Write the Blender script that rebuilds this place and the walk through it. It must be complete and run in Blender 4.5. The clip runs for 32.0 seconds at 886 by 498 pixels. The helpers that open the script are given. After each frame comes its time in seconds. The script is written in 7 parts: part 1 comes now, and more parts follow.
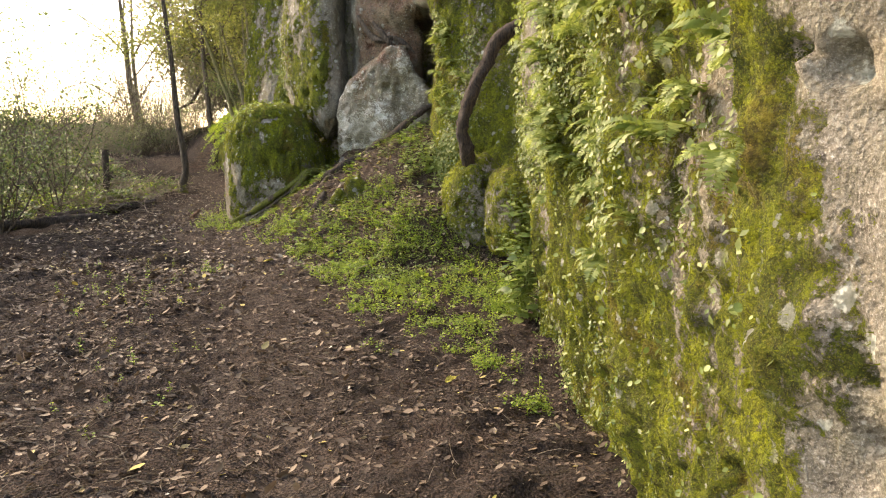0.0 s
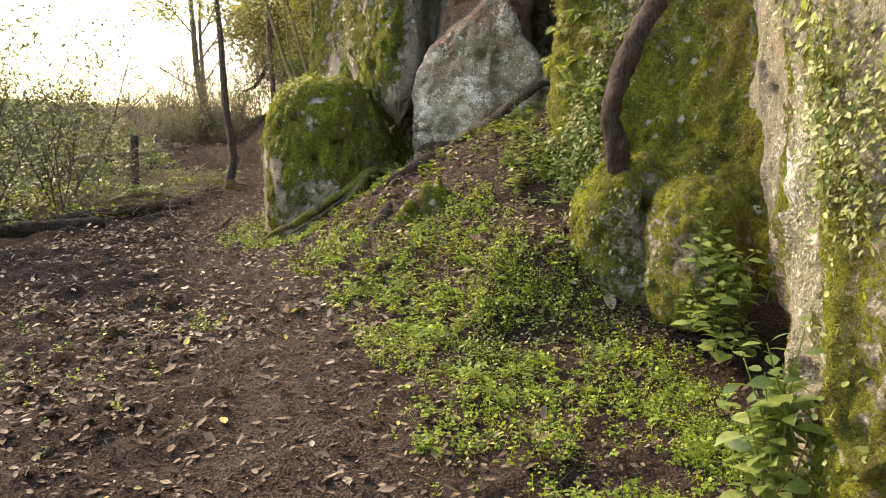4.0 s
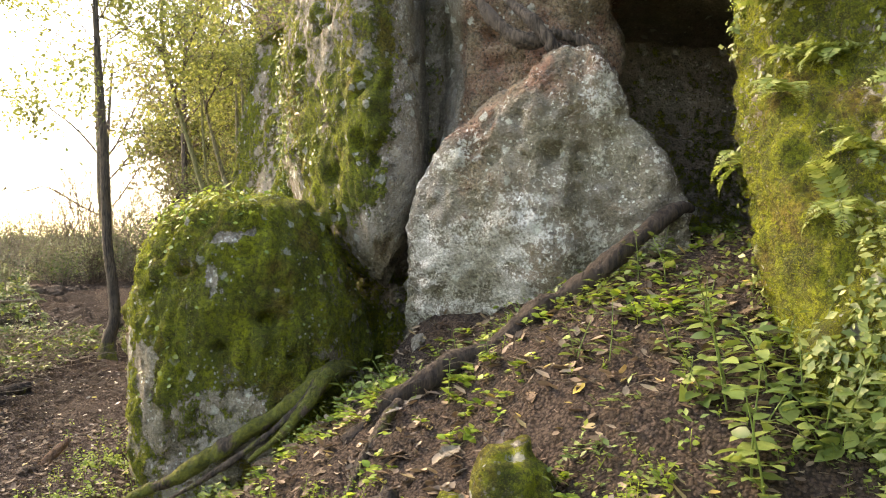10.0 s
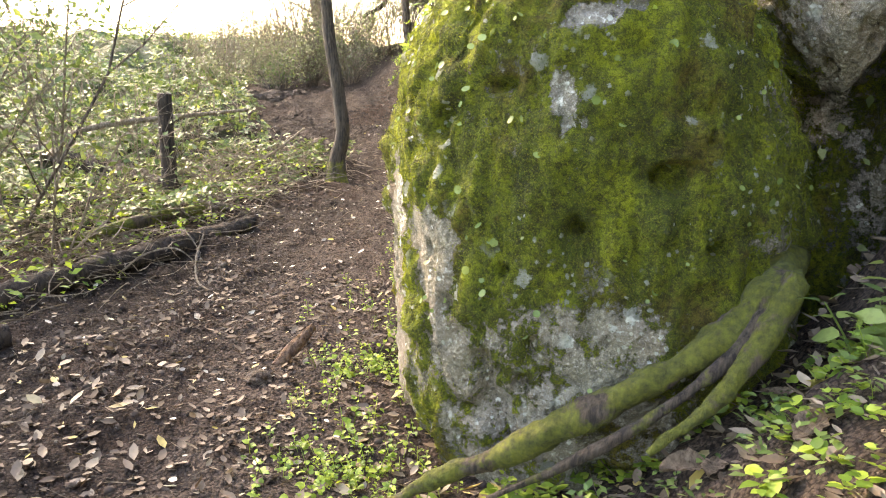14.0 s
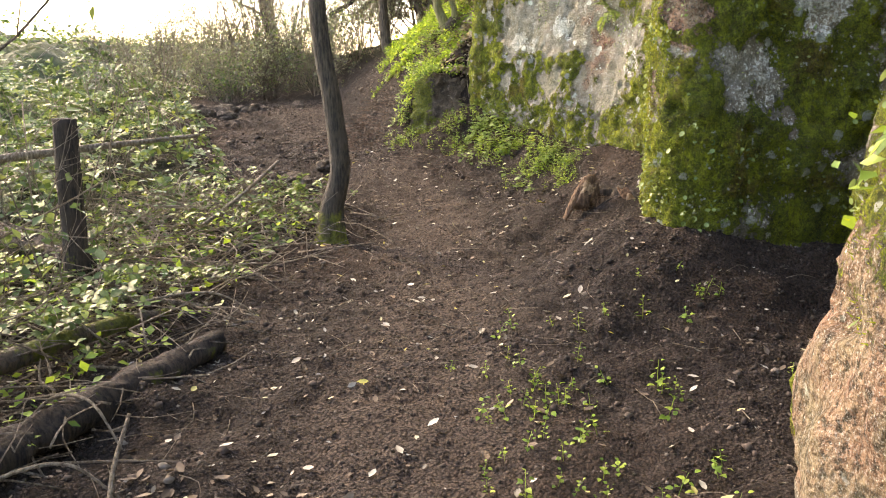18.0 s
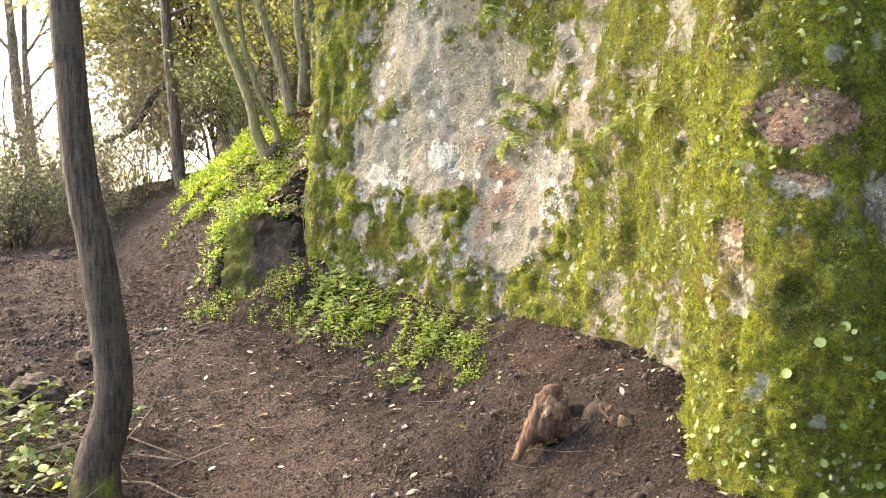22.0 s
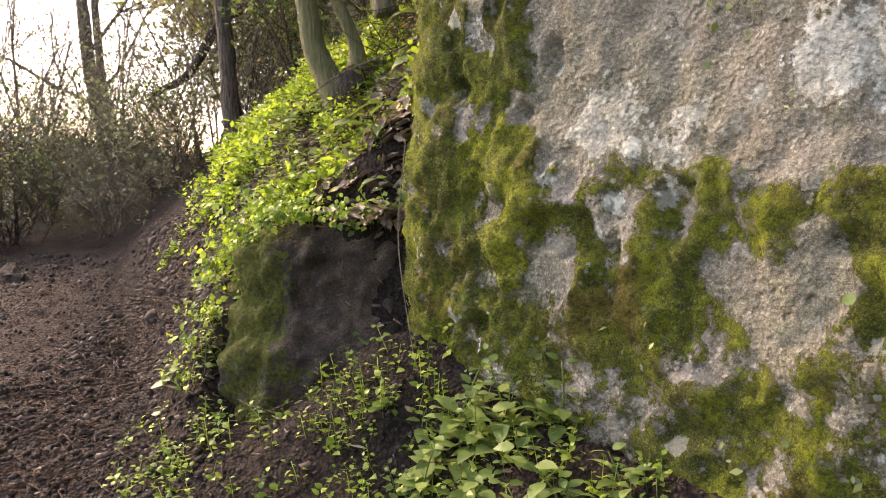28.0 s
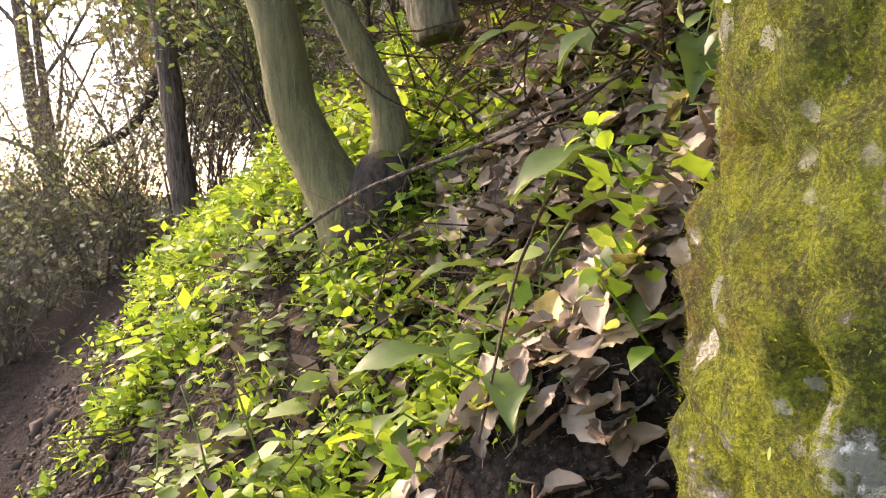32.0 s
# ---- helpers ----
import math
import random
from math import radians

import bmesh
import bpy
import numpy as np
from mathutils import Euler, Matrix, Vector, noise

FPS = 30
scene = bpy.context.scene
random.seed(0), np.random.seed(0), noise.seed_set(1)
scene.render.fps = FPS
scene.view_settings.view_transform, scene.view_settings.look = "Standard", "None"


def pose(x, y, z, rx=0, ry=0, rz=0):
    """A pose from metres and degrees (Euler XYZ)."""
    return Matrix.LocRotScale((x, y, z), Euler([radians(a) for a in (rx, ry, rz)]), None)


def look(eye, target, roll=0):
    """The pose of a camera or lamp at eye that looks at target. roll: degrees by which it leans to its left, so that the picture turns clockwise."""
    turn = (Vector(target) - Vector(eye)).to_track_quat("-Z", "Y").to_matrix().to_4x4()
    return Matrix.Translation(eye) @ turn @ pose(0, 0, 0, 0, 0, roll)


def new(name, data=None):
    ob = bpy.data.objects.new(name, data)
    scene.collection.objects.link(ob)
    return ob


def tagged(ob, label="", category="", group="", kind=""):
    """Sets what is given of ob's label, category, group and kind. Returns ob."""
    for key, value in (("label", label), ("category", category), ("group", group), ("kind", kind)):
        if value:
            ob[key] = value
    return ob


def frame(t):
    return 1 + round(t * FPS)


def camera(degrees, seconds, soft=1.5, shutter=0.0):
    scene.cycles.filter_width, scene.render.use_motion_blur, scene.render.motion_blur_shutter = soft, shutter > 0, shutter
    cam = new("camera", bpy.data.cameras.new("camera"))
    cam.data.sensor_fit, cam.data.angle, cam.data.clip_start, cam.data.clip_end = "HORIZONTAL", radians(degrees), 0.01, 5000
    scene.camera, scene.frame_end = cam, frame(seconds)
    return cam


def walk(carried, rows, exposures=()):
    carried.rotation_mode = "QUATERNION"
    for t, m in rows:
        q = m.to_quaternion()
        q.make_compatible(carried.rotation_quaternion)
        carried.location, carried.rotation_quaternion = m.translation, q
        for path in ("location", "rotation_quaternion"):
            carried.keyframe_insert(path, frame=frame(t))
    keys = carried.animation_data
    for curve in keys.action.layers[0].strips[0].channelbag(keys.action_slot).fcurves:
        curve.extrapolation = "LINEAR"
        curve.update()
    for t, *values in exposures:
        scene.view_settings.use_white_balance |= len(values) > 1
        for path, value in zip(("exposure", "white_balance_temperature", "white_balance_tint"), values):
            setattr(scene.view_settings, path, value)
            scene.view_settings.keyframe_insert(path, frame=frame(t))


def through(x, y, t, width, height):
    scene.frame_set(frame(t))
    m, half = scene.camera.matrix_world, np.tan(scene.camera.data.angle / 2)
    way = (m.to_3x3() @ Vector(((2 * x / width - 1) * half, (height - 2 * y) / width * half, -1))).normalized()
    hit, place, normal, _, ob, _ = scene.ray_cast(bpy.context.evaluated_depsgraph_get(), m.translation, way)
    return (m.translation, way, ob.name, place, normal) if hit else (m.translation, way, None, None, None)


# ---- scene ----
cam = camera(55.6, 32.0, soft=1.1)
METRES, EYE, TILT, LEAN, TURN = 22.0, 1.5, -7.0, 0.0, 0.0
ROWS = [
    (0.0, 0.0, 0.0, 0.0, 0.0, 0.0, -0.0),
    (0.5, -0.0028, 0.0194, 0.0013, 0.03, 0.0, -0.01),
    (1.0, -0.0028, 0.0404, 0.0022, 0.49, -0.15, -0.07),
    (1.5, -0.0036, 0.0585, 0.0042, 1.02, -0.59, -0.56),
    (2.0, -0.0065, 0.0773, 0.0074, 1.09, -0.62, -0.61),
    (2.5, -0.007, 0.0966, 0.0103, 3.19, -0.54, -1.16),
    (3.0, -0.0106, 0.1161, 0.0128, 3.79, -0.69, -1.33),
    (3.5, -0.0131, 0.1344, 0.0154, 4.12, -0.54, -1.29),
    (4.0, -0.0158, 0.1518, 0.0184, 5.25, -0.56, -1.85),
    (4.5, -0.0208, 0.1701, 0.0209, 5.62, -0.72, -1.83),
    (6.5, -0.0345, 0.2412, 0.0287, 6.62, -0.77, -1.28),
    (7.0, -0.04, 0.2578, 0.0318, 8.12, -0.55, -0.61),
    (7.5, -0.0454, 0.2734, 0.0333, 8.32, -0.29, -0.72),
    (8.0, -0.0485, 0.2896, 0.0366, 8.62, -0.13, -0.71),
    (8.5, -0.0528, 0.3049, 0.0395, 7.37, 0.36, -0.57),
    (9.0, -0.0541, 0.3179, 0.0435, 4.37, 3.11, -1.05),
    (9.5, -0.0547, 0.3282, 0.0473, 3.02, 4.58, -1.46),
    (10.0, -0.0581, 0.3388, 0.0512, 0.48, 8.32, -1.39),
    (10.5, -0.0588, 0.3493, 0.0541, -1.18, 10.85, -1.17),
    (11.0, -0.0607, 0.3568, 0.0573, -1.71, 12.25, -1.74),
    (11.5, -0.0677, 0.3677, 0.0571, 1.75, 7.66, -1.16),
    (12.0, -0.0744, 0.3796, 0.057, 5.91, 4.14, -1.36),
    (12.5, -0.0815, 0.3913, 0.0595, 9.29, 1.34, -2.57),
    (13.0, -0.0909, 0.4044, 0.0599, 13.02, -3.01, -2.92),
    (13.5, -0.0976, 0.4213, 0.0609, 15.77, -4.95, -2.72),
    (14.0, -0.1061, 0.4362, 0.0638, 13.89, -5.8, -2.06),
    (14.5, -0.1155, 0.4524, 0.0657, 13.54, -4.99, -1.47),
    (16.5, -0.1474, 0.509, 0.072, 13.45, -5.32, -1.63),
    (17.0, -0.1541, 0.5251, 0.0734, 13.23, -5.43, -1.53),
    (17.5, -0.1607, 0.5389, 0.0761, 12.61, -5.37, -1.55),
    (18.0, -0.1695, 0.5516, 0.0768, 9.96, -5.14, -1.44),
    (18.5, -0.1767, 0.566, 0.0773, 8.15, -0.58, -1.56),
    (19.0, -0.1843, 0.5798, 0.0773, 7.99, -0.05, -1.3),
    (19.5, -0.1898, 0.5928, 0.0784, 5.33, 1.14, -0.77),
    (20.0, -0.1919, 0.6068, 0.082, 4.35, 1.79, -0.69),
    (20.5, -0.1957, 0.6205, 0.0844, -0.42, 3.62, -0.13),
    (21.0, -0.1989, 0.6338, 0.0862, -3.77, 4.02, 0.29),
    (21.5, -0.2006, 0.6471, 0.0897, -4.17, 4.28, 0.11),
    (22.0, -0.2031, 0.6633, 0.0921, -4.16, 4.17, 0.15),
    (22.5, -0.2031, 0.6786, 0.0948, -4.17, 4.15, 0.09),
    (23.0, -0.2027, 0.693, 0.0981, -1.29, 1.39, -0.07),
    (23.5, -0.204, 0.7081, 0.1, -1.38, 1.19, 0.05),
    (24.0, -0.2023, 0.7229, 0.1014, 1.31, 0.31, 0.25),
    (24.5, -0.2019, 0.7366, 0.1036, 2.38, -0.51, 0.61),
    (25.0, -0.2035, 0.751, 0.1055, 2.41, -0.49, 0.59),
    (25.5, -0.2039, 0.767, 0.1075, 5.75, -0.42, 0.86),
    (27.5, -0.2122, 0.8305, 0.1192, 4.24, 1.6, -0.31),
    (28.0, -0.2158, 0.8449, 0.12, 4.31, 1.67, -0.51),
    (28.5, -0.218, 0.8595, 0.1243, 5.08, 1.39, -0.25),
    (29.0, -0.2221, 0.8747, 0.1269, 5.45, 0.55, 0.9),
    (29.5, -0.2246, 0.889, 0.1289, 5.31, -0.27, 1.76),
    (30.0, -0.2266, 0.9025, 0.1346, 5.27, -0.46, 1.95),
    (30.5, -0.2292, 0.9151, 0.1392, 4.78, 0.59, 2.92),
    (31.0, -0.2297, 0.9261, 0.1437, 3.49, 2.34, 3.26),
    (31.5, -0.2317, 0.933, 0.1476, 3.26, 2.5, 3.2),
    (32.0, -0.2374, 0.9361, 0.1489, 3.49, 3.01, 1.9),
]
walk(cam, [(t, pose(0, 0, EYE, TILT, LEAN, TURN) @ pose(METRES * x, METRES * y, METRES * z, 90 + pitch, roll, yaw)) for t, x, y, z, yaw, pitch, roll in ROWS],
     exposures=[(t, e, 8900 if t < 13 else 8050 if t > 27 else 8200, 26 if t > 27 else 17) for t, e in ((0, 2.5), (2, 2.6), (4.5, 2.55), (7, 2.6), (9, 2.8), (11, 2.95), (12.5, 2.95), (14, 3.55), (17, 3.1), (18.2, 3.0), (19, 2.8), (20, 2.9), (21, 3.45), (22, 3.5), (23, 3.35), (24, 3.2), (25, 2.95), (28, 2.7), (30, 2.95), (32, 2.95))])

# ---------- world, sun, exposure ----------
SUN_AZ, SUN_EL = -56.0, 36.0     # degrees: from +y towards -x, above the horizon
world = bpy.data.worlds.new("sky")
scene.world = world
world.use_nodes = True
wn = world.node_tree
sky = wn.nodes.new("ShaderNodeTexSky")
sky.sky_type = 'NISHITA'
sky.sun_disc = False
sky.sun_elevation = radians(SUN_EL)
sky.sun_rotation = radians(SUN_AZ)
sky.air_density, sky.dust_density, sky.ozone_density = 1.0, 1.4, 1.0
wn.nodes["Background"].inputs[1].default_value = 0.15
wn.links.new(sky.outputs[0], wn.nodes["Background"].inputs[0])
sun_data = bpy.data.lights.new("sun", 'SUN')
sun_data.energy, sun_data.angle, sun_data.color = 0.8, radians(14), (1.0, 0.86, 0.62)
sun = new("sun", sun_data)
sun_dir = Vector((math.sin(radians(SUN_AZ)) * math.cos(radians(SUN_EL)), math.cos(radians(SUN_AZ)) * math.cos(radians(SUN_EL)), math.sin(radians(SUN_EL))))
sun.matrix_world = look(sun_dir * 60, (0, 0, 0))

# ---------- noise and mesh helpers ----------


def hashed(ix, iy, iz, seed):
    h = (ix * 374761393 + iy * 668265263 + iz * 1274126177 + seed * 974634777) & 0xFFFFFFFF
    h = ((h ^ (h >> 13)) * 1274126177) & 0xFFFFFFFF
    h = ((h ^ (h >> 16)) * 2246822519) & 0xFFFFFFFF
    return ((h ^ (h >> 15)) & 0xFFFFFF) / 8388607.5 - 1.0


def vnoise(P, seed=0):
    """Smooth value noise, -1 to 1, for an (n, 3) array."""
    P = np.asarray(P, float)
    b = np.floor(P).astype(np.int64)
    f = P - b
    f = f * f * f * (f * (f * 6 - 15) + 10)
    out = 0
    for dx in (0, 1):
        wx = f[:, 0] if dx else 1 - f[:, 0]
        for dy in (0, 1):
            wy = f[:, 1] if dy else 1 - f[:, 1]
            for dz in (0, 1):
                wz = f[:, 2] if dz else 1 - f[:, 2]
                out = out + wx * wy * wz * hashed(b[:, 0] + dx, b[:, 1] + dy, b[:, 2] + dz, seed)
    return out


def fbm(P, scale, octaves=4, seed=0, stretch=(1, 1, 1)):
    P = np.asarray(P, float) * scale / np.array(stretch)
    total, amp, norm = 0, 1.0, 0.0
    for k in range(octaves):
        total = total + amp * vnoise(P * (2.03 ** k) + 17.3 * k, seed + k)
        norm += amp
        amp *= 0.5
    return total / norm


def smooth(x, a, b):
    t = np.clip((x - a) / (b - a), 0, 1)
    return t * t * (3 - 2 * t)


def mesh_from(name, V, faces, material, attrs=None, shade=True):
    """A mesh out of an (n, 3) array and a list of (m, k) index arrays."""
    me = bpy.data.meshes.new(name)
    V = np.asarray(V, np.float32)
    me.vertices.add(len(V))
    me.vertices.foreach_set("co", V.ravel())
    loops = np.concatenate([np.asarray(f, np.int32).ravel() for f in faces])
    sizes = np.concatenate([np.full(len(f), np.asarray(f).shape[1], np.int32) for f in faces])
    starts = np.concatenate([[0], np.cumsum(sizes)[:-1]]).astype(np.int32)
    me.loops.add(len(loops))
    me.loops.foreach_set("vertex_index", loops)
    me.polygons.add(len(sizes))
    me.polygons.foreach_set("loop_start", starts)
    me.polygons.foreach_set("loop_total", sizes)
    if shade:
        me.polygons.foreach_set("use_smooth", np.ones(len(sizes), bool))
    for key, values in (attrs or {}).items():
        me.attributes.new(key, 'FLOAT', 'POINT').data.foreach_set("value", np.asarray(values, np.float32))
    me.update(calc_edges=True)
    me.validate()
    if material:
        me.materials.append(material)
    return me


def thing(name, mesh, label="", category="", group="", kind="", at=None):
    ob = new(name, mesh)
    if at is not None:
        ob.matrix_world = at
    return tagged(ob, label, category, group, kind)


def part(name, mesh, parent, label=""):
    ob = new(name, mesh)
    ob.parent = parent
    return tagged(ob, label)


def tube(points, radii, sides=8, rough=0.0, seed=0):
    """Vertices and quads of a tapered tube along points, with closed ends."""
    P = np.asarray(points, float)
    R = np.asarray(radii, float)
    T = np.gradient(P, axis=0)
    T /= np.linalg.norm(T, axis=1)[:, None] + 1e-9
    ref = np.array([1.0, 0, 0]) if abs(T[0, 0]) < 0.8 else np.array([0, 1.0, 0])
    a = np.cross(T, ref)
    a /= np.linalg.norm(a, axis=1)[:, None] + 1e-9
    b = np.cross(T, a)
    ang = np.linspace(0, 2 * np.pi, sides, endpoint=False)
    V = P[:, None] + R[:, None, None] * (np.cos(ang)[None, :, None] * a[:, None] + np.sin(ang)[None, :, None] * b[:, None])
    V = V.reshape(-1, 3)
    if rough:
        c = np.repeat(P, sides, 0)
        V = c + (V - c) * (1 + rough * fbm(V, 9, 3, seed, (1, 1, 2)) + 0.6 * rough * fbm(V, 30, 2, seed + 5, (1, 1, 1.5)))[:, None]
    n = len(P)
    i = np.arange(n - 1)[:, None] * sides
    j = np.arange(sides)[None]
    k = (j + 1) % sides
    quads = np.stack([i + j, i + k, i + sides + k, i + sides + j], -1).reshape(-1, 4)
    V = np.vstack([V, P[:1], P[-1:]])
    s = np.arange(sides)
    caps = np.vstack([np.stack([(s + 1) % sides, s, np.full(sides, n * sides)], -1),
                      np.stack([(n - 1) * sides + s, (n - 1) * sides + (s + 1) % sides, np.full(sides, n * sides + 1)], -1)])
    return V, quads, caps


def curve_points(ctrl, n):
    """n points of a smooth curve through the control points."""
    C = np.asarray(ctrl, float)
    C = np.vstack([2 * C[0] - C[1], C, 2 * C[-1] - C[-2]])
    m = len(C) - 3
    u = np.linspace(0, m - 1e-6, n)
    i = u.astype(int)
    t = (u - i)[:, None]
    p0, p1, p2, p3 = C[i], C[i + 1], C[i + 2], C[i + 3]
    return 0.5 * (2 * p1 + (p2 - p0) * t + (2 * p0 - 5 * p1 + 4 * p2 - p3) * t ** 2 + (3 * p1 - p0 - 3 * p2 + p3) * t ** 3)


class Pile:
    """Gathers pieces into one mesh."""

    def __init__(self):
        self.V, self.F, self.n = [], [], 0

    def add(self, V, *faces):
        self.V.append(np.asarray(V, float))
        for f in faces:
            self.F.append(np.asarray(f) + self.n)
        self.n += len(V)

    def tube(self, points, radii, sides=6, rough=0.0, seed=0):
        self.add(*tube(points, radii, sides, rough, seed))

    def mesh(self, name, material, shade=True):
        by = {}
        for f in self.F:
            by.setdefault(f.shape[1], []).append(f)
        return mesh_from(name, np.vstack(self.V), [np.vstack(v) for v in by.values()], material, shade=shade)


def turns(n, normal=None, tilt=0.4, rng=None):
    """n rotation matrices: z near the given normals (or up), spun at random."""
    Z = np.tile(np.array([0, 0, 1.0]), (n, 1)) if normal is None else np.array(normal, float)
    Z = Z + rng.normal(0, tilt, (n, 3))
    Z /= np.linalg.norm(Z, axis=1)[:, None]
    A = rng.normal(0, 1, (n, 3))
    X = A - (A * Z).sum(1)[:, None] * Z
    X /= np.linalg.norm(X, axis=1)[:, None]
    Y = np.cross(Z, X)
    return np.stack([X, Y, Z], -1)


def scattered(template, faces, places, rots, sizes):
    """A template repeated at places: vertices and faces in one array each."""
    T = np.asarray(template, float)
    n, k = len(places), len(T)
    V = np.einsum('nij,kj->nki', rots, T) * np.asarray(sizes).reshape(n, 1, -1) + np.asarray(places)[:, None]
    F = [np.asarray(f)[None] + (np.arange(n) * k)[:, None, None] for f in faces]
    return V.reshape(-1, 3), [f.reshape(-1, f.shape[-1]) for f in F]


# ---------- materials ----------


class Mat:
    """A small wrapper round a node material."""

    def __init__(self, name):
        self.m = bpy.data.materials.new(name)
        self.m.use_nodes = True
        self.t = self.m.node_tree
        self.b = self.t.nodes["Principled BSDF"]

    def node(self, kind, **props):
        n = self.t.nodes.new(kind)
        for k, v in props.items():
            if k == "operation":
                n.operation = v
            elif k == "data_type":
                n.data_type = v
            elif k == "blend_type":
                n.blend_type = v
            elif k == "feature":
                n.feature = v
            elif k == "attribute_name":
                n.attribute_name = v
        return n

    def link(self, a, b):
        self.t.links.new(a, b)

    def coords(self, scale=(1, 1, 1)):
        c = self.node("ShaderNodeNewGeometry").outputs["Position"]
        mp = self.node("ShaderNodeMapping")
        mp.inputs["Scale"].default_value = scale
        self.link(c, mp.inputs["Vector"])
        return mp.outputs[0]

    def noise(self, scale, detail=4, rough=0.6, stretch=(1, 1, 1), distortion=0.0):
        n = self.node("ShaderNodeTexNoise")
        n.inputs["Scale"].default_value, n.inputs["Detail"].default_value = scale, detail
        n.inputs["Roughness"].default_value, n.inputs["Distortion"].default_value = rough, distortion
        self.link(self.coords(stretch), n.inputs["Vector"])
        return n.outputs["Fac"]

    def voronoi(self, scale, feature='F1', out="Distance"):
        n = self.node("ShaderNodeTexVoronoi", feature=feature)
        n.inputs["Scale"].default_value = scale
        self.link(self.coords(), n.inputs["Vector"])
        return n.outputs[out]

    def ramp(self, fac, *stops):
        r = self.node("ShaderNodeValToRGB")
        e = r.color_ramp.elements
        while len(e) < len(stops):
            e.new(0.5)
        for el, (p, c) in zip(e, stops):
            el.position = p
            el.color = (*c, 1) if len(c) == 3 else c
        self.link(fac, r.inputs[0])
        return r.outputs[0]

    def step(self, fac, a, b):
        n = self.node("ShaderNodeMapRange")
        n.interpolation_type = 'SMOOTHSTEP'
        n.inputs["From Min"].default_value, n.inputs["From Max"].default_value = a, b
        self.link(fac, n.inputs["Value"])
        return n.outputs["Result"]

    def attr(self, name):
        return self.node("ShaderNodeAttribute", attribute_name=name).outputs["Fac"]

    def math(self, op, a, b):
        n = self.node("ShaderNodeMath", operation=op)
        for k, v in enumerate((a, b)):
            if isinstance(v, (int, float)):
                n.inputs[k].default_value = v
            else:
                self.link(v, n.inputs[k])
        return n.outputs[0]

    def mix(self, fac, a, b, blend='MIX'):
        n = self.node("ShaderNodeMix", data_type='RGBA', blend_type=blend)
        for k, v in ((0, fac), (6, a), (7, b)):
            if isinstance(v, (int, float)):
                n.inputs[k].default_value = v
            elif isinstance(v, tuple):
                n.inputs[k].default_value = (*v, 1)
            else:
                self.link(v, n.inputs[k])
        return n.outputs[2]

    def base(self, c):
        if isinstance(c, tuple):
            self.b.inputs["Base Color"].default_value = (*c, 1)
        else:
            self.link(c, self.b.inputs["Base Color"])
        return self

    def rough(self, r):
        if isinstance(r, (int, float)):
            self.b.inputs["Roughness"].default_value = r
        else:
            self.link(r, self.b.inputs["Roughness"])
        return self

    def bump(self, height, strength=0.5, distance=0.02):
        n = self.node("ShaderNodeBump")
        n.inputs["Strength"].default_value, n.inputs["Distance"].default_value = strength, distance
        self.link(height, n.inputs["Height"])
        self.link(n.outputs[0], self.b.inputs["Normal"])
        return self


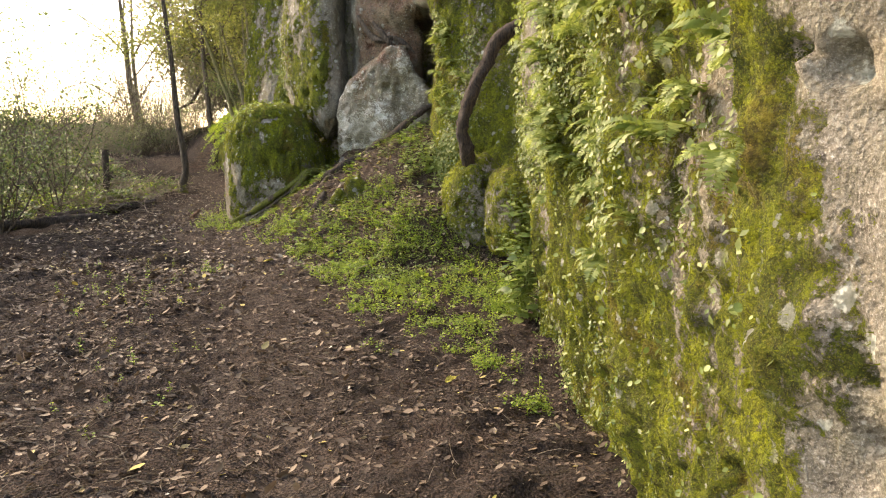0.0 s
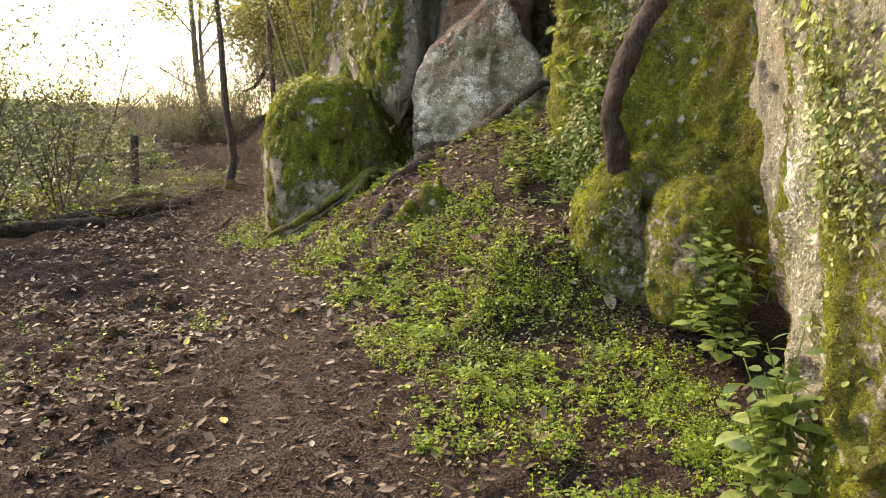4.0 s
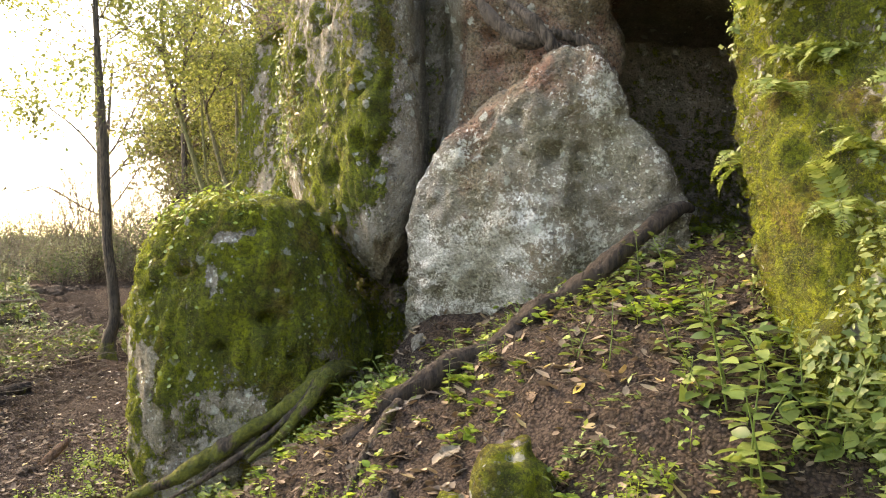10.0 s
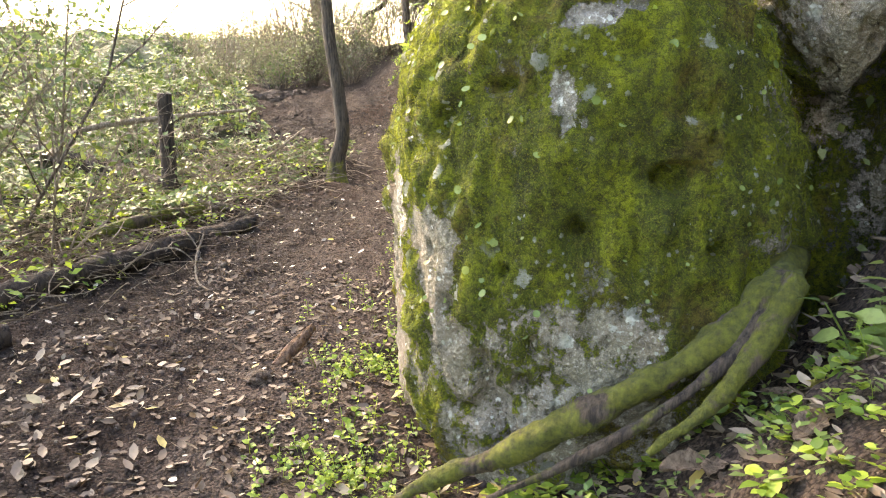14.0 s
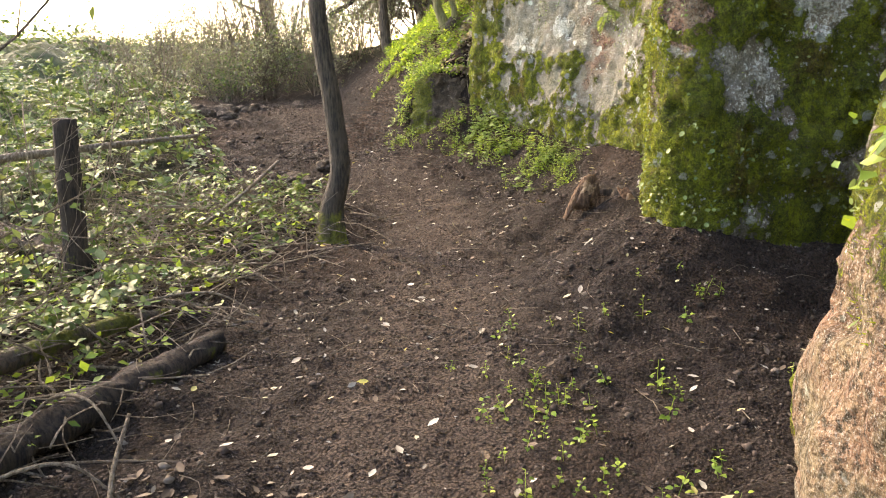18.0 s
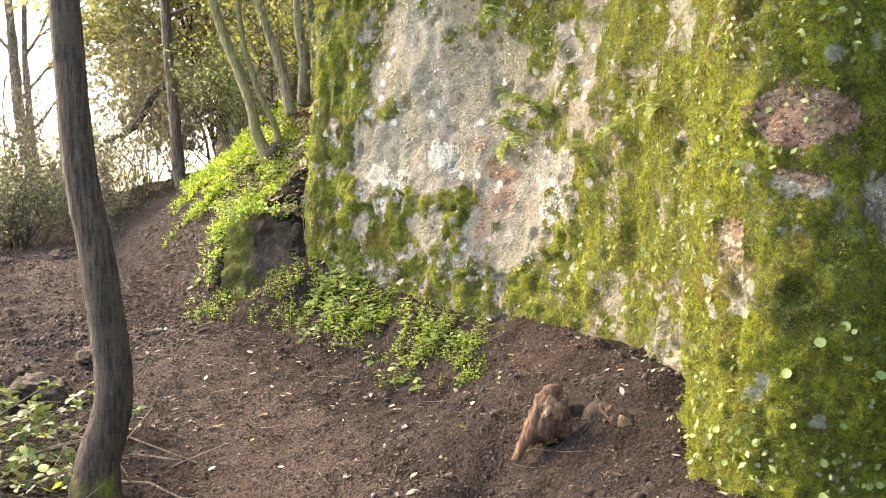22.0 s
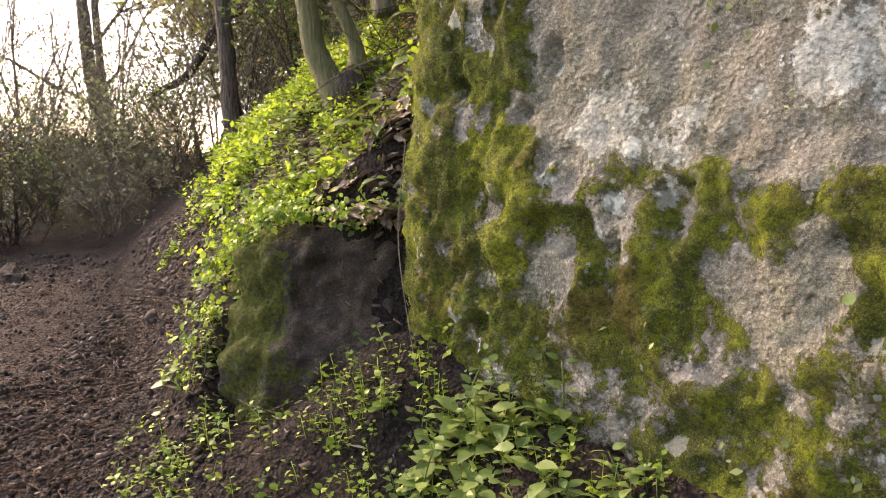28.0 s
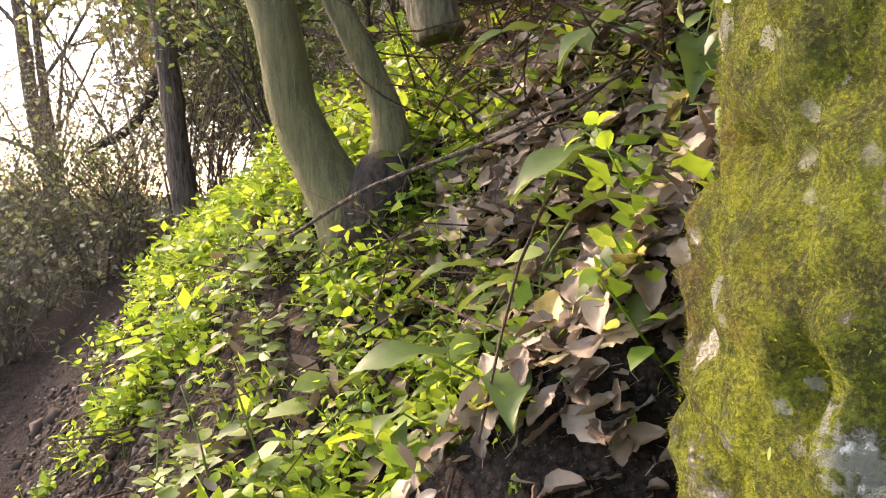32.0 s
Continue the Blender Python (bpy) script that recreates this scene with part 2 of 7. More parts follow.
def rock_material():
    m = Mat("tuff_rock")
    big, mid, fine = m.noise(1.7, 5), m.noise(9, 6, 0.65), m.noise(55, 5, 0.7)
    grain = m.voronoi(70)
    stone = m.ramp(mid, (0.27, (0.095, 0.084, 0.066)), (0.5, (0.20, 0.180, 0.145)), (0.72, (0.34, 0.31, 0.255)))
    stone = m.mix(m.step(big, 0.45, 0.7), stone, (0.22, 0.175, 0.125))
    stone = m.mix(m.step(fine, 0.52, 0.75), stone, (0.44, 0.425, 0.37))
    stone = m.mix(m.step(m.noise(24, 3, 0.5), 0.60, 0.70), stone, (0.10, 0.09, 0.075))
    ochre = m.ramp(mid, (0.3, (0.085, 0.040, 0.024)), (0.5, (0.200, 0.100, 0.062)), (0.72, (0.35, 0.215, 0.145)))
    ochre = m.mix(m.step(fine, 0.5, 0.38), ochre, (0.035, 0.020, 0.014))
    stone = m.mix(m.step(m.math('ADD', m.attr("ochre"), m.math('MULTIPLY', m.math('SUBTRACT', mid, 0.5), 0.7)), 0.35, 0.65), stone, ochre)
    pale = m.ramp(fine, (0.3, (0.27, 0.265, 0.235)), (0.5, (0.47, 0.465, 0.41)), (0.66, (0.70, 0.70, 0.64)))
    lich = m.math('ADD', m.math('ADD', m.attr("pale"), m.math('MULTIPLY', m.math('SUBTRACT', fine, 0.5), 1.1)), m.math('MULTIPLY', m.math('SUBTRACT', mid, 0.5), 0.6))
    stone = m.mix(m.step(lich, 0.46, 0.56), stone, pale)
    moss_noise = m.noise(42, 8, 0.78)
    speck = m.noise(190, 4, 0.75)
    stone = m.mix(m.math('MULTIPLY', m.step(m.noise(2.3, 6, 0.7), 0.38, 0.62), 0.6), stone, m.mix(m.step(fine, 0.4, 0.65), (0.085, 0.080, 0.042), (0.24, 0.225, 0.13)))
    stone = m.mix(m.step(speck, 0.56, 0.68), stone, m.mix(0.55, stone, (0.56, 0.54, 0.48)))
    stone = m.mix(m.step(speck, 0.45, 0.34), stone, m.mix(0.6, stone, (0.05, 0.045, 0.04)))
    green = m.ramp(m.noise(7, 8, 0.70, (1, 1, 0.42)), (0.30, (0.050, 0.072, 0.012)), (0.43, (0.135, 0.175, 0.020)), (0.55, (0.275, 0.33, 0.022)), (0.68, (0.47, 0.53, 0.028)))
    green = m.mix(m.step(moss_noise, 0.42, 0.54), m.mix(0.68, green, (0.040, 0.044, 0.016)), green)
    green = m.mix(m.step(m.noise(19, 6, 0.72), 0.50, 0.40), green, m.mix(0.5, green, (0.060, 0.052, 0.022)))
    green = m.mix(m.step(speck, 0.50, 0.66), green, m.mix(0.5, green, (0.55, 0.54, 0.05)))
    green = m.mix(m.math('MULTIPLY', m.step(m.noise(3.1, 7, 0.70), 0.52, 0.66), 0.7), green, m.mix(m.step(moss_noise, 0.38, 0.6), (0.085, 0.055, 0.018), (0.27, 0.185, 0.040)))
    tuft = m.noise(300, 3, 0.75)
    green = m.mix(m.step(tuft, 0.52, 0.44), green, m.mix(0.45, green, (0.03, 0.034, 0.01)))
    stone = m.mix(m.step(tuft, 0.54, 0.62), stone, m.mix(0.28, stone, (0.58, 0.56, 0.50)))
    edge = m.math('ADD', m.attr("moss"), m.math('MULTIPLY', m.math('SUBTRACT', m.noise(15, 9, 0.80), 0.5), 2.0))
    is_moss = m.step(edge, 0.45, 0.55)
    dots = m.math('MULTIPLY', m.math('SUBTRACT', 1.0, m.step(m.voronoi(19), 0.08, 0.14)), m.step(m.noise(2.7, 3), 0.52, 0.62))
    spots = m.math('MULTIPLY', m.math('SUBTRACT', 1.0, m.step(m.math('ADD', m.voronoi(7.5), m.math('MULTIPLY', m.noise(34, 6, 0.75), 0.55)), 0.45, 0.51)), m.step(m.noise(1.9, 3), 0.45, 0.55))
    full = m.mix(is_moss, stone, green)
    flecks = m.math('MULTIPLY', m.math('SUBTRACT', 1.0, m.step(m.math('ADD', m.voronoi(26), m.math('MULTIPLY', m.noise(90, 5, 0.75), 0.6)), 0.47, 0.53)), m.step(m.noise(3.3, 4), 0.52, 0.60))
    full = m.mix(m.math('MULTIPLY', flecks, 0.8), full, m.ramp(fine, (0.3, (0.36, 0.38, 0.31)), (0.65, (0.64, 0.66, 0.57))))
    full = m.mix(m.math('MULTIPLY', spots, 0.85), full, m.ramp(fine, (0.3, (0.33, 0.35, 0.29)), (0.65, (0.58, 0.60, 0.52))))
    m.base(m.mix(m.math('MULTIPLY', dots, 0.6), full, (0.42, 0.43, 0.33)))
    pits = m.step(m.voronoi(16), 0.05, 0.22)
    h = m.math('ADD', m.math('MULTIPLY', mid, 0.8), m.math('MULTIPLY', fine, 0.5))
    h = m.math('ADD', h, m.math('MULTIPLY', pits, 0.35))
    h = m.math('ADD', h, m.math('MULTIPLY', grain, 0.25))
    hm = m.math('ADD', m.math('MULTIPLY', moss_noise, 2.2), m.math('MULTIPLY', speck, 1.0))
    hm = m.math('ADD', hm, m.math('MULTIPLY', m.voronoi(75), 0.9))
    hm = m.math('ADD', hm, 0.5)
    mixh = m.mix(is_moss, h, hm)
    m.rough(0.92)
    m.b.inputs["Specular IOR Level"].default_value = 0.25
    return m.bump(mixh, 1.0, 0.034).m


def soil_material():
    m = Mat("damp_soil")
    big, mid, fine = m.noise(0.9, 5), m.noise(7, 6, 0.65), m.noise(60, 5, 0.7)
    c = m.ramp(mid, (0.3, (0.018, 0.013, 0.011)), (0.5, (0.042, 0.030, 0.024)), (0.72, (0.080, 0.058, 0.046)))
    c = m.mix(m.step(fine, 0.55, 0.75), c, (0.115, 0.088, 0.070))
    c = m.mix(m.step(big, 0.45, 0.62), c, m.mix(0.5, c, (0.085, 0.052, 0.036)))
    trod = m.math('ADD', m.attr("trod"), m.math('MULTIPLY', m.math('SUBTRACT', mid, 0.5), 0.8))
    c = m.mix(m.math('MULTIPLY', m.step(trod, 0.3, 1.1), 0.7), c, m.ramp(fine, (0.3, (0.085, 0.060, 0.046)), (0.7, (0.165, 0.122, 0.095))))
    c = m.mix(m.step(m.attr("green"), 0.1, 0.9), c, m.ramp(mid, (0.3, (0.02, 0.024, 0.009)), (0.7, (0.05, 0.055, 0.018))))
    crumb = m.math('ADD', m.voronoi(75), m.math('MULTIPLY', m.noise(140, 4, 0.7), 0.5))
    c = m.mix(m.step(crumb, 0.62, 0.95), c, m.mix(0.75, c, (0.010, 0.007, 0.006)))
    c = m.mix(m.step(m.noise(230, 3, 0.7), 0.60, 0.70), c, m.mix(0.5, c, (0.22, 0.18, 0.15)))
    m.base(c).rough(0.95)
    m.b.inputs["Specular IOR Level"].default_value = 0.2
    h = m.math('ADD', m.math('MULTIPLY', m.voronoi(28), 0.6), m.math('MULTIPLY', fine, 0.7))
    h = m.math('SUBTRACT', h, m.math('MULTIPLY', crumb, 0.7))
    h = m.math('ADD', h, m.math('MULTIPLY', m.noise(180, 3, 0.6), 0.35))
    return m.bump(h, 1.0, 0.04).m


def bark_material(name, dark, pale, mossy=0.0, foot=None):
    m = Mat(name)
    n = m.noise(55, 7, 0.72, (1, 1, 0.14))
    c = m.ramp(n, (0.40, dark), (0.60, pale))
    c = m.mix(m.step(m.noise(5, 4), 0.55, 0.7), c, tuple(0.5 * (a + b) * 1.25 for a, b in zip(dark, pale)))
    if mossy:
        g = m.ramp(m.noise(40, 4, 0.7), (0.3, (0.045, 0.055, 0.008)), (0.7, (0.19, 0.20, 0.02)))
        c = m.mix(m.step(m.noise(4.5, 5, 0.65), 0.62 - mossy, 0.70 - mossy), c, g)
    if foot:
        sep = m.node("ShaderNodeSeparateXYZ")
        m.link(m.coords(), sep.inputs[0])
        low = m.math('ADD', sep.outputs[2], m.math('MULTIPLY', m.noise(7, 5, 0.7), 1.1))
        g = m.ramp(m.noise(40, 4, 0.7), (0.3, (0.06, 0.07, 0.01)), (0.7, (0.26, 0.27, 0.02)))
        c = m.mix(m.step(m.math('MULTIPLY', low, -1.0), -foot[1], -foot[0]), c, g)
    h = m.math('ADD', m.math('MULTIPLY', n, 1.6), m.math('MULTIPLY', m.noise(110, 3), 0.4))
    return m.base(c).rough(0.9).bump(h, 1.0, 0.03).m


def leaf_material(name, stops, rough=0.55, through=0.45, back=None):
    """Leaf: colour differs leaf by leaf; some light passes through."""
    m = Mat(name)
    isl = m.node("ShaderNodeNewGeometry").outputs["Random Per Island"]
    c = m.ramp(isl, *stops)
    c = m.mix(m.step(m.noise(45, 3), 0.4, 0.75), c, m.mix(0.3, c, (0.02, 0.03, 0.01)))
    m.base(c).rough(rough)
    m.b.inputs["Specular IOR Level"].default_value = 0.35
    if through:
        tr = m.node("ShaderNodeBsdfTranslucent")
        m.link(m.mix(0.22, c, (0.45, 0.5, 0.03), 'ADD') if through > 0.3 else c, tr.inputs["Color"])
        mx = m.node("ShaderNodeMixShader")
        mx.inputs[0].default_value = through
        m.link(m.b.outputs[0], mx.inputs[1])
        m.link(tr.outputs[0], mx.inputs[2])
        m.link(mx.outputs[0], m.t.nodes["Material Output"].inputs["Surface"])
    return m.m


ROCK = rock_material()
SOIL = soil_material()
BARK = bark_material("grey_brown_bark", (0.030, 0.023, 0.017), (0.17, 0.130, 0.095))
BARK_FOOT = bark_material("moss_footed_bark", (0.022, 0.017, 0.012), (0.115, 0.088, 0.062), 0.0, (0.95, 1.25))
BARK_PALE = bark_material("olive_bark", (0.10, 0.092, 0.052), (0.29, 0.265, 0.165))
BARK_MOSS = bark_material("mossy_bark", (0.045, 0.034, 0.024), (0.16, 0.115, 0.08), 0.22)
BARK_DARK = bark_material("rotten_bark", (0.014, 0.010, 0.008), (0.085, 0.060, 0.043), 0.02)
TWIG = bark_material("dry_twig", (0.12, 0.09, 0.065), (0.33, 0.27, 0.20))

# ---------- the ground ----------
WALL_LINE = np.array([(-2.0, 17.2), (-3.3, 17.0), (-3.36, 17.4), (-3.15, 18.3), (-3.2, 18.9), (-3.45, 19.8), (-4.3, 20.8), (-4.85, 21.3)])
PATH_LINE = np.array([(-0.6, -2), (-0.7, 3), (-1.2, 6.5), (-2.0, 9), (-3.3, 11.5), (-4.2, 14), (-4.55, 17), (-5.0, 19), (-6.3, 21), (-7.6, 23.2), (-8.3, 25)])

# gentle rises and hollows: centre, half-widths, height
RISES = [(-1.85, 11.45, 0.6, 0.8, 0.20), (-0.35, 9.0, 0.5, 0.5, 0.24), (-3.4, 16.75, 0.6, 0.6, 0.20), (-3.95, 18.75, 0.4, 0.5, 0.17), (-5.5, 18.5, 0.5, 0.6, -0.10), (-5.1, 20.95, 0.3, 0.22, -0.13), (-5.2, 22.02, 0.28, 0.28, -0.25), (-3.7, 9.3, 1.2, 1.4, -0.08), (-1.5, 12.3, 0.25, 0.3, 0.08), (-3.62, 18.18, 0.28, 0.2, 0.09), (-5.42, 22.42, 0.3, 0.28, -0.13), (-1.05, 11.75, 0.5, 0.25, -0.08)]


def line_distance(x, y, line):
    best = np.full(x.shape, 1e9)
    for (ax, ay), (bx, by) in zip(line[:-1], line[1:]):
        dx, dy = bx - ax, by - ay
        t = np.clip(((x - ax) * dx + (y - ay) * dy) / (dx * dx + dy * dy), 0, 1)
        best = np.minimum(best, np.hypot(x - ax - t * dx, y - ay - t * dy))
    return best


def ground_z(x, y, rough=True):
    x, y = np.asarray(x, float), np.asarray(y, float)
    z = np.interp(y, [-60, 0, 5, 7.4, 10.3, 13.2, 18, 19.5, 20.2, 21.7, 24, 30, 45, 400], [-.4, -.05, -.02, .15, .30, .33, .48, .60, .72, .95, 1.15, 1.5, 1.7, 1.2])
    z = np.where(x < -9, z + 0.12 * smooth(-x, 9, 16), z)
    r = np.hypot(x - 0.2, (y - 12) / 1.35)
    cone = np.interp(r, [0, .5, 1.1, 1.45, 1.65, 2.07, 2.45, 2.75, 3.3], [1.62, 1.48, 1.18, .93, .72, .42, .15, .04, 0])
    z = z + cone * smooth(x, -3.4, -2.2) * (1 - smooth(y, 12.6, 13.6))
    z = z + 0.33 * np.exp(-((x + 1.35) / 0.4) ** 2 - ((y - 12.5) / 0.3) ** 2)
    d = line_distance(x, y, WALL_LINE)
    z = z + (0.27 + 0.13 * smooth(y, 17.5, 18.6) * (1 - smooth(y, 19.4, 20.4))) * (1 - smooth(d, 0.0, 0.85)) * smooth(y, 16.2, 17.2)
    s = (x + 5.9) * 0.89 + (y - 21.3) * 0.455
    k = smooth(x, -6.0, -5.65)
    front = k * smooth(y, 21.62, 21.84) + (1 - k) * smooth(y, 21.1, 21.6)
    z = z + np.interp(s, [0, .4, .85, 1.5, 3, 6], [0, .5, 1.10, 1.55, 2.3, 2.8]) * front * smooth(s, -0.1, 0.3) * (1 - 0.5 * smooth(y, 23, 26) * smooth(-x, 5.6, 6.6)) * (1 - smooth(y, 28, 34))
    z = z + 0.17 * np.exp(-((x + 5.1) / 0.5) ** 2 - ((y - 21.42) / 0.36) ** 2)
    for cx, cy, wx, wy, h in RISES:
        z = z + h * np.exp(-((x - cx) / wx) ** 2 - ((y - cy) / wy) ** 2)
    z = z + 2.5 * smooth(x, 2.6, 4.5) * smooth(-np.abs(x), -40, -8)
    if rough:
        P = np.stack([x, y, np.zeros_like(x)], -1).reshape(-1, 3)
        near = np.exp(-((P[:, 0] + 3) / 14) ** 2)
        n = 0.05 * fbm(P, 0.9, 3, 5) + 0.032 * fbm(P, 5, 3, 9) + 0.026 * fbm(P, 14, 3, 12)
        clod = np.clip(fbm(P, 3.3, 3, 21), 0, 1) * 0.10
        pd = line_distance(P[:, 0], P[:, 1], PATH_LINE)
        n = n + clod * smooth(pd, 0.25, 0.9)
        z = z + (n * near).reshape(z.shape)
    return z


def axis(lo, hi, step, far):
    inner = np.arange(lo, hi + step / 2, step)
    out = []
    d, p = step, 0.0
    while p < far:
        d *= 1.28
        p += d
        out.append(p)
    out = np.array(out)
    return np.concatenate([lo - out[::-1], inner, hi + out])


def build_ground():
    xs, ys = axis(-8.5, 1.4, 0.04, 700), axis(1.6, 24.0, 0.04, 900)
    X, Y = np.meshgrid(xs, ys)
    Z = ground_z(X, Y)
    nx, ny = len(xs), len(ys)
    i = np.arange(ny - 1)[:, None] * nx + np.arange(nx - 1)[None]
    quads = np.stack([i, i + 1, i + nx + 1, i + nx], -1).reshape(-1, 4)
    x, y = X.ravel(), Y.ravel()
    pd = line_distance(x, y, PATH_LINE)
    r = np.hypot(x - 0.2, (y - 12) / 1.35)
    trod = np.maximum(1 - smooth(pd, 0.2, 0.75), np.maximum(1.0 * (1 - smooth(r, 2.4, 3.0)), 0.6 * (1 - smooth(y, 8.5, 10.5))))
    green = np.maximum(smooth(-x, 6.2, 7.5) * smooth(pd, 1.2, 2.2), 0)
    me = mesh_from("ground", np.stack([x, y, Z.ravel()], -1), [quads], SOIL, {"trod": trod, "green": green})
    thing("ground", me, "dark damp trampled soil with leaf litter", "ground", kind="structure")


build_ground()

# ---------- rock ----------


def loft(name, levels, back, material, moss, pale=None, ochre=None, step=0.03, amp=(0.10, 0.035, 0.012), seed=0, top=None, blur=2, strata=0.0, ribs=0.0, cushion=0.05, holes=1.0, pits=(), key=None):
    """A closed rock: levels are (z, front points), all with as many points; back are the points behind, the same at all levels."""
    zs = np.array([l[0] for l in levels], float)
    L0 = np.array(levels[len(levels) // 2][1], float)
    length = np.hypot(*np.diff(L0, axis=0).T).sum()
    nu = max(12, int(length / step))
    rows = np.array([curve_points(l[1], nu) for l in levels])
    nb = len(back)
    B = np.repeat(np.array(back, float)[None], len(zs), 0) if nb else np.zeros((len(zs), 0, 2))
    rows = np.concatenate([rows, B], 1)
    zv = np.linspace(zs[0], zs[-1], max(6, int((zs[-1] - zs[0]) / step)))
    G = np.stack([np.stack([np.interp(zv, zs, rows[:, k, a]) for k in range(nu + nb)], 1) for a in (0, 1)], -1)
    for _ in range(blur):
        for _ in range(4):
            G[1:-1] = 0.25 * G[:-2] + 0.5 * G[1:-1] + 0.25 * G[2:]
    V = np.concatenate([G, np.repeat(zv[:, None, None], nu + nb, 1)], -1)
    n = nu + nb
    du = np.roll(V, -1, 1) - np.roll(V, 1, 1)
    dv = np.gradient(V, axis=0)
    N = np.cross(du, dv)
    N /= np.linalg.norm(N, axis=-1)[..., None] + 1e-9
    area = 0.5 * (L0[:, 0] * np.roll(L0[:, 1], -1) - np.roll(L0[:, 0], -1) * L0[:, 1]).sum() if not nb else None
    ring = np.concatenate([L0, np.array(back, float)]) if nb else L0
    area = 0.5 * (ring[:, 0] * np.roll(ring[:, 1], -1) - np.roll(ring[:, 0], -1) * ring[:, 1]).sum()
    if area < 0:
        N = -N
    P, Nf = V.reshape(-1, 3), N.reshape(-1, 3)
    soft = np.ones((len(zv), n))
    soft[:, nu:] = 0
    soft = soft.ravel()
    ridge = 1 - np.abs(fbm(P, 1.1, 3, seed + 3)) * 2
    d = amp[0] * (0.7 * fbm(P, 0.8, 3, seed) + 0.4 * (ridge - 0.6)) + amp[1] * fbm(P, 4, 4, seed + 7, (1, 1, 1.5)) + amp[2] * fbm(P, 18, 3, seed + 11)
    if strata:
        d = d + strata * fbm(P, 3.0, 4, seed + 51, (1.6, 1.6, 0.22))
    if ribs:
        d = d + ribs * fbm(P, 2.6, 4, seed + 57, (1, 1, 4.5))
    hole = fbm(P, 6.5, 2, seed + 31)
    d = d - 0.075 * holes * smooth(hole, 0.40, 0.58) * (amp[1] / 0.035)
    for c, r, deep in pits:
        d = d - deep * smooth(-np.linalg.norm((P - np.array(c)) * np.array([0.3, 1, 1]), axis=1), -1.4 * r, -0.6 * r)
    mo = np.clip(moss(P, Nf), 0, 1)
    d = d + 0.022 * smooth(mo + 0.5 * fbm(P, 12, 3, seed + 40), 0.35, 0.8) + cushion * mo * (np.abs(vnoise(P * np.array([9.5, 9.5, 6.0]), seed + 44)) + 0.55 * np.abs(vnoise(P * np.array([23, 23, 15.0]), seed + 45)) - 0.45) + 0.012 * mo * fbm(P, 30, 2, seed + 46)
    P = P + Nf * (d * soft)[:, None]
    i = np.arange(len(zv) - 1)[:, None] * n
    j = np.arange(n)[None]
    k = (j + 1) % n
    quads = np.stack([i + j, i + k, i + n + k, i + n + j], -1).reshape(-1, 4)
    c = P[-n:].mean(0) + np.array([0, 0, 0.12 if top is None else top])
    cb = P[:n].mean(0)
    V = np.vstack([P, c, cb])
    s = np.arange(n)
    last = (len(zv) - 1) * n
    caps = np.vstack([np.stack([last + s, last + (s + 1) % n, np.full(n, len(P))], -1), np.stack([(s + 1) % n, s, np.full(n, len(P) + 1)], -1)])
    if area < 0:
        quads, caps = quads[:, ::-1], caps[:, ::-1]
    pad = lambda a: np.concatenate([a, [0.5, 0]])
    zero = np.zeros(len(P))
    pa = np.clip(pale(P, Nf), 0, 1) if pale else zero
    oc = np.clip(ochre(P, Nf), 0, 1) if ochre else zero
    me = mesh_from(name, V, [quads, caps], material, {"moss": pad(mo), "pale": pad(pa), "ochre": pad(oc)})
    SURF[key or name] = (P, Nf, mo, soft > 0)
    return me


SURF = {}


def shifted(pts, dx=0.0, dy=0.0):
    return [(x + dx, y + dy) for x, y in pts]


def blob(P, centre, size, seed=0, wobble=0.35):
    """1 inside an uneven patch round centre, 0 outside."""
    q = (P - np.array(centre)) / np.array(size)
    ragged = fbm(P, 4 + 0.35 / min(size), 5, seed)
    return smooth(1.0 + wobble * ragged * 2.6 - np.linalg.norm(q, axis=1), -0.25, 0.35)


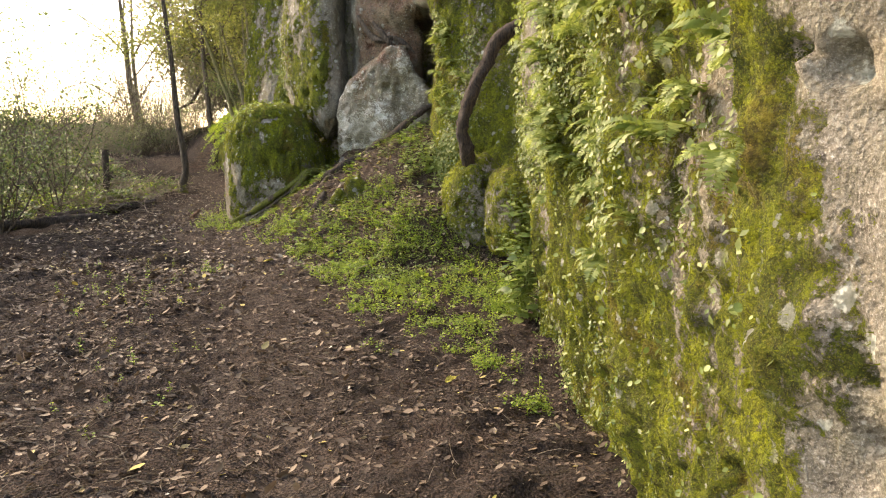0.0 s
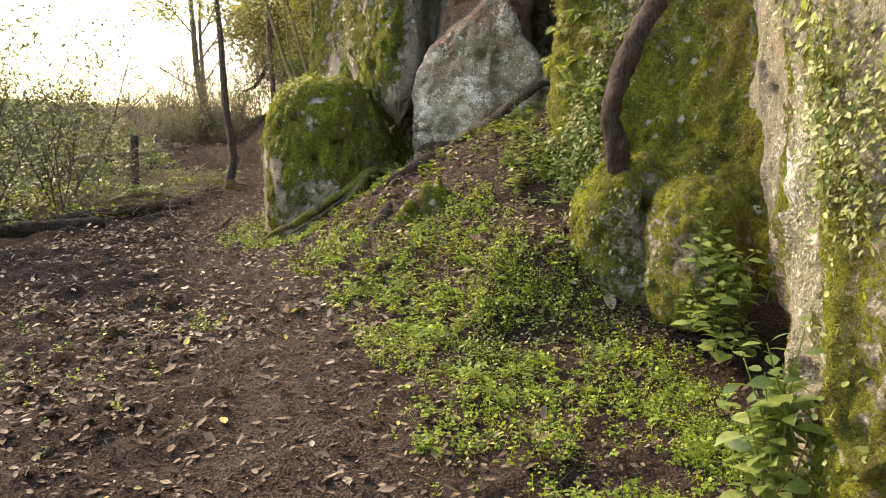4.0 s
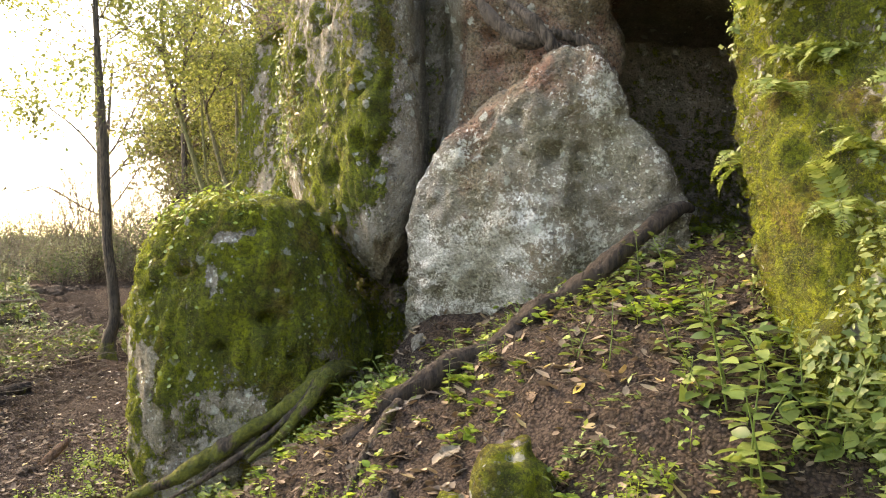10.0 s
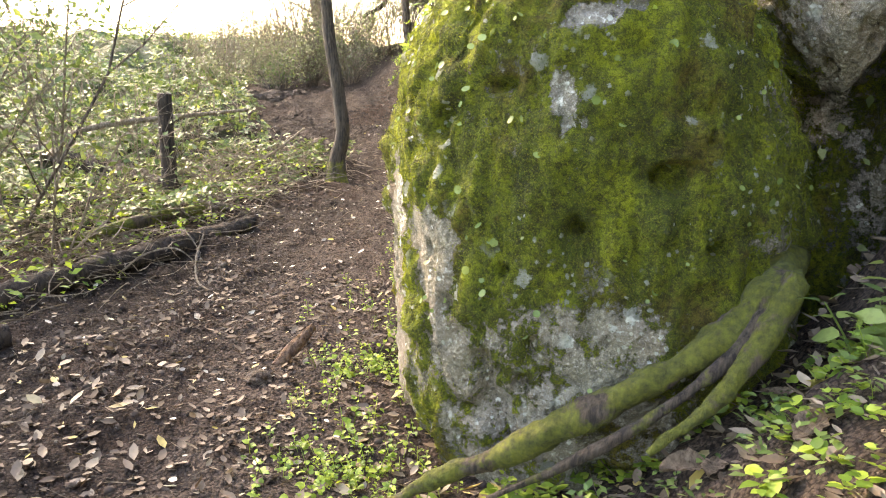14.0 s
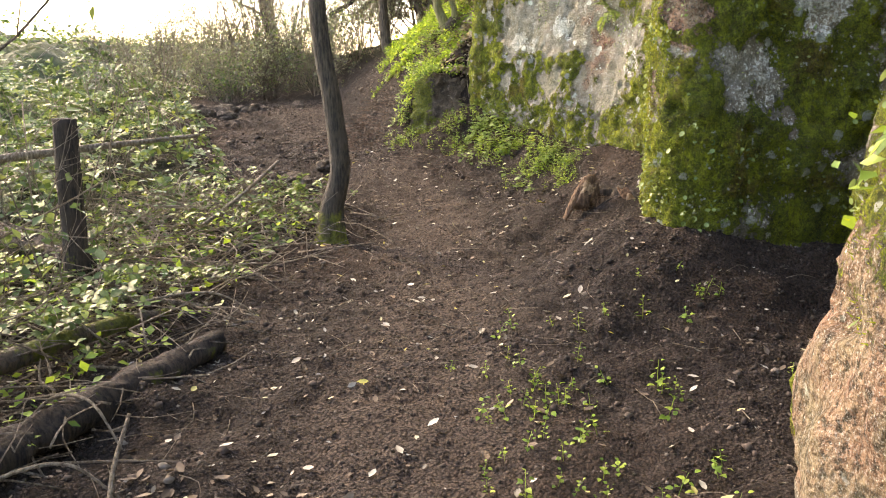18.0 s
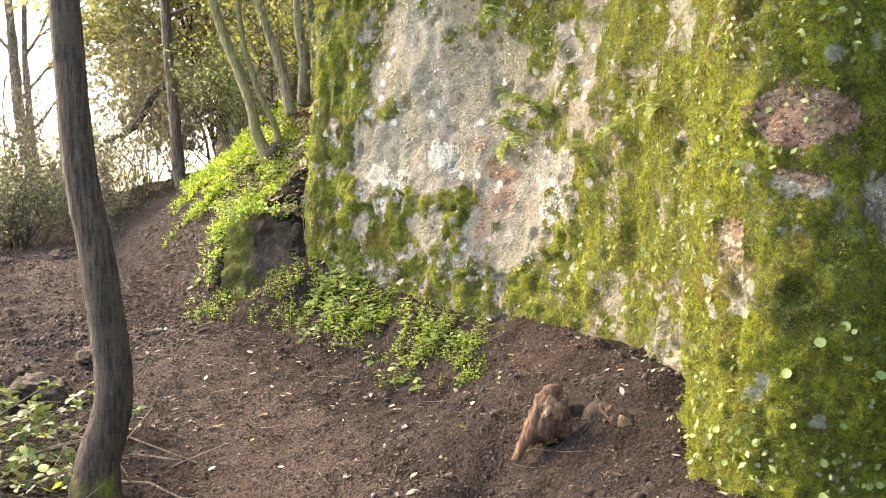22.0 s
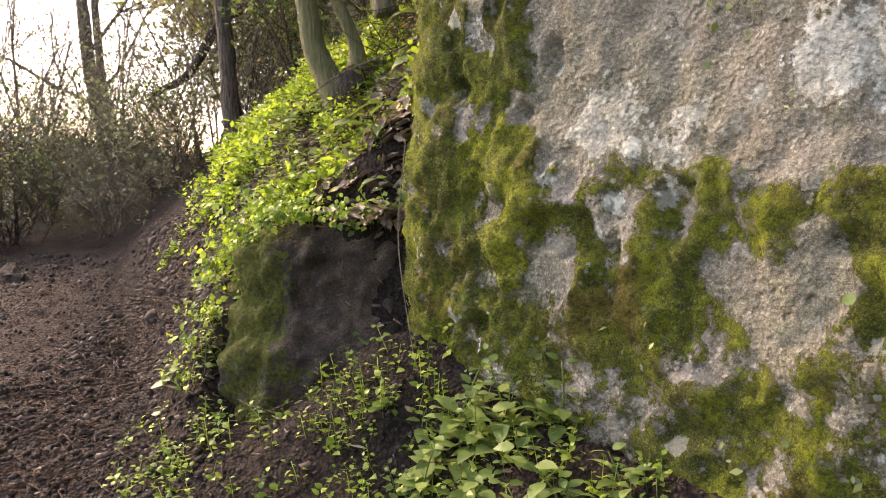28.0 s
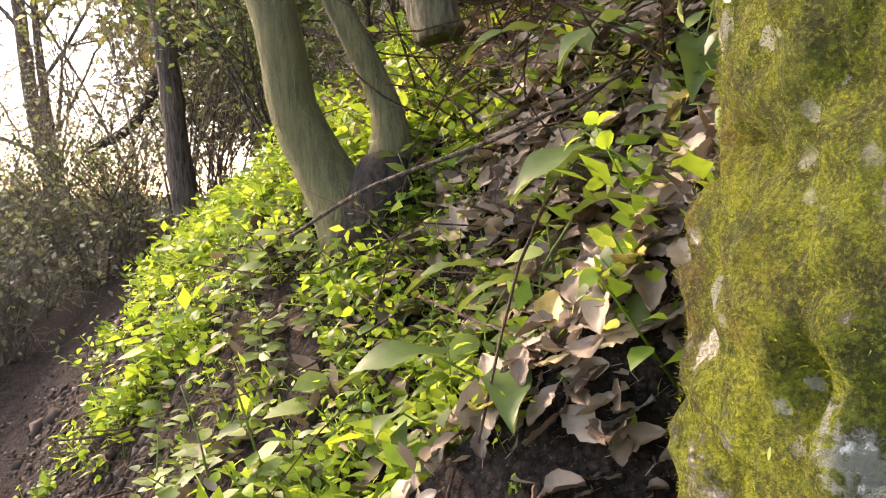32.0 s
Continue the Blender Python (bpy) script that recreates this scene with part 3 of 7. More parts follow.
# near cliff on the right at the start
NEAR = [(0.95, -4), (0.92, -1.5), (0.86, 0.5), (0.76, 2.2), (0.70, 3.2), (0.78, 4.0), (0.66, 4.8), (0.72, 5.6), (0.70, 6.3), (0.76, 6.85), (0.95, 7.25), (1.25, 7.8), (1.4, 8.6), (1.3, 9.6)]
me = loft("cliff_near", [(-0.4, shifted(NEAR, 0.14, -0.05)), (0.3, shifted(NEAR, 0.08, 0)), (1.0, NEAR), (2.0, shifted(NEAR, -0.06, 0.12)), (3.2, shifted(NEAR, -0.08, 0.22)), (5.2, shifted(NEAR, 0.1, 0.2))],
          [(4.2, 9.6), (4.2, -4)], ROCK, seed=2, step=0.021, ribs=0.10, pits=[((0.75, 1.66, 1.66), 0.045, 0.09), ((0.75, 1.76, 1.70), 0.022, 0.05), ((0.76, 1.52, 1.73), 0.035, 0.07), ((0.76, 1.72, 1.36), 0.018, 0.04), ((0.76, 1.6, 1.05), 0.02, 0.05), ((0.76, 1.5, 1.45), 0.022, 0.05), ((0.76, 1.75, 0.95), 0.016, 0.04), ((0.76, 1.55, 0.7), 0.02, 0.05), ((0.76, 1.45, 1.2), 0.018, 0.04)],
          moss=lambda P, N: 0.36 + 0.85 * fbm(P, 1.6, 4, 60, (1, 1, 2.6)) + 0.55 * fbm(P, 5, 3, 67, (1, 1, 5)) + 0.22 * smooth(P[:, 1], 1.7, 2.1) - 0.45 * smooth(P[:, 1], 6.1, 6.9) - 0.5 * (1 - smooth(P[:, 1] + 0.12 * fbm(P, 3, 2, 64), 1.65, 1.95)) + 0.02,
          ochre=lambda P, N: 0.22 * (1 - smooth(P[:, 1], 1.6, 2.2)) + 0.05 + 0.3 * fbm(P, 2, 3, 71),
          pale=lambda P, N: 0.22 + 0.3 * fbm(P, 2.2, 4, 75) + 0.15 * smooth(P[:, 1], 5.8, 6.6))
thing("cliff_near", me, "grey tuff cliff overgrown with yellow-green moss", "cliff", kind="structure")

# alcove, mossy column, cave and the brown rock behind the white slab
BROWN = [(-0.3, 13.6), (-0.28, 12.9), (-0.36, 12.42), (-0.7, 12.3), (-1.1, 12.5), (-1.3, 12.72), (-1.36, 13.2), (-1.4, 14.8)]
BASE_B = [(1.9, 8.4), (1.3, 9.3), (0.75, 9.62), (0.3, 9.68), (0.02, 9.78), (-0.06, 9.98), (0.1, 10.5), (0.6, 11.2), (1.3, 11.8), (1.7, 12.6), (1.5, 13.5), (0.7, 14.0), (0.0, 14.0)] + BROWN
HIGH_B = [(1.9, 8.8), (1.35, 9.7), (0.8, 10.15), (0.35, 10.45), (0.06, 10.75), (-0.05, 11.05), (0.12, 11.4), (0.7, 11.85), (1.4, 12.2), (1.7, 12.8), (1.5, 13.6), (0.7, 14.1), (0.0, 14.1)] + BROWN
ROOF_B = [(1.9, 8.9), (1.35, 9.7), (0.75, 10.1), (0.3, 10.4), (-0.02, 10.7), (-0.18, 11.05), (-0.22, 11.2), (-0.26, 11.35), (-0.3, 11.5), (-0.32, 11.6), (-0.34, 11.7), (-0.36, 11.8), (-0.38, 11.9), (-0.4, 12.0), (-0.44, 12.08), (-0.55, 12.15), (-0.75, 12.22), (-1.1, 12.4), (-1.3, 12.6), (-1.36, 13.2), (-1.4, 14.8)]
me = loft("cliff_cave", [(0.0, BASE_B), (0.95, BASE_B), (2.5, HIGH_B), (3.1, HIGH_B), (3.4, ROOF_B), (5.4, shifted(ROOF_B, 0.1, 0.1))],
          [(4.2, 14.8), (4.2, 8.4)], ROCK, seed=8, amp=(0.13, 0.07, 0.022), blur=1, holes=0.3,
          moss=lambda P, N: 0.85 * (1 - smooth(P[:, 1], 11.1, 11.5)) + 0.5 * fbm(P, 1.8, 4, 80, (1, 1, 2.2)) - 0.1,
          ochre=lambda P, N: smooth(P[:, 1], 11.8, 12.2) * (0.95 + 0.7 * fbm(P, 2.2, 3, 88)) * smooth(-P[:, 0], 0.1, 0.5) * smooth(P[:, 2], 1.7, 2.1) * smooth(P[:, 0], -1.33, -1.2),
          pale=lambda P, N: 0.18 + 0.25 * fbm(P, 2.5, 4, 86))
thing("cliff_cave", me, "dark cave mouth between a mossy column and brown rock", "cliff", kind="structure")

# rock that hangs over the boulder
H0 = [(-1.46, 13.6), (-1.48, 12.9), (-1.54, 12.55), (-1.78, 12.45), (-2.02, 12.68), (-2.24, 13.05), (-2.46, 13.6), (-2.6, 14.4), (-2.5, 15.2), (-1.3, 15.2), (-1.3, 13.8), (-1.46, 13.6)]
mid_h = lambda k, c: [(c[0] + (x - c[0]) * k, c[1] + (y - c[1]) * k) for x, y in H0]
me = loft("overhanging_rock", [(1.62, mid_h(0.06, (-1.74, 12.78))), (1.85, mid_h(0.5, (-1.72, 12.62))), (2.1, mid_h(0.8, (-1.66, 12.6))), (2.5, H0), (3.2, shifted(H0, -0.04, -0.02)), (5.0, shifted(H0, 0.05, 0.1))],
          [], ROCK, seed=14, amp=(0.07, 0.03, 0.012), step=0.025,
          moss=lambda P, N: 0.42 + 0.55 * fbm(P, 1.9, 4, 92, (1, 1, 1.8)) + 0.3 * blob(P, (-2.0, 12.6, 2.5), (0.32, 0.6, 0.6), 3) - 0.45 * smooth(P[:, 0], -1.72, -1.56),
          pale=lambda P, N: 0.25 + 0.3 * fbm(P, 2.5, 4, 95))
thing("overhanging_rock", me, "grey rock hanging over the boulder with moss and ivy", "rock")

# the pale slab that leans out
def slab(x0, x1, dy):
    xs = np.linspace(x0, x1, 7)
    face = [(x, 12.42 - 0.42 * (x + 1.7) + 0.03 * math.sin(9 * x) + dy) for x in xs]
    return [(x0 + 0.06, face[0][1] + 0.45), (x0, face[0][1] + 0.12)] + face[1:-1] + [(x1, face[-1][1] + 0.12), (x1 - 0.02, face[-1][1] + 0.5)]
me = loft("leaning_slab", [(0.7, slab(-1.5, 0.0, 0.16)), (1.35, slab(-1.55, 0.0, 0.12)), (1.46, slab(-1.57, -0.02, 0.04)), (1.9, slab(-1.53, -0.08, -0.09)), (2.2, slab(-1.46, -0.2, -0.15)), (2.35, slab(-1.37, -0.30, -0.17)), (2.5, slab(-1.2, -0.40, -0.2)), (2.65, slab(-1.03, -0.47, -0.22)), (2.76, slab(-0.88, -0.51, -0.2)), (2.86, slab(-0.76, -0.54, -0.12))],
          [(-0.45, 12.9), (-1.3, 13.0)], ROCK, seed=21, holes=0.25, amp=(0.06, 0.08, 0.032), step=0.019, top=-0.02, blur=1, strata=0.016,
          moss=lambda P, N: 0.25 * fbm(P, 2.5, 4, 101) + 0.35 * smooth(P[:, 0], -0.35, 0.0) - 0.05,
          ochre=lambda P, N: 0.45 * smooth(P[:, 2] - 0.25 * P[:, 0], 2.7, 2.95) + 0.16 + 0.5 * fbm(P, 2.4, 4, 103) + 0.4 * blob(P, (-1.2, 12.1, 2.3), (0.12, 0.4, 0.35), 104, 0.5),
          pale=lambda P, N: 0.36 + 0.40 * fbm(P, 3.0, 4, 105) + 0.16 * fbm(P, 9, 3, 106, (1, 1, 0.3)) + 0.18 * blob(P, (-1.3, 12.2, 1.65), (0.4, 0.6, 0.3), 5))
thing("leaning_slab", me, "pale grey pitted slab leaning against the cliff", "rock")

# the great mossy boulder beside the path
BO = [(-2.98, 12.28), (-2.72, 12.14), (-2.42, 12.1), (-2.12, 12.2), (-1.88, 12.5), (-1.82, 13.0), (-2.0, 13.6), (-2.6, 13.95), (-3.2, 13.75), (-3.44, 13.4), (-3.36, 12.95), (-3.14, 12.5)]
BO_C = (-2.6, 12.95)
def bo(k, dx=0.0, dy=0.0):
    p = [(BO_C[0] + (x - BO_C[0]) * k + dx, BO_C[1] + (y - BO_C[1]) * k + dy) for x, y in BO]
    return p + [p[0]]
me = loft("boulder", [(-0.1, bo(0.9, 0.03, 0.06)), (0.35, bo(0.96, 0.02, 0.03)), (0.75, bo(1.0)), (1.25, bo(1.01)), (1.5, bo(0.95, 0, -0.04)), (1.76, bo(0.82, 0.0, -0.14)), (1.95, bo(0.64, 0.0, -0.22)), (2.06, bo(0.44, 0, -0.26)), (2.11, bo(0.22, 0, -0.28))],
          [], ROCK, seed=27, amp=(0.07, 0.035, 0.016), step=0.022, top=0.0,
          moss=lambda P, N: 0.53 + 0.55 * fbm(P, 2.4, 4, 111) + 0.5 * fbm(P, 6, 3, 114) * smooth(-P[:, 0], 2.9, 3.2) + 0.2 * smooth(P[:, 2] + 0.3 * fbm(P, 2, 2, 112), 0.8, 1.4) - (0.21 + 0.5 * fbm(P, 6, 4, 117)) * (1 - smooth(P[:, 2] + 0.55 * fbm(P, 2.5, 4, 113) + 0.5 * smooth(P[:, 0], -2.5, -2.0), 0.80, 1.30)) * smooth(-P[:, 1], -12.75, -12.45) + 0.25 * smooth(N[:, 2], 0.3, 0.7) + 0.2 * smooth(-N[:, 0], 0.4, 0.8) - 0.42 * smooth(-P[:, 0], 3.1, 3.2) * (1 - smooth(P[:, 2] + 0.5 * fbm(P, 4, 3, 118), 1.0, 1.5)) * (0.6 + 1.5 * fbm(P, 4, 3, 119))
          - 0.8 * blob(P, (-3.22, 12.66, 1.30), (0.3, 0.12, 0.20), 13, 0.6) - 0.65 * blob(P, (-2.57, 12.15, 1.62), (0.11, 0.5, 0.09), 2, 0.7) - 0.55 * blob(P, (-2.5, 12.2, 1.86), (0.10, 0.5, 0.05), 4, 0.7) - 0.7 * blob(P, (-3.42, 13.4, 1.35), (0.25, 0.36, 0.58), 9) - 0.55 * smooth(-P[:, 0], 3.15, 3.25) * (1 - smooth(P[:, 2], 0.8, 1.2)) - 0.5 * blob(P, (-3.05, 12.3, 1.1), (0.12, 0.3, 0.18), 6, 0.7),
          ochre=lambda P, N: 1.1 * blob(P, (-3.42, 13.40, 1.35), (0.25, 0.36, 0.6), 9) + 0.45 * smooth(-P[:, 0], 3.05, 3.2) * smooth(fbm(P, 3.5, 3, 116), -0.1, 0.35) + 0.7 * blob(P, (-3.25, 13.1, 1.65), (0.2, 0.25, 0.12), 10) + 0.5 * blob(P, (-2.95, 12.25, 1.6), (0.1, 0.2, 0.2), 8),
          pale=lambda P, N: 0.10 + 0.25 * fbm(P, 2.5, 4, 115) + 0.55 * blob(P, (-3.22, 12.62, 1.28), (0.3, 0.08, 0.17), 14, 0.6) + 0.36 * blob(P, (-2.57, 12.15, 1.62), (0.10, 0.5, 0.10), 2, 0.6) + 0.32 * blob(P, (-2.5, 12.2, 1.86), (0.07, 0.5, 0.05), 4, 0.5) + 0.10 * blob(P, (-3.27, 12.95, 1.0), (0.25, 0.22, 0.38), 12, 0.6) - 0.2 * smooth(-P[:, 1], -12.5, -12.3) * (1 - smooth(P[:, 2], 0.9, 1.2)))
thing("boulder", me, "great rounded boulder coated in green moss with pale lichen", "boulder")

# two mossy boulders under the root


def round_rock(name, c, r, seed, label, category="boulder"):
    ring = [(c[0] + r[0] * math.cos(a), c[1] + r[1] * math.sin(a)) for a in np.linspace(0, 2 * math.pi, 13)]
    lv = []
    for q in np.linspace(-0.75, 0.98, 9):
        k = (1 - abs(q) ** 2.6) ** 0.45
        lv.append((c[2] + r[2] * q, [(c[0] + (x - c[0]) * k, c[1] + (y - c[1]) * k) for x, y in ring]))
    me = loft(name, lv, [], ROCK, seed=seed, amp=(0.10, 0.04, 0.012), step=0.022, top=0.0, blur=1,
              moss=lambda P, N: 0.6 + 0.45 * fbm(P, 2.2, 4, seed + 5) + 0.2 * N[:, 2], key=name + str(seed))
    thing(name, me, label, category)


round_rock("mossy_rock", (0.36, 9.15, 0.86), (0.36, 0.42, 0.55), 33, "rounded mossy rock carrying a bare tree root")
round_rock("mossy_rock", (0.76, 8.6, 0.80), (0.30, 0.36, 0.52), 38, "rounded green mossy rock beside the cliff foot")

round_rock("mossy_stump", (-1.07, 10.28, 0.90), (0.13, 0.11, 0.24), 41, "small rotten stump capped with yellow moss on the slope", "stump")
round_rock("mossy_stump", (-1.27, 10.27, 0.80), (0.13, 0.10, 0.17), 43, "low rotten stump end under yellow moss", "stump")

round_rock("mossy_rock", (-2.62, 14.65, 1.1), (0.34, 0.5, 0.95), 47, "tall mossy rock behind the boulder dotted with pennywort")

# buttress and the long mossy wall
WG = [(-0.1, 16.3), (-1.0, 16.95), (-1.9, 17.3), (-2.6, 17.15), (-3.0, 17.0), (-3.26, 17.02), (-3.38, 17.3), (-3.32, 17.7), (-3.14, 18.15), (-3.10, 18.6), (-3.2, 19.2), (-3.5, 19.9), (-3.9, 20.4), (-4.4, 20.82), (-4.80, 21.18), (-5.02, 21.40), (-4.99, 21.68), (-4.72, 22.05), (-4.0, 22.8)]
WG2 = [(x + 0.04, y + 0.03) for x, y in WG]
def worn_g(P):
    """Scattered bare spots of the wall's mossy end."""
    return smooth(fbm(P, 9, 4, 171) + 0.3 * fbm(P, 26, 3, 172), 0.14, 0.34) * smooth(-P[:, 0], 4.45, 4.65)
def pale_g(P, N):
    v = 0.30 * fbm(P, 1.6, 4, 125) + 0.08
    v = v + 0.05 * blob(P, (-4.05, 20.5, 2.35), (0.62, 0.8, 0.75), 21, 0.3) + 0.9 * blob(P, (-4.5, 20.9, 1.98), (0.07, 0.2, 0.09), 23, 0.5) + 0.4 * blob(P, (-3.42, 19.8, 1.76), (0.09, 0.2, 0.12), 24, 0.4)
    # lichen of the buttress front, made paler to lift its shade by colour
    v = v + 0.30 * smooth(P[:, 0], -3.2, -2.95) * (1 - smooth(P[:, 1], 17.2, 17.5))
    for k, (x, y, z, r) in enumerate(((-4.90, 21.22, 2.22, 0.09), (-4.36, 20.85, 1.90, 0.09), (-4.05, 20.55, 2.08, 0.14), (-4.86, 21.3, 2.26, 0.05))):
        v = v + 0.5 * blob(P, (x, y, z), (r, r, r * 0.8), 160 + k, 0.6)
    v = v + 0.22 * worn_g(P)
    return v + 0.25 * blob(P, (-3.3, 17.9, 1.7), (0.2, 0.10, 0.7), 28)
def moss_g(P, N):
    # moss also thinned on the buttress front, so grey colour lightens the shaded face
    v = 0.62 + 0.30 * (1 - smooth(P[:, 1], 17.3, 17.8)) + 0.42 * fbm(P, 1.7, 4, 131, (1, 1, 1.6)) - 0.62 * smooth(P[:, 0], -3.2, -2.95) * (1 - smooth(P[:, 1], 17.2, 17.5)) * smooth(fbm(P, 2.4, 4, 139), -0.35, 0.2) + 0.45 * fbm(P, 4, 3, 133) - 1.5 * blob(P, (-3.3, 17.04, 2.0), (0.14, 0.10, 0.075), 33, 0.3) - 1.5 * blob(P, (-3.36, 17.26, 1.64), (0.14, 0.065, 0.065), 35, 0.3)
    v = v - 0.60 * blob(P, (-4.0, 20.45, 2.35), (0.68, 0.8, 0.80), 21, 0.5) - 0.9 * blob(P, (-4.5, 20.9, 1.98), (0.07, 0.2, 0.09), 23, 0.5) + 0.30 * smooth(-P[:, 0], 4.5, 4.8) + 0.3 * fbm(P, 11, 3, 137) - 0.7 * blob(P, (-4.90, 21.22, 2.22), (0.09, 0.09, 0.08), 160, 0.6) - 0.09 * smooth(P[:, 1], 20.4, 20.9)
    return v - 0.34 * worn_g(P)
me = loft("cliff_wall", [(0.1, WG2), (0.9, WG), (1.6, WG), (2.4, shifted(WG, 0.02, 0.02)), (3.4, shifted(WG, 0.10, 0.04)), (5.4, shifted(WG, 0.35, 0.1))],
          [(-3.0, 24.5), (3.0, 24.5), (3.2, 16.3)], ROCK, seed=44, amp=(0.09, 0.035, 0.016), step=0.017, ribs=0.035, cushion=0.03, moss=moss_g, pale=pale_g, holes=0.5,
          ochre=lambda P, N: 0.5 * blob(P, (-3.75, 20.1, 2.1), (0.14, 0.4, 0.5), 31, 0.6) + 0.25 * fbm(P, 3, 4, 38) + 1.6 * blob(P, (-3.3, 17.04, 2.0), (0.3, 0.22, 0.17), 33, 0.2) + 1.6 * blob(P, (-3.36, 17.26, 1.64), (0.3, 0.14, 0.14), 35, 0.2))
thing("cliff_wall", me, "tall grey rock wall patched with moss and white lichen", "cliff", kind="structure")

# recess between boulder and buttress; far cliff beyond the mound
RC = [(-1.25, 13.1), (-1.75, 13.3), (-2.2, 13.7), (-2.2, 14.3), (-1.5, 14.9), (-0.7, 15.4), (-0.25, 15.9), (-0.05, 16.6)]
me = loft("cliff_recess", [(0, RC), (1.5, RC), (3, shifted(RC, 0.1, 0)), (5.2, shifted(RC, 0.2, 0))], [(3.5, 16.6), (3.5, 13.1)], ROCK, seed=50, step=0.05,
          moss=lambda P, N: 0.5 + 0.5 * fbm(P, 1.5, 4, 140))
thing("cliff_recess", me, "shaded mossy recess of the cliff", "cliff", kind="structure")
FC = [(-4.1, 22.7), (-4.75, 24.6), (-5.7, 27.0), (-6.7, 28.4), (-7.4, 30.5), (-7.8, 34), (-8, 40)]
me = loft("cliff_far", [(1, FC), (3, FC), (5, shifted(FC, 0.2, 0)), (9, shifted(FC, 0.8, 0))], [(4, 40), (4, 22.8)], ROCK, seed=55, step=0.09, amp=(0.25, 0.08, 0.02),
          moss=lambda P, N: 0.2 + 0.5 * fbm(P, 0.9, 4, 145), ochre=lambda P, N: 0.5 + 0.5 * fbm(P, 0.8, 3, 147), pale=lambda P, N: 0.35 + 0.3 * fbm(P, 1, 3, 149))
thing("cliff_far", me, "far pinkish grey cliff behind the trees", "cliff", kind="structure")

# earth-faced block under the mound


def earth_material():
    m = Mat("caked_earth")
    mid, fine = m.noise(8, 7, 0.7), m.noise(70, 6, 0.75)
    c = m.ramp(mid, (0.36, (0.040, 0.029, 0.021)), (0.50, (0.12, 0.085, 0.060)), (0.64, (0.25, 0.18, 0.13)))
    c = m.mix(m.step(fine, 0.55, 0.70), c, (0.17, 0.13, 0.10))
    c = m.mix(m.step(m.noise(170, 4, 0.7), 0.50, 0.42), c, m.mix(0.6, c, (0.012, 0.009, 0.007)))
    c = m.mix(m.step(m.noise(26, 6, 0.75), 0.56, 0.66), c, (0.24, 0.19, 0.145))
    edge = m.math('ADD', m.attr("moss"), m.math('MULTIPLY', m.math('SUBTRACT', m.noise(15, 8, 0.78), 0.5), 1.8))
    c = m.mix(m.step(edge, 0.42, 0.60), c, m.ramp(fine, (0.35, (0.05, 0.058, 0.012)), (0.65, (0.24, 0.25, 0.02))))
    m.base(c).rough(0.95)
    return m.bump(m.math('ADD', m.math('MULTIPLY', mid, 1.0), fine), 1.0, 0.07).m


EARTH = earth_material()
BK = [(-4.78, 21.74), (-5.12, 21.66), (-5.35, 21.62), (-5.6, 21.6), (-5.73, 21.7), (-5.78, 21.98), (-5.5, 22.35)]
me = loft("earth_block", [(0.7, shifted(BK, -0.03, -0.05)), (1.15, shifted(BK, 0.0, -0.02)), (1.42, shifted(BK, 0.03, 0.05)), (1.58, [(x * 0.94 + 0.06 * -4.95, y * 0.92 + 0.08 * 22.35) for x, y in BK]), (1.68, [(x * 0.75 + 0.25 * -4.95, y * 0.7 + 0.3 * 22.35) for x, y in BK])], [(-4.78, 22.35)], EARTH, seed=61, step=0.016, holes=0.3, top=0.02, amp=(0.12, 0.07, 0.035),
          moss=lambda P, N: 0.16 + 0.45 * fbm(P, 3, 3, 151) + 0.7 * smooth(-P[:, 0], 5.42, 5.62), ochre=lambda P, N: 0.5 + 0.4 * fbm(P, 3, 3, 153))
thing("earth_block", me, "dark earth-stained rock block with a mossy edge", "rock")

# ---------- trees, posts, logs ----------


def trunk(name, ctrl, radii, material, n=40, sides=14, rough=0.12, seed=0):
    P = curve_points(ctrl, n)
    R = np.interp(np.linspace(0, 1, n), np.linspace(0, 1, len(radii)), radii)
    V, q, c = tube(P, R, sides, rough, seed)
    return mesh_from(name, V, [q, c], material)


def simple_tree(name, ctrl, radii, material, label, seed=0, rough=0.2):
    tree = thing(name, None, label, "tree", at=pose(*ctrl[0]))
    tree.matrix_world = pose(0, 0, 0)
    part("trunk", trunk("trunk", ctrl, radii, material, 90, 20, rough, seed), tree)
    return tree


BARK_TWIN = bark_material("smooth_olive_bark", (0.125, 0.12, 0.052), (0.215, 0.205, 0.09), 0.03)
tree_path = simple_tree("slim_tree", [(-5.60, 18.1, 0.35), (-5.60, 18.1, 0.5), (-5.585, 18.1, 0.72), (-5.52, 18.1, 1.0), (-5.57, 18.1, 1.48), (-5.64, 18.1, 1.9), (-5.69, 18.1, 2.54), (-5.74, 18.1, 3.3), (-5.9, 18.1, 5.0), (-5.95, 18.15, 6.5)],
                        [0.17, 0.115, 0.085, 0.072, 0.066, 0.062, 0.058, 0.05, 0.035, 0.02], BARK_FOOT, "slim bent grey-barked tree beside the path", 3, 0.07)
tree_far = simple_tree("slim_tree", [(-7.05, 26, 1.9), (-7.12, 26, 2.2), (-7.19, 26, 3.1), (-7.29, 26, 4.5), (-7.35, 26.1, 7.5)], [0.10, 0.08, 0.07, 0.062, 0.03], BARK, "slim grey tree standing on the mound", 5)
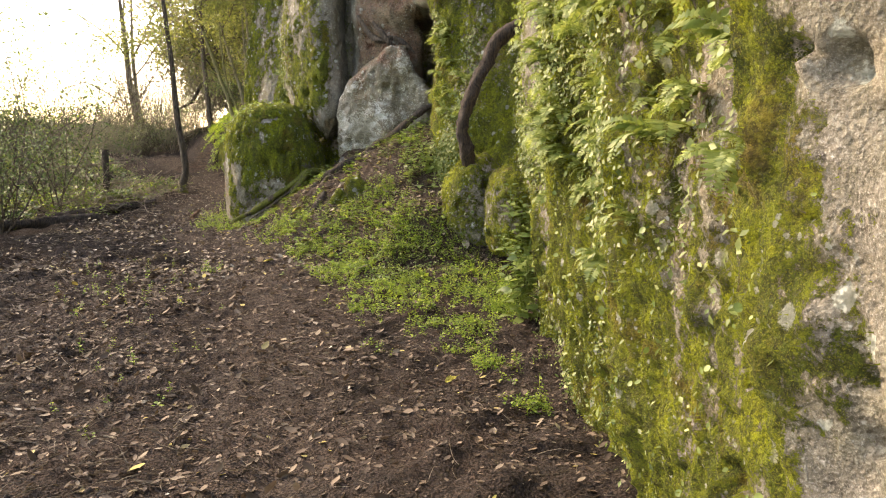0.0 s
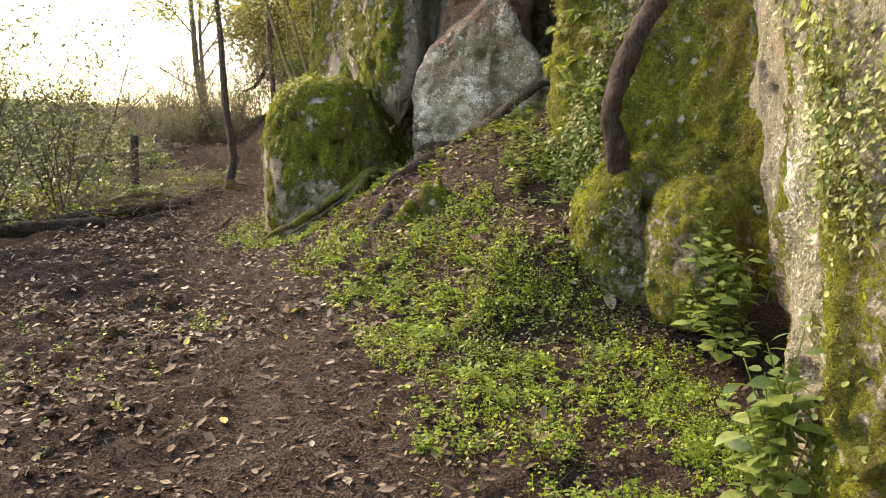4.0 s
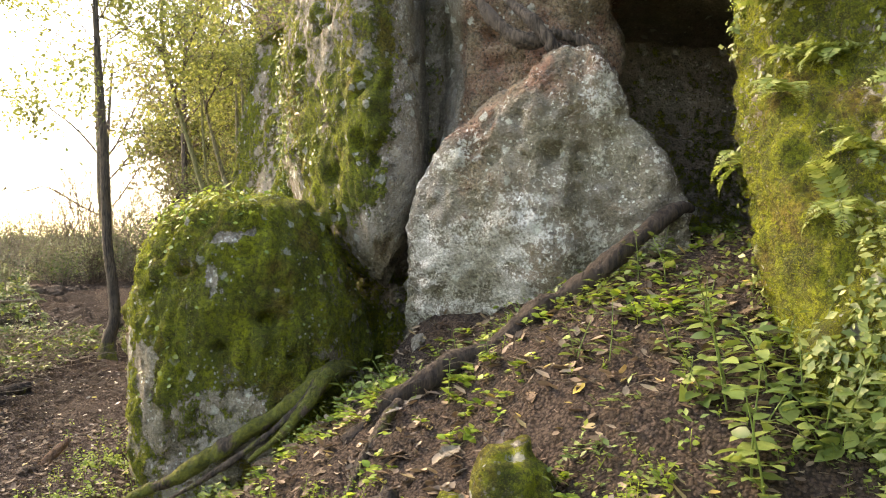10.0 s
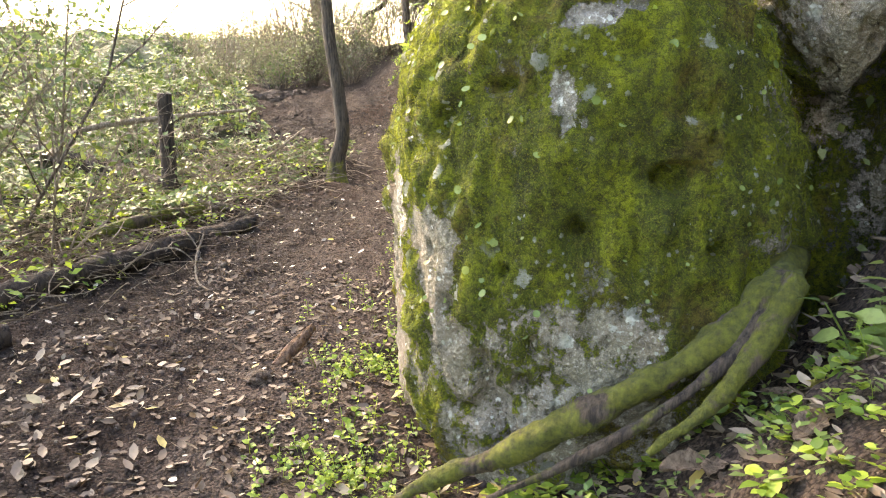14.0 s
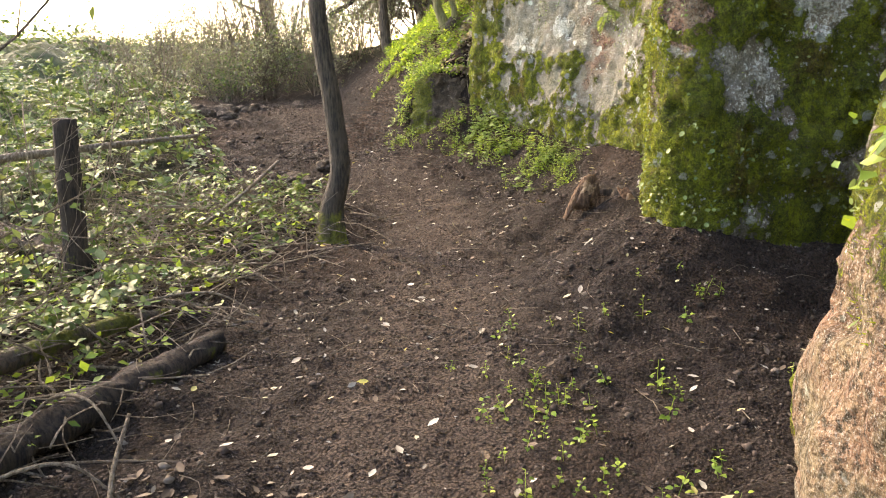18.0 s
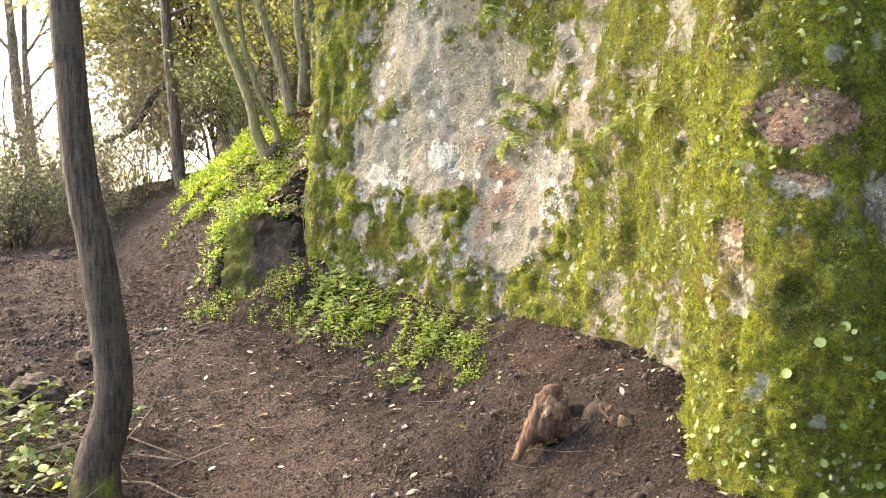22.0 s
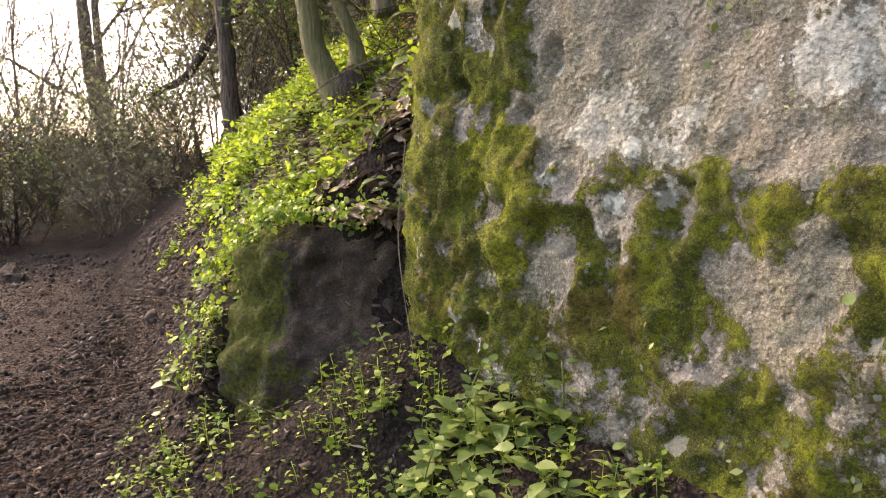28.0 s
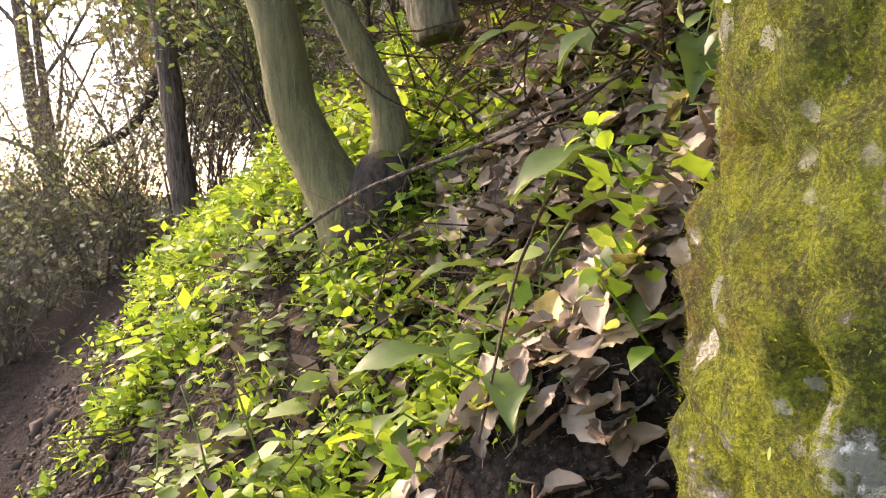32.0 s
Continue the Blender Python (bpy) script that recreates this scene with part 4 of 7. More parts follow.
tree_twin = simple_tree("twin_tree", [(-5.47, 22.6, 1.8), (-5.50, 22.6, 2.1), (-5.53, 22.6, 2.21), (-5.575, 22.6, 2.30), (-5.63, 22.6, 2.43), (-5.665, 22.6, 2.64), (-5.80, 22.65, 3.0), (-5.99, 22.7, 3.5), (-6.6, 22.7, 5.5), (-6.8, 22.8, 7.5)], [0.10, 0.085, 0.072, 0.06, 0.052, 0.048, 0.047, 0.045, 0.04, 0.02], BARK_TWIN, "two-stemmed olive-barked tree on the mound", 7, 0.06)
part("stem", trunk("stem", [(-5.50, 22.6, 2.14), (-5.47, 22.6, 2.24), (-5.43, 22.6, 2.32), (-5.43, 22.6, 2.40), (-5.46, 22.6, 2.49), (-5.53, 22.6, 2.64), (-5.66, 22.65, 2.95), (-5.8, 22.6, 3.7), (-6.0, 22.5, 6.5)], [0.07, 0.06, 0.048, 0.036, 0.03, 0.028, 0.027, 0.026, 0.012], BARK_TWIN, seed=9), tree_twin)
part("burl", trunk("burl", [(-5.50, 22.6, 1.9), (-5.47, 22.585, 2.15), (-5.44, 22.58, 2.27), (-5.42, 22.58, 2.32)], [0.10, 0.085, 0.06, 0.03], BARK_DARK, 30, 14, 0.3, 12), tree_twin, "dark bark at the foot of the fork")
for k, (a, b) in enumerate((((-5.33, 22.85, 2.6), (-5.62, 22.9, 3.6)), ((-5.22, 22.9, 2.7), (-5.28, 22.95, 3.6)), ((-5.10, 23.0, 2.8), (-5.2, 23.1, 3.9)), ((-5.02, 23.2, 2.8), (-5.0, 23.3, 3.9)))):
    mid = tuple((p + q) / 2 + (0.03 if i == 0 else 0) for i, (p, q) in enumerate(zip(a, b)))
    end = tuple(q + 1.6 * (q - p) for p, q in zip(a, b))
    st = simple_tree("slim_tree", [a, mid, b, end], [0.06, 0.05, 0.04, 0.02], BARK_PALE, "thin pale stem growing from the cliff top", 11 + k)

post = thing("wooden_post", None, "weathered dark wooden fence post standing in the undergrowth", "post")
part("shaft", trunk("shaft", [(-6.57, 16.45, 0.2), (-6.57, 16.45, 0.6), (-6.575, 16.45, 1.0), (-6.57, 16.45, 1.43)], [0.075, 0.072, 0.066, 0.062], BARK_DARK, 24, 12, 0.15, 15), post)


def log(name, a, b, r, label, seed):
    a, b = np.array(a), np.array(b)
    mid = (a + b) / 2 + np.array([0.03, 0.02, 0.015])
    t = thing(name, trunk(name, [a, a * 0.7 + b * 0.3, mid, a * 0.25 + b * 0.75, b], [r * 0.95, r * 1.05, r, r * 0.96, r * 0.85], BARK_DARK, 70, 18, 0.38, seed), label, "log")
    return t


log("fallen_log", (-5.95, 12.95, 0.40), (-5.42, 15.75, 0.45), 0.072, "long dark fallen log lying along the path edge", 17)
log("fallen_log", (-6.9, 10.3, 0.36), (-5.36, 13.0, 0.40), 0.085, "dark rotten log lying on the clearing edge", 19)
log("fallen_log", (-8.9, 17.6, 0.72), (-6.62, 16.62, 0.56), 0.085, "dark log lying in brambles behind the post", 23)

# roots
def root(name, ctrl, radii, material, label, seed, n=48):
    return thing(name, trunk(name, ctrl, radii, material, 80, 14, 0.5, seed), label, "root")


far_twin = simple_tree("bare_tree", [(-11.6, 33.9, 0.8), (-11.76, 33.9, 1.2), (-12.14, 33.9, 2.4), (-12.4, 33.9, 3.75), (-12.54, 33.9, 5.5), (-12.8, 33.9, 8.5)], [0.2, 0.17, 0.14, 0.12, 0.10, 0.04], BARK, "bare leaning tree with two trunks beyond the path", 61)
part("stem", trunk("stem", [(-11.7, 33.9, 1.0), (-11.9, 33.9, 1.75), (-12.1, 33.9, 2.85), (-12.22, 33.9, 4.2), (-12.27, 33.9, 5.5), (-12.2, 33.9, 8)], [0.12, 0.10, 0.085, 0.075, 0.06, 0.03], BARK, seed=62), far_twin)


BARK_CREEP = bark_material("half_mossy_root_bark", (0.03, 0.022, 0.016), (0.13, 0.095, 0.065), 0.21)
BARK_ROOT = bark_material("earthy_root_bark", (0.022, 0.016, 0.012), (0.12, 0.088, 0.062), 0.07)
root("hanging_root", [(0.30, 9.02, 1.25), (0.25, 8.9, 1.43), (0.20, 8.86, 1.66), (0.24, 8.9, 1.90), (0.33, 8.97, 2.12), (0.44, 9.05, 2.32), (0.53, 9.15, 2.54), (0.76, 9.15, 2.74), (1.35, 9.0, 2.95)], [0.075, 0.078, 0.07, 0.066, 0.066, 0.068, 0.068, 0.072, 0.085], BARK_DARK, "thick dark bare root curving down the mossy cliff", 25)
root("boulder_root", [(-3.15, 11.95, 0.28), (-2.95, 11.98, 0.46), (-2.75, 12.0, 0.55), (-2.52, 12.0, 0.70), (-2.28, 12.0, 0.86), (-2.08, 12.07, 1.0), (-1.96, 12.18, 1.10), (-1.90, 12.5, 1.12)], [0.020, 0.030, 0.036, 0.040, 0.044, 0.052, 0.062, 0.06], BARK_CREEP, "mossy root creeping along the foot of the boulder", 27)
root("boulder_root", [(-2.30, 11.85, 0.70), (-2.15, 11.9, 0.83), (-2.03, 11.97, 0.98), (-1.93, 12.1, 1.14)], [0.012, 0.022, 0.028, 0.04], BARK_MOSS, "short mossy side root beside the boulder", 29)
root("slope_root", [(-1.72, 11.15, 0.95), (-1.56, 11.25, 1.09), (-1.32, 11.3, 1.25), (-1.14, 11.38, 1.33), (-1.01, 11.4, 1.40), (-0.90, 11.43, 1.50), (-0.79, 11.45, 1.57), (-0.57, 11.47, 1.73), (-0.38, 11.5, 1.90), (-0.2, 11.58, 2.02), (-0.1, 11.7, 2.03)], [0.03, 0.045, 0.052, 0.047, 0.05, 0.05, 0.046, 0.035, 0.02], BARK_DARK, "thick dark root running up the earth slope", 31)
root("slope_root", [(-1.5, 11.22, 1.12), (-1.62, 10.95, 0.94), (-1.66, 10.78, 0.84), (-1.7, 10.6, 0.68)], [0.03, 0.02, 0.018, 0.012], BARK_ROOT, "thin side root bending down the slope", 33)
root("cave_root", [(-1.22, 12.4, 3.35), (-1.08, 12.24, 3.12), (-0.9, 12.18, 2.98), (-0.72, 12.16, 3.02), (-0.56, 12.16, 2.95), (-0.40, 12.2, 2.82)], [0.025, 0.04, 0.045, 0.032, 0.034, 0.018], BARK, "gnarled brown root above the leaning slab", 34)
root("cave_root", [(-1.0, 12.3, 3.25), (-0.86, 12.16, 3.08), (-0.76, 12.12, 2.94), (-0.70, 12.2, 2.82)], [0.02, 0.04, 0.04, 0.02], BARK, "short knotted root above the leaning slab", 35)
root("boulder_root", [(-2.75, 11.93, 0.46), (-2.52, 11.93, 0.60), (-2.30, 11.94, 0.76), (-2.1, 12.0, 0.93), (-1.98, 12.08, 1.08)], [0.008, 0.014, 0.017, 0.02, 0.025], BARK_ROOT, "thin mossy root beside a thicker one", 37)

# ---------- vegetation ----------
rng = np.random.default_rng(7)
WEED = leaf_material("weed_leaf", [(0.0, (0.07, 0.14, 0.022)), (0.5, (0.185, 0.295, 0.04)), (1.0, (0.40, 0.49, 0.08))], 0.45, 0.42)
NETTLE = leaf_material("nettle_leaf", [(0.0, (0.06, 0.11, 0.032)), (0.6, (0.14, 0.21, 0.058)), (1.0, (0.26, 0.33, 0.10))], 0.45, 0.35)
FERN = leaf_material("fern_leaf", [(0.0, (0.12, 0.18, 0.045)), (0.7, (0.25, 0.31, 0.09)), (1.0, (0.38, 0.43, 0.15))], 0.5, 0.4)
IVY = leaf_material("creeper_leaf", [(0.0, (0.09, 0.135, 0.035)), (0.6, (0.20, 0.255, 0.07)), (1.0, (0.36, 0.40, 0.15))], 0.4, 0.3)
BRAMBLE = leaf_material("bramble_leaf", [(0.0, (0.05, 0.085, 0.022)), (0.5, (0.125, 0.175, 0.05)), (0.9, (0.24, 0.295, 0.09)), (1.0, (0.42, 0.45, 0.09))], 0.48, 0.3)
CROWN = leaf_material("tree_leaf", [(0.0, (0.09, 0.105, 0.035)), (0.6, (0.19, 0.21, 0.075)), (1.0, (0.36, 0.36, 0.10))], 0.5, 0.5)
DRYLEAF = leaf_material("fallen_leaf", [(0.0, (0.055, 0.036, 0.025)), (0.4, (0.12, 0.083, 0.056)), (0.85, (0.195, 0.142, 0.10)), (0.975, (0.28, 0.225, 0.16)), (1.0, (0.48, 0.38, 0.10))], 0.7, 0.1)
PALELEAF = leaf_material("pale_fallen_leaf", [(0.0, (0.24, 0.20, 0.155)), (0.7, (0.44, 0.40, 0.33)), (1.0, (0.56, 0.47, 0.10))], 0.5, 0.1)
MOUND = leaf_material("mound_weed_leaf", [(0.0, (0.045, 0.095, 0.018)), (0.4, (0.145, 0.26, 0.028)), (0.8, (0.30, 0.44, 0.04)), (1.0, (0.48, 0.56, 0.08))], 0.45, 0.5)
DISC = leaf_material("pennywort_leaf", [(0.0, (0.13, 0.20, 0.05)), (1.0, (0.29, 0.36, 0.11))], 0.4, 0.3)

LEAF = np.array([(0, 0, 0), (0.45, 0.27, 0.05), (0.45, 0, -0.03), (0.45, -0.27, 0.05), (1, 0, -0.06)])
LEAF_F = [np.array([(0, 2, 1), (0, 3, 2), (1, 2, 4), (2, 3, 4)])]
CURL = np.array([(0, 0, 0), (0.3, 0.24, 0.10), (0.3, 0, 0.0), (0.3, -0.22, 0.07), (0.7, 0.22, 0.13), (0.7, 0, 0.03), (0.7, -0.2, 0.06), (1, 0.02, 0.14)])
CURL_F = [np.array([(0, 2, 1), (0, 3, 2), (4, 5, 7), (5, 6, 7)]), np.array([(1, 2, 5, 4), (2, 3, 6, 5)])]
BROAD = np.array([(0, 0, 0), (0.10, 0.16, 0.03), (0.10, -0.16, 0.03), (0.35, 0.30, 0.06), (0.35, 0, 0.02), (0.35, -0.30, 0.06), (0.68, 0.22, 0.02), (0.68, 0, -0.02), (0.68, -0.22, 0.02), (1, 0, -0.12)])
BROAD_F = [np.array([(0, 4, 1), (0, 2, 4), (1, 4, 3), (2, 5, 4), (6, 7, 9), (7, 8, 9)]), np.array([(3, 4, 7, 6), (4, 5, 8, 7)])]
ang8 = np.linspace(0, 2 * np.pi, 9)[:-1]
ROUND = np.vstack([[(0, 0, -0.12)], np.stack([np.cos(ang8) * 0.5, np.sin(ang8) * 0.5, np.zeros(8)], -1)])
ROUND_F = [np.array([(0, 1 + k, 1 + (k + 1) % 8) for k in range(8)])]


def leaf_frames(directions, up, roll_rng):
    """Rotations whose x is the given direction and z leans to up."""
    X = directions / np.linalg.norm(directions, axis=1)[:, None]
    U = up + roll_rng.normal(0, 0.25, X.shape)
    Y = np.cross(U, X)
    Y /= np.linalg.norm(Y, axis=1)[:, None] + 1e-9
    return np.stack([X, Y, np.cross(X, Y)], -1)


def clump_template(leaves, radius, height, size, seed):
    """A low weed: leaves round several short stems."""
    g = np.random.default_rng(seed)
    a = g.uniform(0, 2 * np.pi, leaves)
    r = radius * np.sqrt(g.uniform(0, 1, leaves))
    P = np.stack([r * np.cos(a), r * np.sin(a), height * g.uniform(0.15, 1, leaves) * (1 - 0.5 * r / radius)], -1)
    D = np.stack([np.cos(a + g.normal(0, 0.9, leaves)), np.sin(a + g.normal(0, 0.9, leaves)), g.uniform(-0.1, 0.7, leaves)], -1)
    R = leaf_frames(D, np.tile((0, 0, 1.0), (leaves, 1)), g)
    return scattered(LEAF, LEAF_F, P, R, size * g.uniform(0.6, 1.15, leaves))


def sheet_of(name, templates, places, sizes, material, label, category="plants", normal=None, tilt=0.15, top=True, parent=None):
    """Many clumps joined into one sheet of growth."""
    pile = Pile()
    which = rng.integers(0, len(templates), len(places))
    for k, (V, F) in enumerate(templates):
        sel = np.where(which == k)[0]
        if len(sel):
            W, G = scattered(V, F, places[sel], turns(len(sel), None if normal is None else normal[sel], tilt, rng), sizes[sel])
            pile.add(W, *G)
    me = pile.mesh(name, material)
    if parent:
        ob = part(name, me, parent)
        return tagged(ob, kind="stuff")
    return thing(name, me, label, category, kind="stuff")


def on_ground(x, y, lift=0.0):
    return np.stack([x, y, ground_z(x, y) + lift], -1)


def foot_x(y):
    """Where the weeds of the bank begin beside the path."""
    return np.interp(y, [4.6, 5.0, 6.8, 8.6, 11.0, 12.3], [0.3, -0.05, -0.62, -1.25, -2.2, -3.15])


WEEDS = [clump_template(16, 0.08, 0.085, 0.036, 100 + k) for k in range(5)]
TALL = [clump_template(14, 0.09, 0.16, 0.045, 120 + k) for k in range(4)]



def sprig_template(pairs, height, size, seed):
    """A leafy upright shoot with paired rounded leaves."""
    g = np.random.default_rng(seed)
    P, D = [], []
    lean = g.normal(0, 0.25, 2)
    for k in range(pairs):
        f = (k + 0.6) / pairs
        a = k * 1.57 + g.normal(0, 0.35)
        for s in (0, np.pi):
            P.append((lean[0] * height * f + g.normal(0, 0.006), lean[1] * height * f + g.normal(0, 0.006), height * f))
            D.append((np.cos(a + s), np.sin(a + s), g.uniform(-0.5, 0.8)))
    P, D = np.array(P), np.array(D)
    n = len(P)
    sc = size * (1.1 - 0.45 * np.repeat(np.arange(pairs) / pairs, 2)) * g.uniform(0.75, 1.25, n)
    V, F = scattered(BROAD * np.array([1, 1.35, 1.6]), BROAD_F, P + D * 0.01, leaf_frames(D, np.tile((0, 0, 1.0), (n, 1)), g), sc)
    pile = Pile()
    pile.add(V, *F)
    pile.tube(np.array([(0, 0, -0.02), (lean[0] * height * 0.5, lean[1] * height * 0.5, height * 0.5), (lean[0] * height, lean[1] * height, height)]), [0.0016, 0.0014, 0.001], 3)
    by = {}
    for f in pile.F:
        by.setdefault(f.shape[1], []).append(f)
    return np.vstack(pile.V), [np.vstack(v) for v in by.values()]


SPRIGS = [sprig_template(5, 0.11, 0.027, 140 + k) for k in range(4)] + [sprig_template(4, 0.07, 0.034, 150 + k) for k in range(3)]
CHICK = [sprig_template(4, 0.075, 0.025, 180 + k) for k in range(4)] + [sprig_template(5, 0.10, 0.023, 185 + k) for k in range(2)]

CLUMPS = [(-1.77, 10.36, 0.16, 90), (-1.97, 10.3, 0.13, 60), (-1.18, 9.84, 0.14, 80), (-0.73, 10.0, 0.10, 45), (-0.83, 9.75, 0.12, 60), (-2.1, 10.62, 0.16, 80), (-0.67, 9.34, 0.14, 70), (-0.47, 9.03, 0.16, 90), (-0.95, 8.86, 0.12, 50), (-0.39, 8.75, 0.12, 60), (-1.3, 9.5, 0.12, 50),
          (0.07, 8.75, 0.12, 50), (-0.6, 7.3, 0.14, 55), (-0.3, 6.9, 0.18, 90), (0.28, 8.2, 0.16, 90), (0.1, 7.6, 0.2, 120), (0.5, 7.6, 0.14, 90), (0.5, 7.0, 0.14, 90), (0.2, 6.5, 0.18, 110), (-3.45, 13.1, 0.14, 70), (-3.3, 12.2, 0.12, 60), (-2.9, 11.75, 0.10, 50), (-2.46, 8.76, 0.08, 16)]

# weeds on the bank and in the corner beside the near cliff
x, y = rng.uniform(-3.2, 0.9, 19000), rng.uniform(4.7, 12.3, 19000)
P = np.stack([x, y, 0 * x], -1)
cover = 0.02 + 2.2 * fbm(P, 1.5, 3, 201) + 1.8 * fbm(P, 4, 2, 203)
inside = (x > foot_x(y) - 0.12 + 0.25 * fbm(P, 2, 2, 205)) & (x < 0.75)
near_path = np.clip(1.1 - (x - foot_x(y)) * 0.55, 0, 1)
keep = inside & (rng.uniform(0, 1, len(x)) < np.clip(cover, 0, 1) * (0.25 + near_path))
keep &= ~((y > 9.2) & (x > -0.9) & (rng.uniform(0, 1, len(x)) < 0.6))
keep &= (rng.uniform(0, 1, len(x)) < 1 - 0.75 * smooth(y, 9.6, 10.8))
keep &= (y > 5.6 + 0.5 * fbm(P, 2, 2, 206)) | (x > 0.2)
Q = on_ground(x[keep], y[keep])
sheet_of("weed_mat", CHICK, Q, rng.uniform(0.5, 1.05, len(Q)), WEED, "bright green low weeds spreading over the bank beside the path")

# thick clumps of the same weed along the foot of the slope
pts = np.vstack([on_ground(rng.normal(cx, r, n), rng.normal(cy, r, n)) for cx, cy, r, n in CLUMPS])
pts = pts[rng.uniform(0, 1, len(pts)) < 0.8]
sheet_of("weed_clumps", CHICK + SPRIGS[:2], pts, rng.uniform(0.5, 1.15, len(pts)), WEED, "thick bright green clumps of weed along the slope foot", tilt=0.3)

# taller leafy weeds on the slope
x, y = rng.uniform(-2.6, 0.2, 900), rng.uniform(7.5, 12.0, 900)
ok = (x > foot_x(y) + 0.2) & (fbm(np.stack([x, y, 0 * x], -1), 1.6, 3, 208) > -0.05)
Q = on_ground(x[ok], y[ok])
sheet_of("slope_weeds", TALL, Q, rng.uniform(0.5, 1.0, len(Q)), NETTLE, "pale green leafy weeds on the earth slope")

# bright rosettes of rounded leaflets on the slope soil


def rosette(seed):
    g = np.random.default_rng(seed)
    n = g.integers(5, 9)
    a = np.linspace(0, 2 * np.pi, n, endpoint=False) + g.normal(0, 0.25, n)
    D = np.stack([np.cos(a), np.sin(a), g.uniform(0.05, 0.45, n)], -1)
    P = D * 0.004 + np.array([0, 0, 0.035]) + g.normal(0, 0.006, (n, 3))
    return scattered(BROAD * np.array([1, 1.25, 1]), BROAD_F, P, leaf_frames(D, np.tile((0, 0, 1.0), (n, 1)), g), 0.036 * g.uniform(0.7, 1.2, n))


ROSETTES = [rosette(160 + k) for k in range(5)]
x, y = rng.uniform(-3.2, 0.1, 2600), rng.uniform(7.0, 12.2, 2600)
ok = (x > foot_x(y) - 0.05) & (fbm(np.stack([x, y, 0 * x], -1), 2.2, 3, 209) > -0.02)
Q = on_ground(x[ok], y[ok])
sheet_of("rosette_weeds", ROSETTES, Q, rng.uniform(0.6, 1.25, len(Q)), WEED, "small yellow-green leafy seedlings on the dark slope")

# weeds at the boulder's foot, left of it, and small mats elsewhere
spots = [(-3.35, 12.6, 0.2, 0.6, 80), (-3.0, 11.9, 0.25, 0.25, 22), (-2.0, 5.6, 0.3, 0.7, 16), (-2.6, 7.2, 0.4, 0.6, 26), (-3.2, 8.6, 0.4, 0.8, 24), (-3.75, 14.6, 0.22, 0.5, 40), (-3.9, 15.5, 0.2, 0.3, 28), (-3.98, 19.72, 0.08, 0.15, 60), (-4.22, 20.1, 0.11, 0.15, 90), (-4.6, 20.6, 0.14, 0.15, 90), (-4.98, 21.0, 0.16, 0.1, 60),
         (-3.05, 16.2, 0.4, 0.4, 12), (-3.5, 14.0, 0.15, 0.5, 36), (-5.75, 21.35, 0.12, 0.2, 46), (-5.2, 21.22, 0.18, 0.12, 60)]
pts = np.vstack([on_ground(rng.normal(cx, sx, n), rng.normal(cy, sy, n)) for cx, cy, sx, sy, n in spots])
sheet_of("weed_mat", CHICK, pts, rng.uniform(0.6, 1.2, len(pts)), WEED, "scattered low green weeds growing along the path")

# mound: dense bright growth over the block and round the twin tree
x, y = rng.uniform(-6.6, -4.5, 10500), rng.uniform(21.5, 24.4, 10500)
s = (x + 5.9) * 0.89 + (y - 21.3) * 0.455
P = np.stack([x, y, 0 * x], -1)
ok = (s > 0.43 + 0.5 * fbm(P, 3.5, 3, 210)) & (rng.uniform(0, 1, len(x)) < np.clip(0.85 - 0.3 * s + 1.6 * fbm(P, 5, 3, 212), 0, 1)) & ((x < -5.25) | (rng.uniform(0, 1, len(x)) < 0.48)) & ((y > 21.76) | (x < -5.8)) & ~((x > -4.95) & (y < 22.0))
x, y = x[ok], y[ok]
z = ground_z(x, y)
on_block = (x > -5.7) & (x < -4.97) & (y < 22.3)
z = np.where(on_block, np.maximum(z, 1.67), z)
Q = np.stack([x, y, z], -1)
sheet_of("mound_weeds", SPRIGS + TALL[:2], Q, rng.uniform(0.4, 0.95, len(Q)) * np.clip(1 + 1.3 * fbm(Q, 4, 3, 214), 0.6, 1.6), MOUND, "bright yellow-green weeds covering the mound", tilt=0.45)

# a hanging fringe of weeds over the block's edge
n = 60
a = rng.uniform(0, 1, n)
edge = curve_points([(-5.1, 21.72), (-5.3, 21.69), (-5.5, 21.68), (-5.68, 21.76), (-5.76, 21.9)], 200)[(a * 199).astype(int)]
Q = np.stack([edge[:, 0], edge[:, 1], 1.70 - rng.exponential(0.012, n) - 0.40 * smooth(-edge[:, 0], 5.62, 5.72) * rng.uniform(0, 1, n)], -1)
sheet_of("mound_weeds", SPRIGS, Q, rng.uniform(0.5, 1.0, n), MOUND, "green weeds hanging over the edge of the earth block", normal=np.tile((-0.3, -0.7, 0.6), (n, 1)))

n = 50
a = rng.uniform(0, 1, n)
Q = np.stack([-5.80 - 0.05 * (1 - a) + rng.normal(0, 0.03, n), 21.95 - 0.36 * (1 - a) + rng.normal(0, 0.04, n), 1.12 + 0.62 * a + rng.normal(0, 0.04, n)], -1)
sheet_of("mound_weeds", SPRIGS, Q, rng.uniform(0.5, 1.0, n), MOUND, "green weeds trailing down beside the earth block", normal=np.tile((-0.8, -0.4, 0.5), (n, 1)), tilt=0.4)


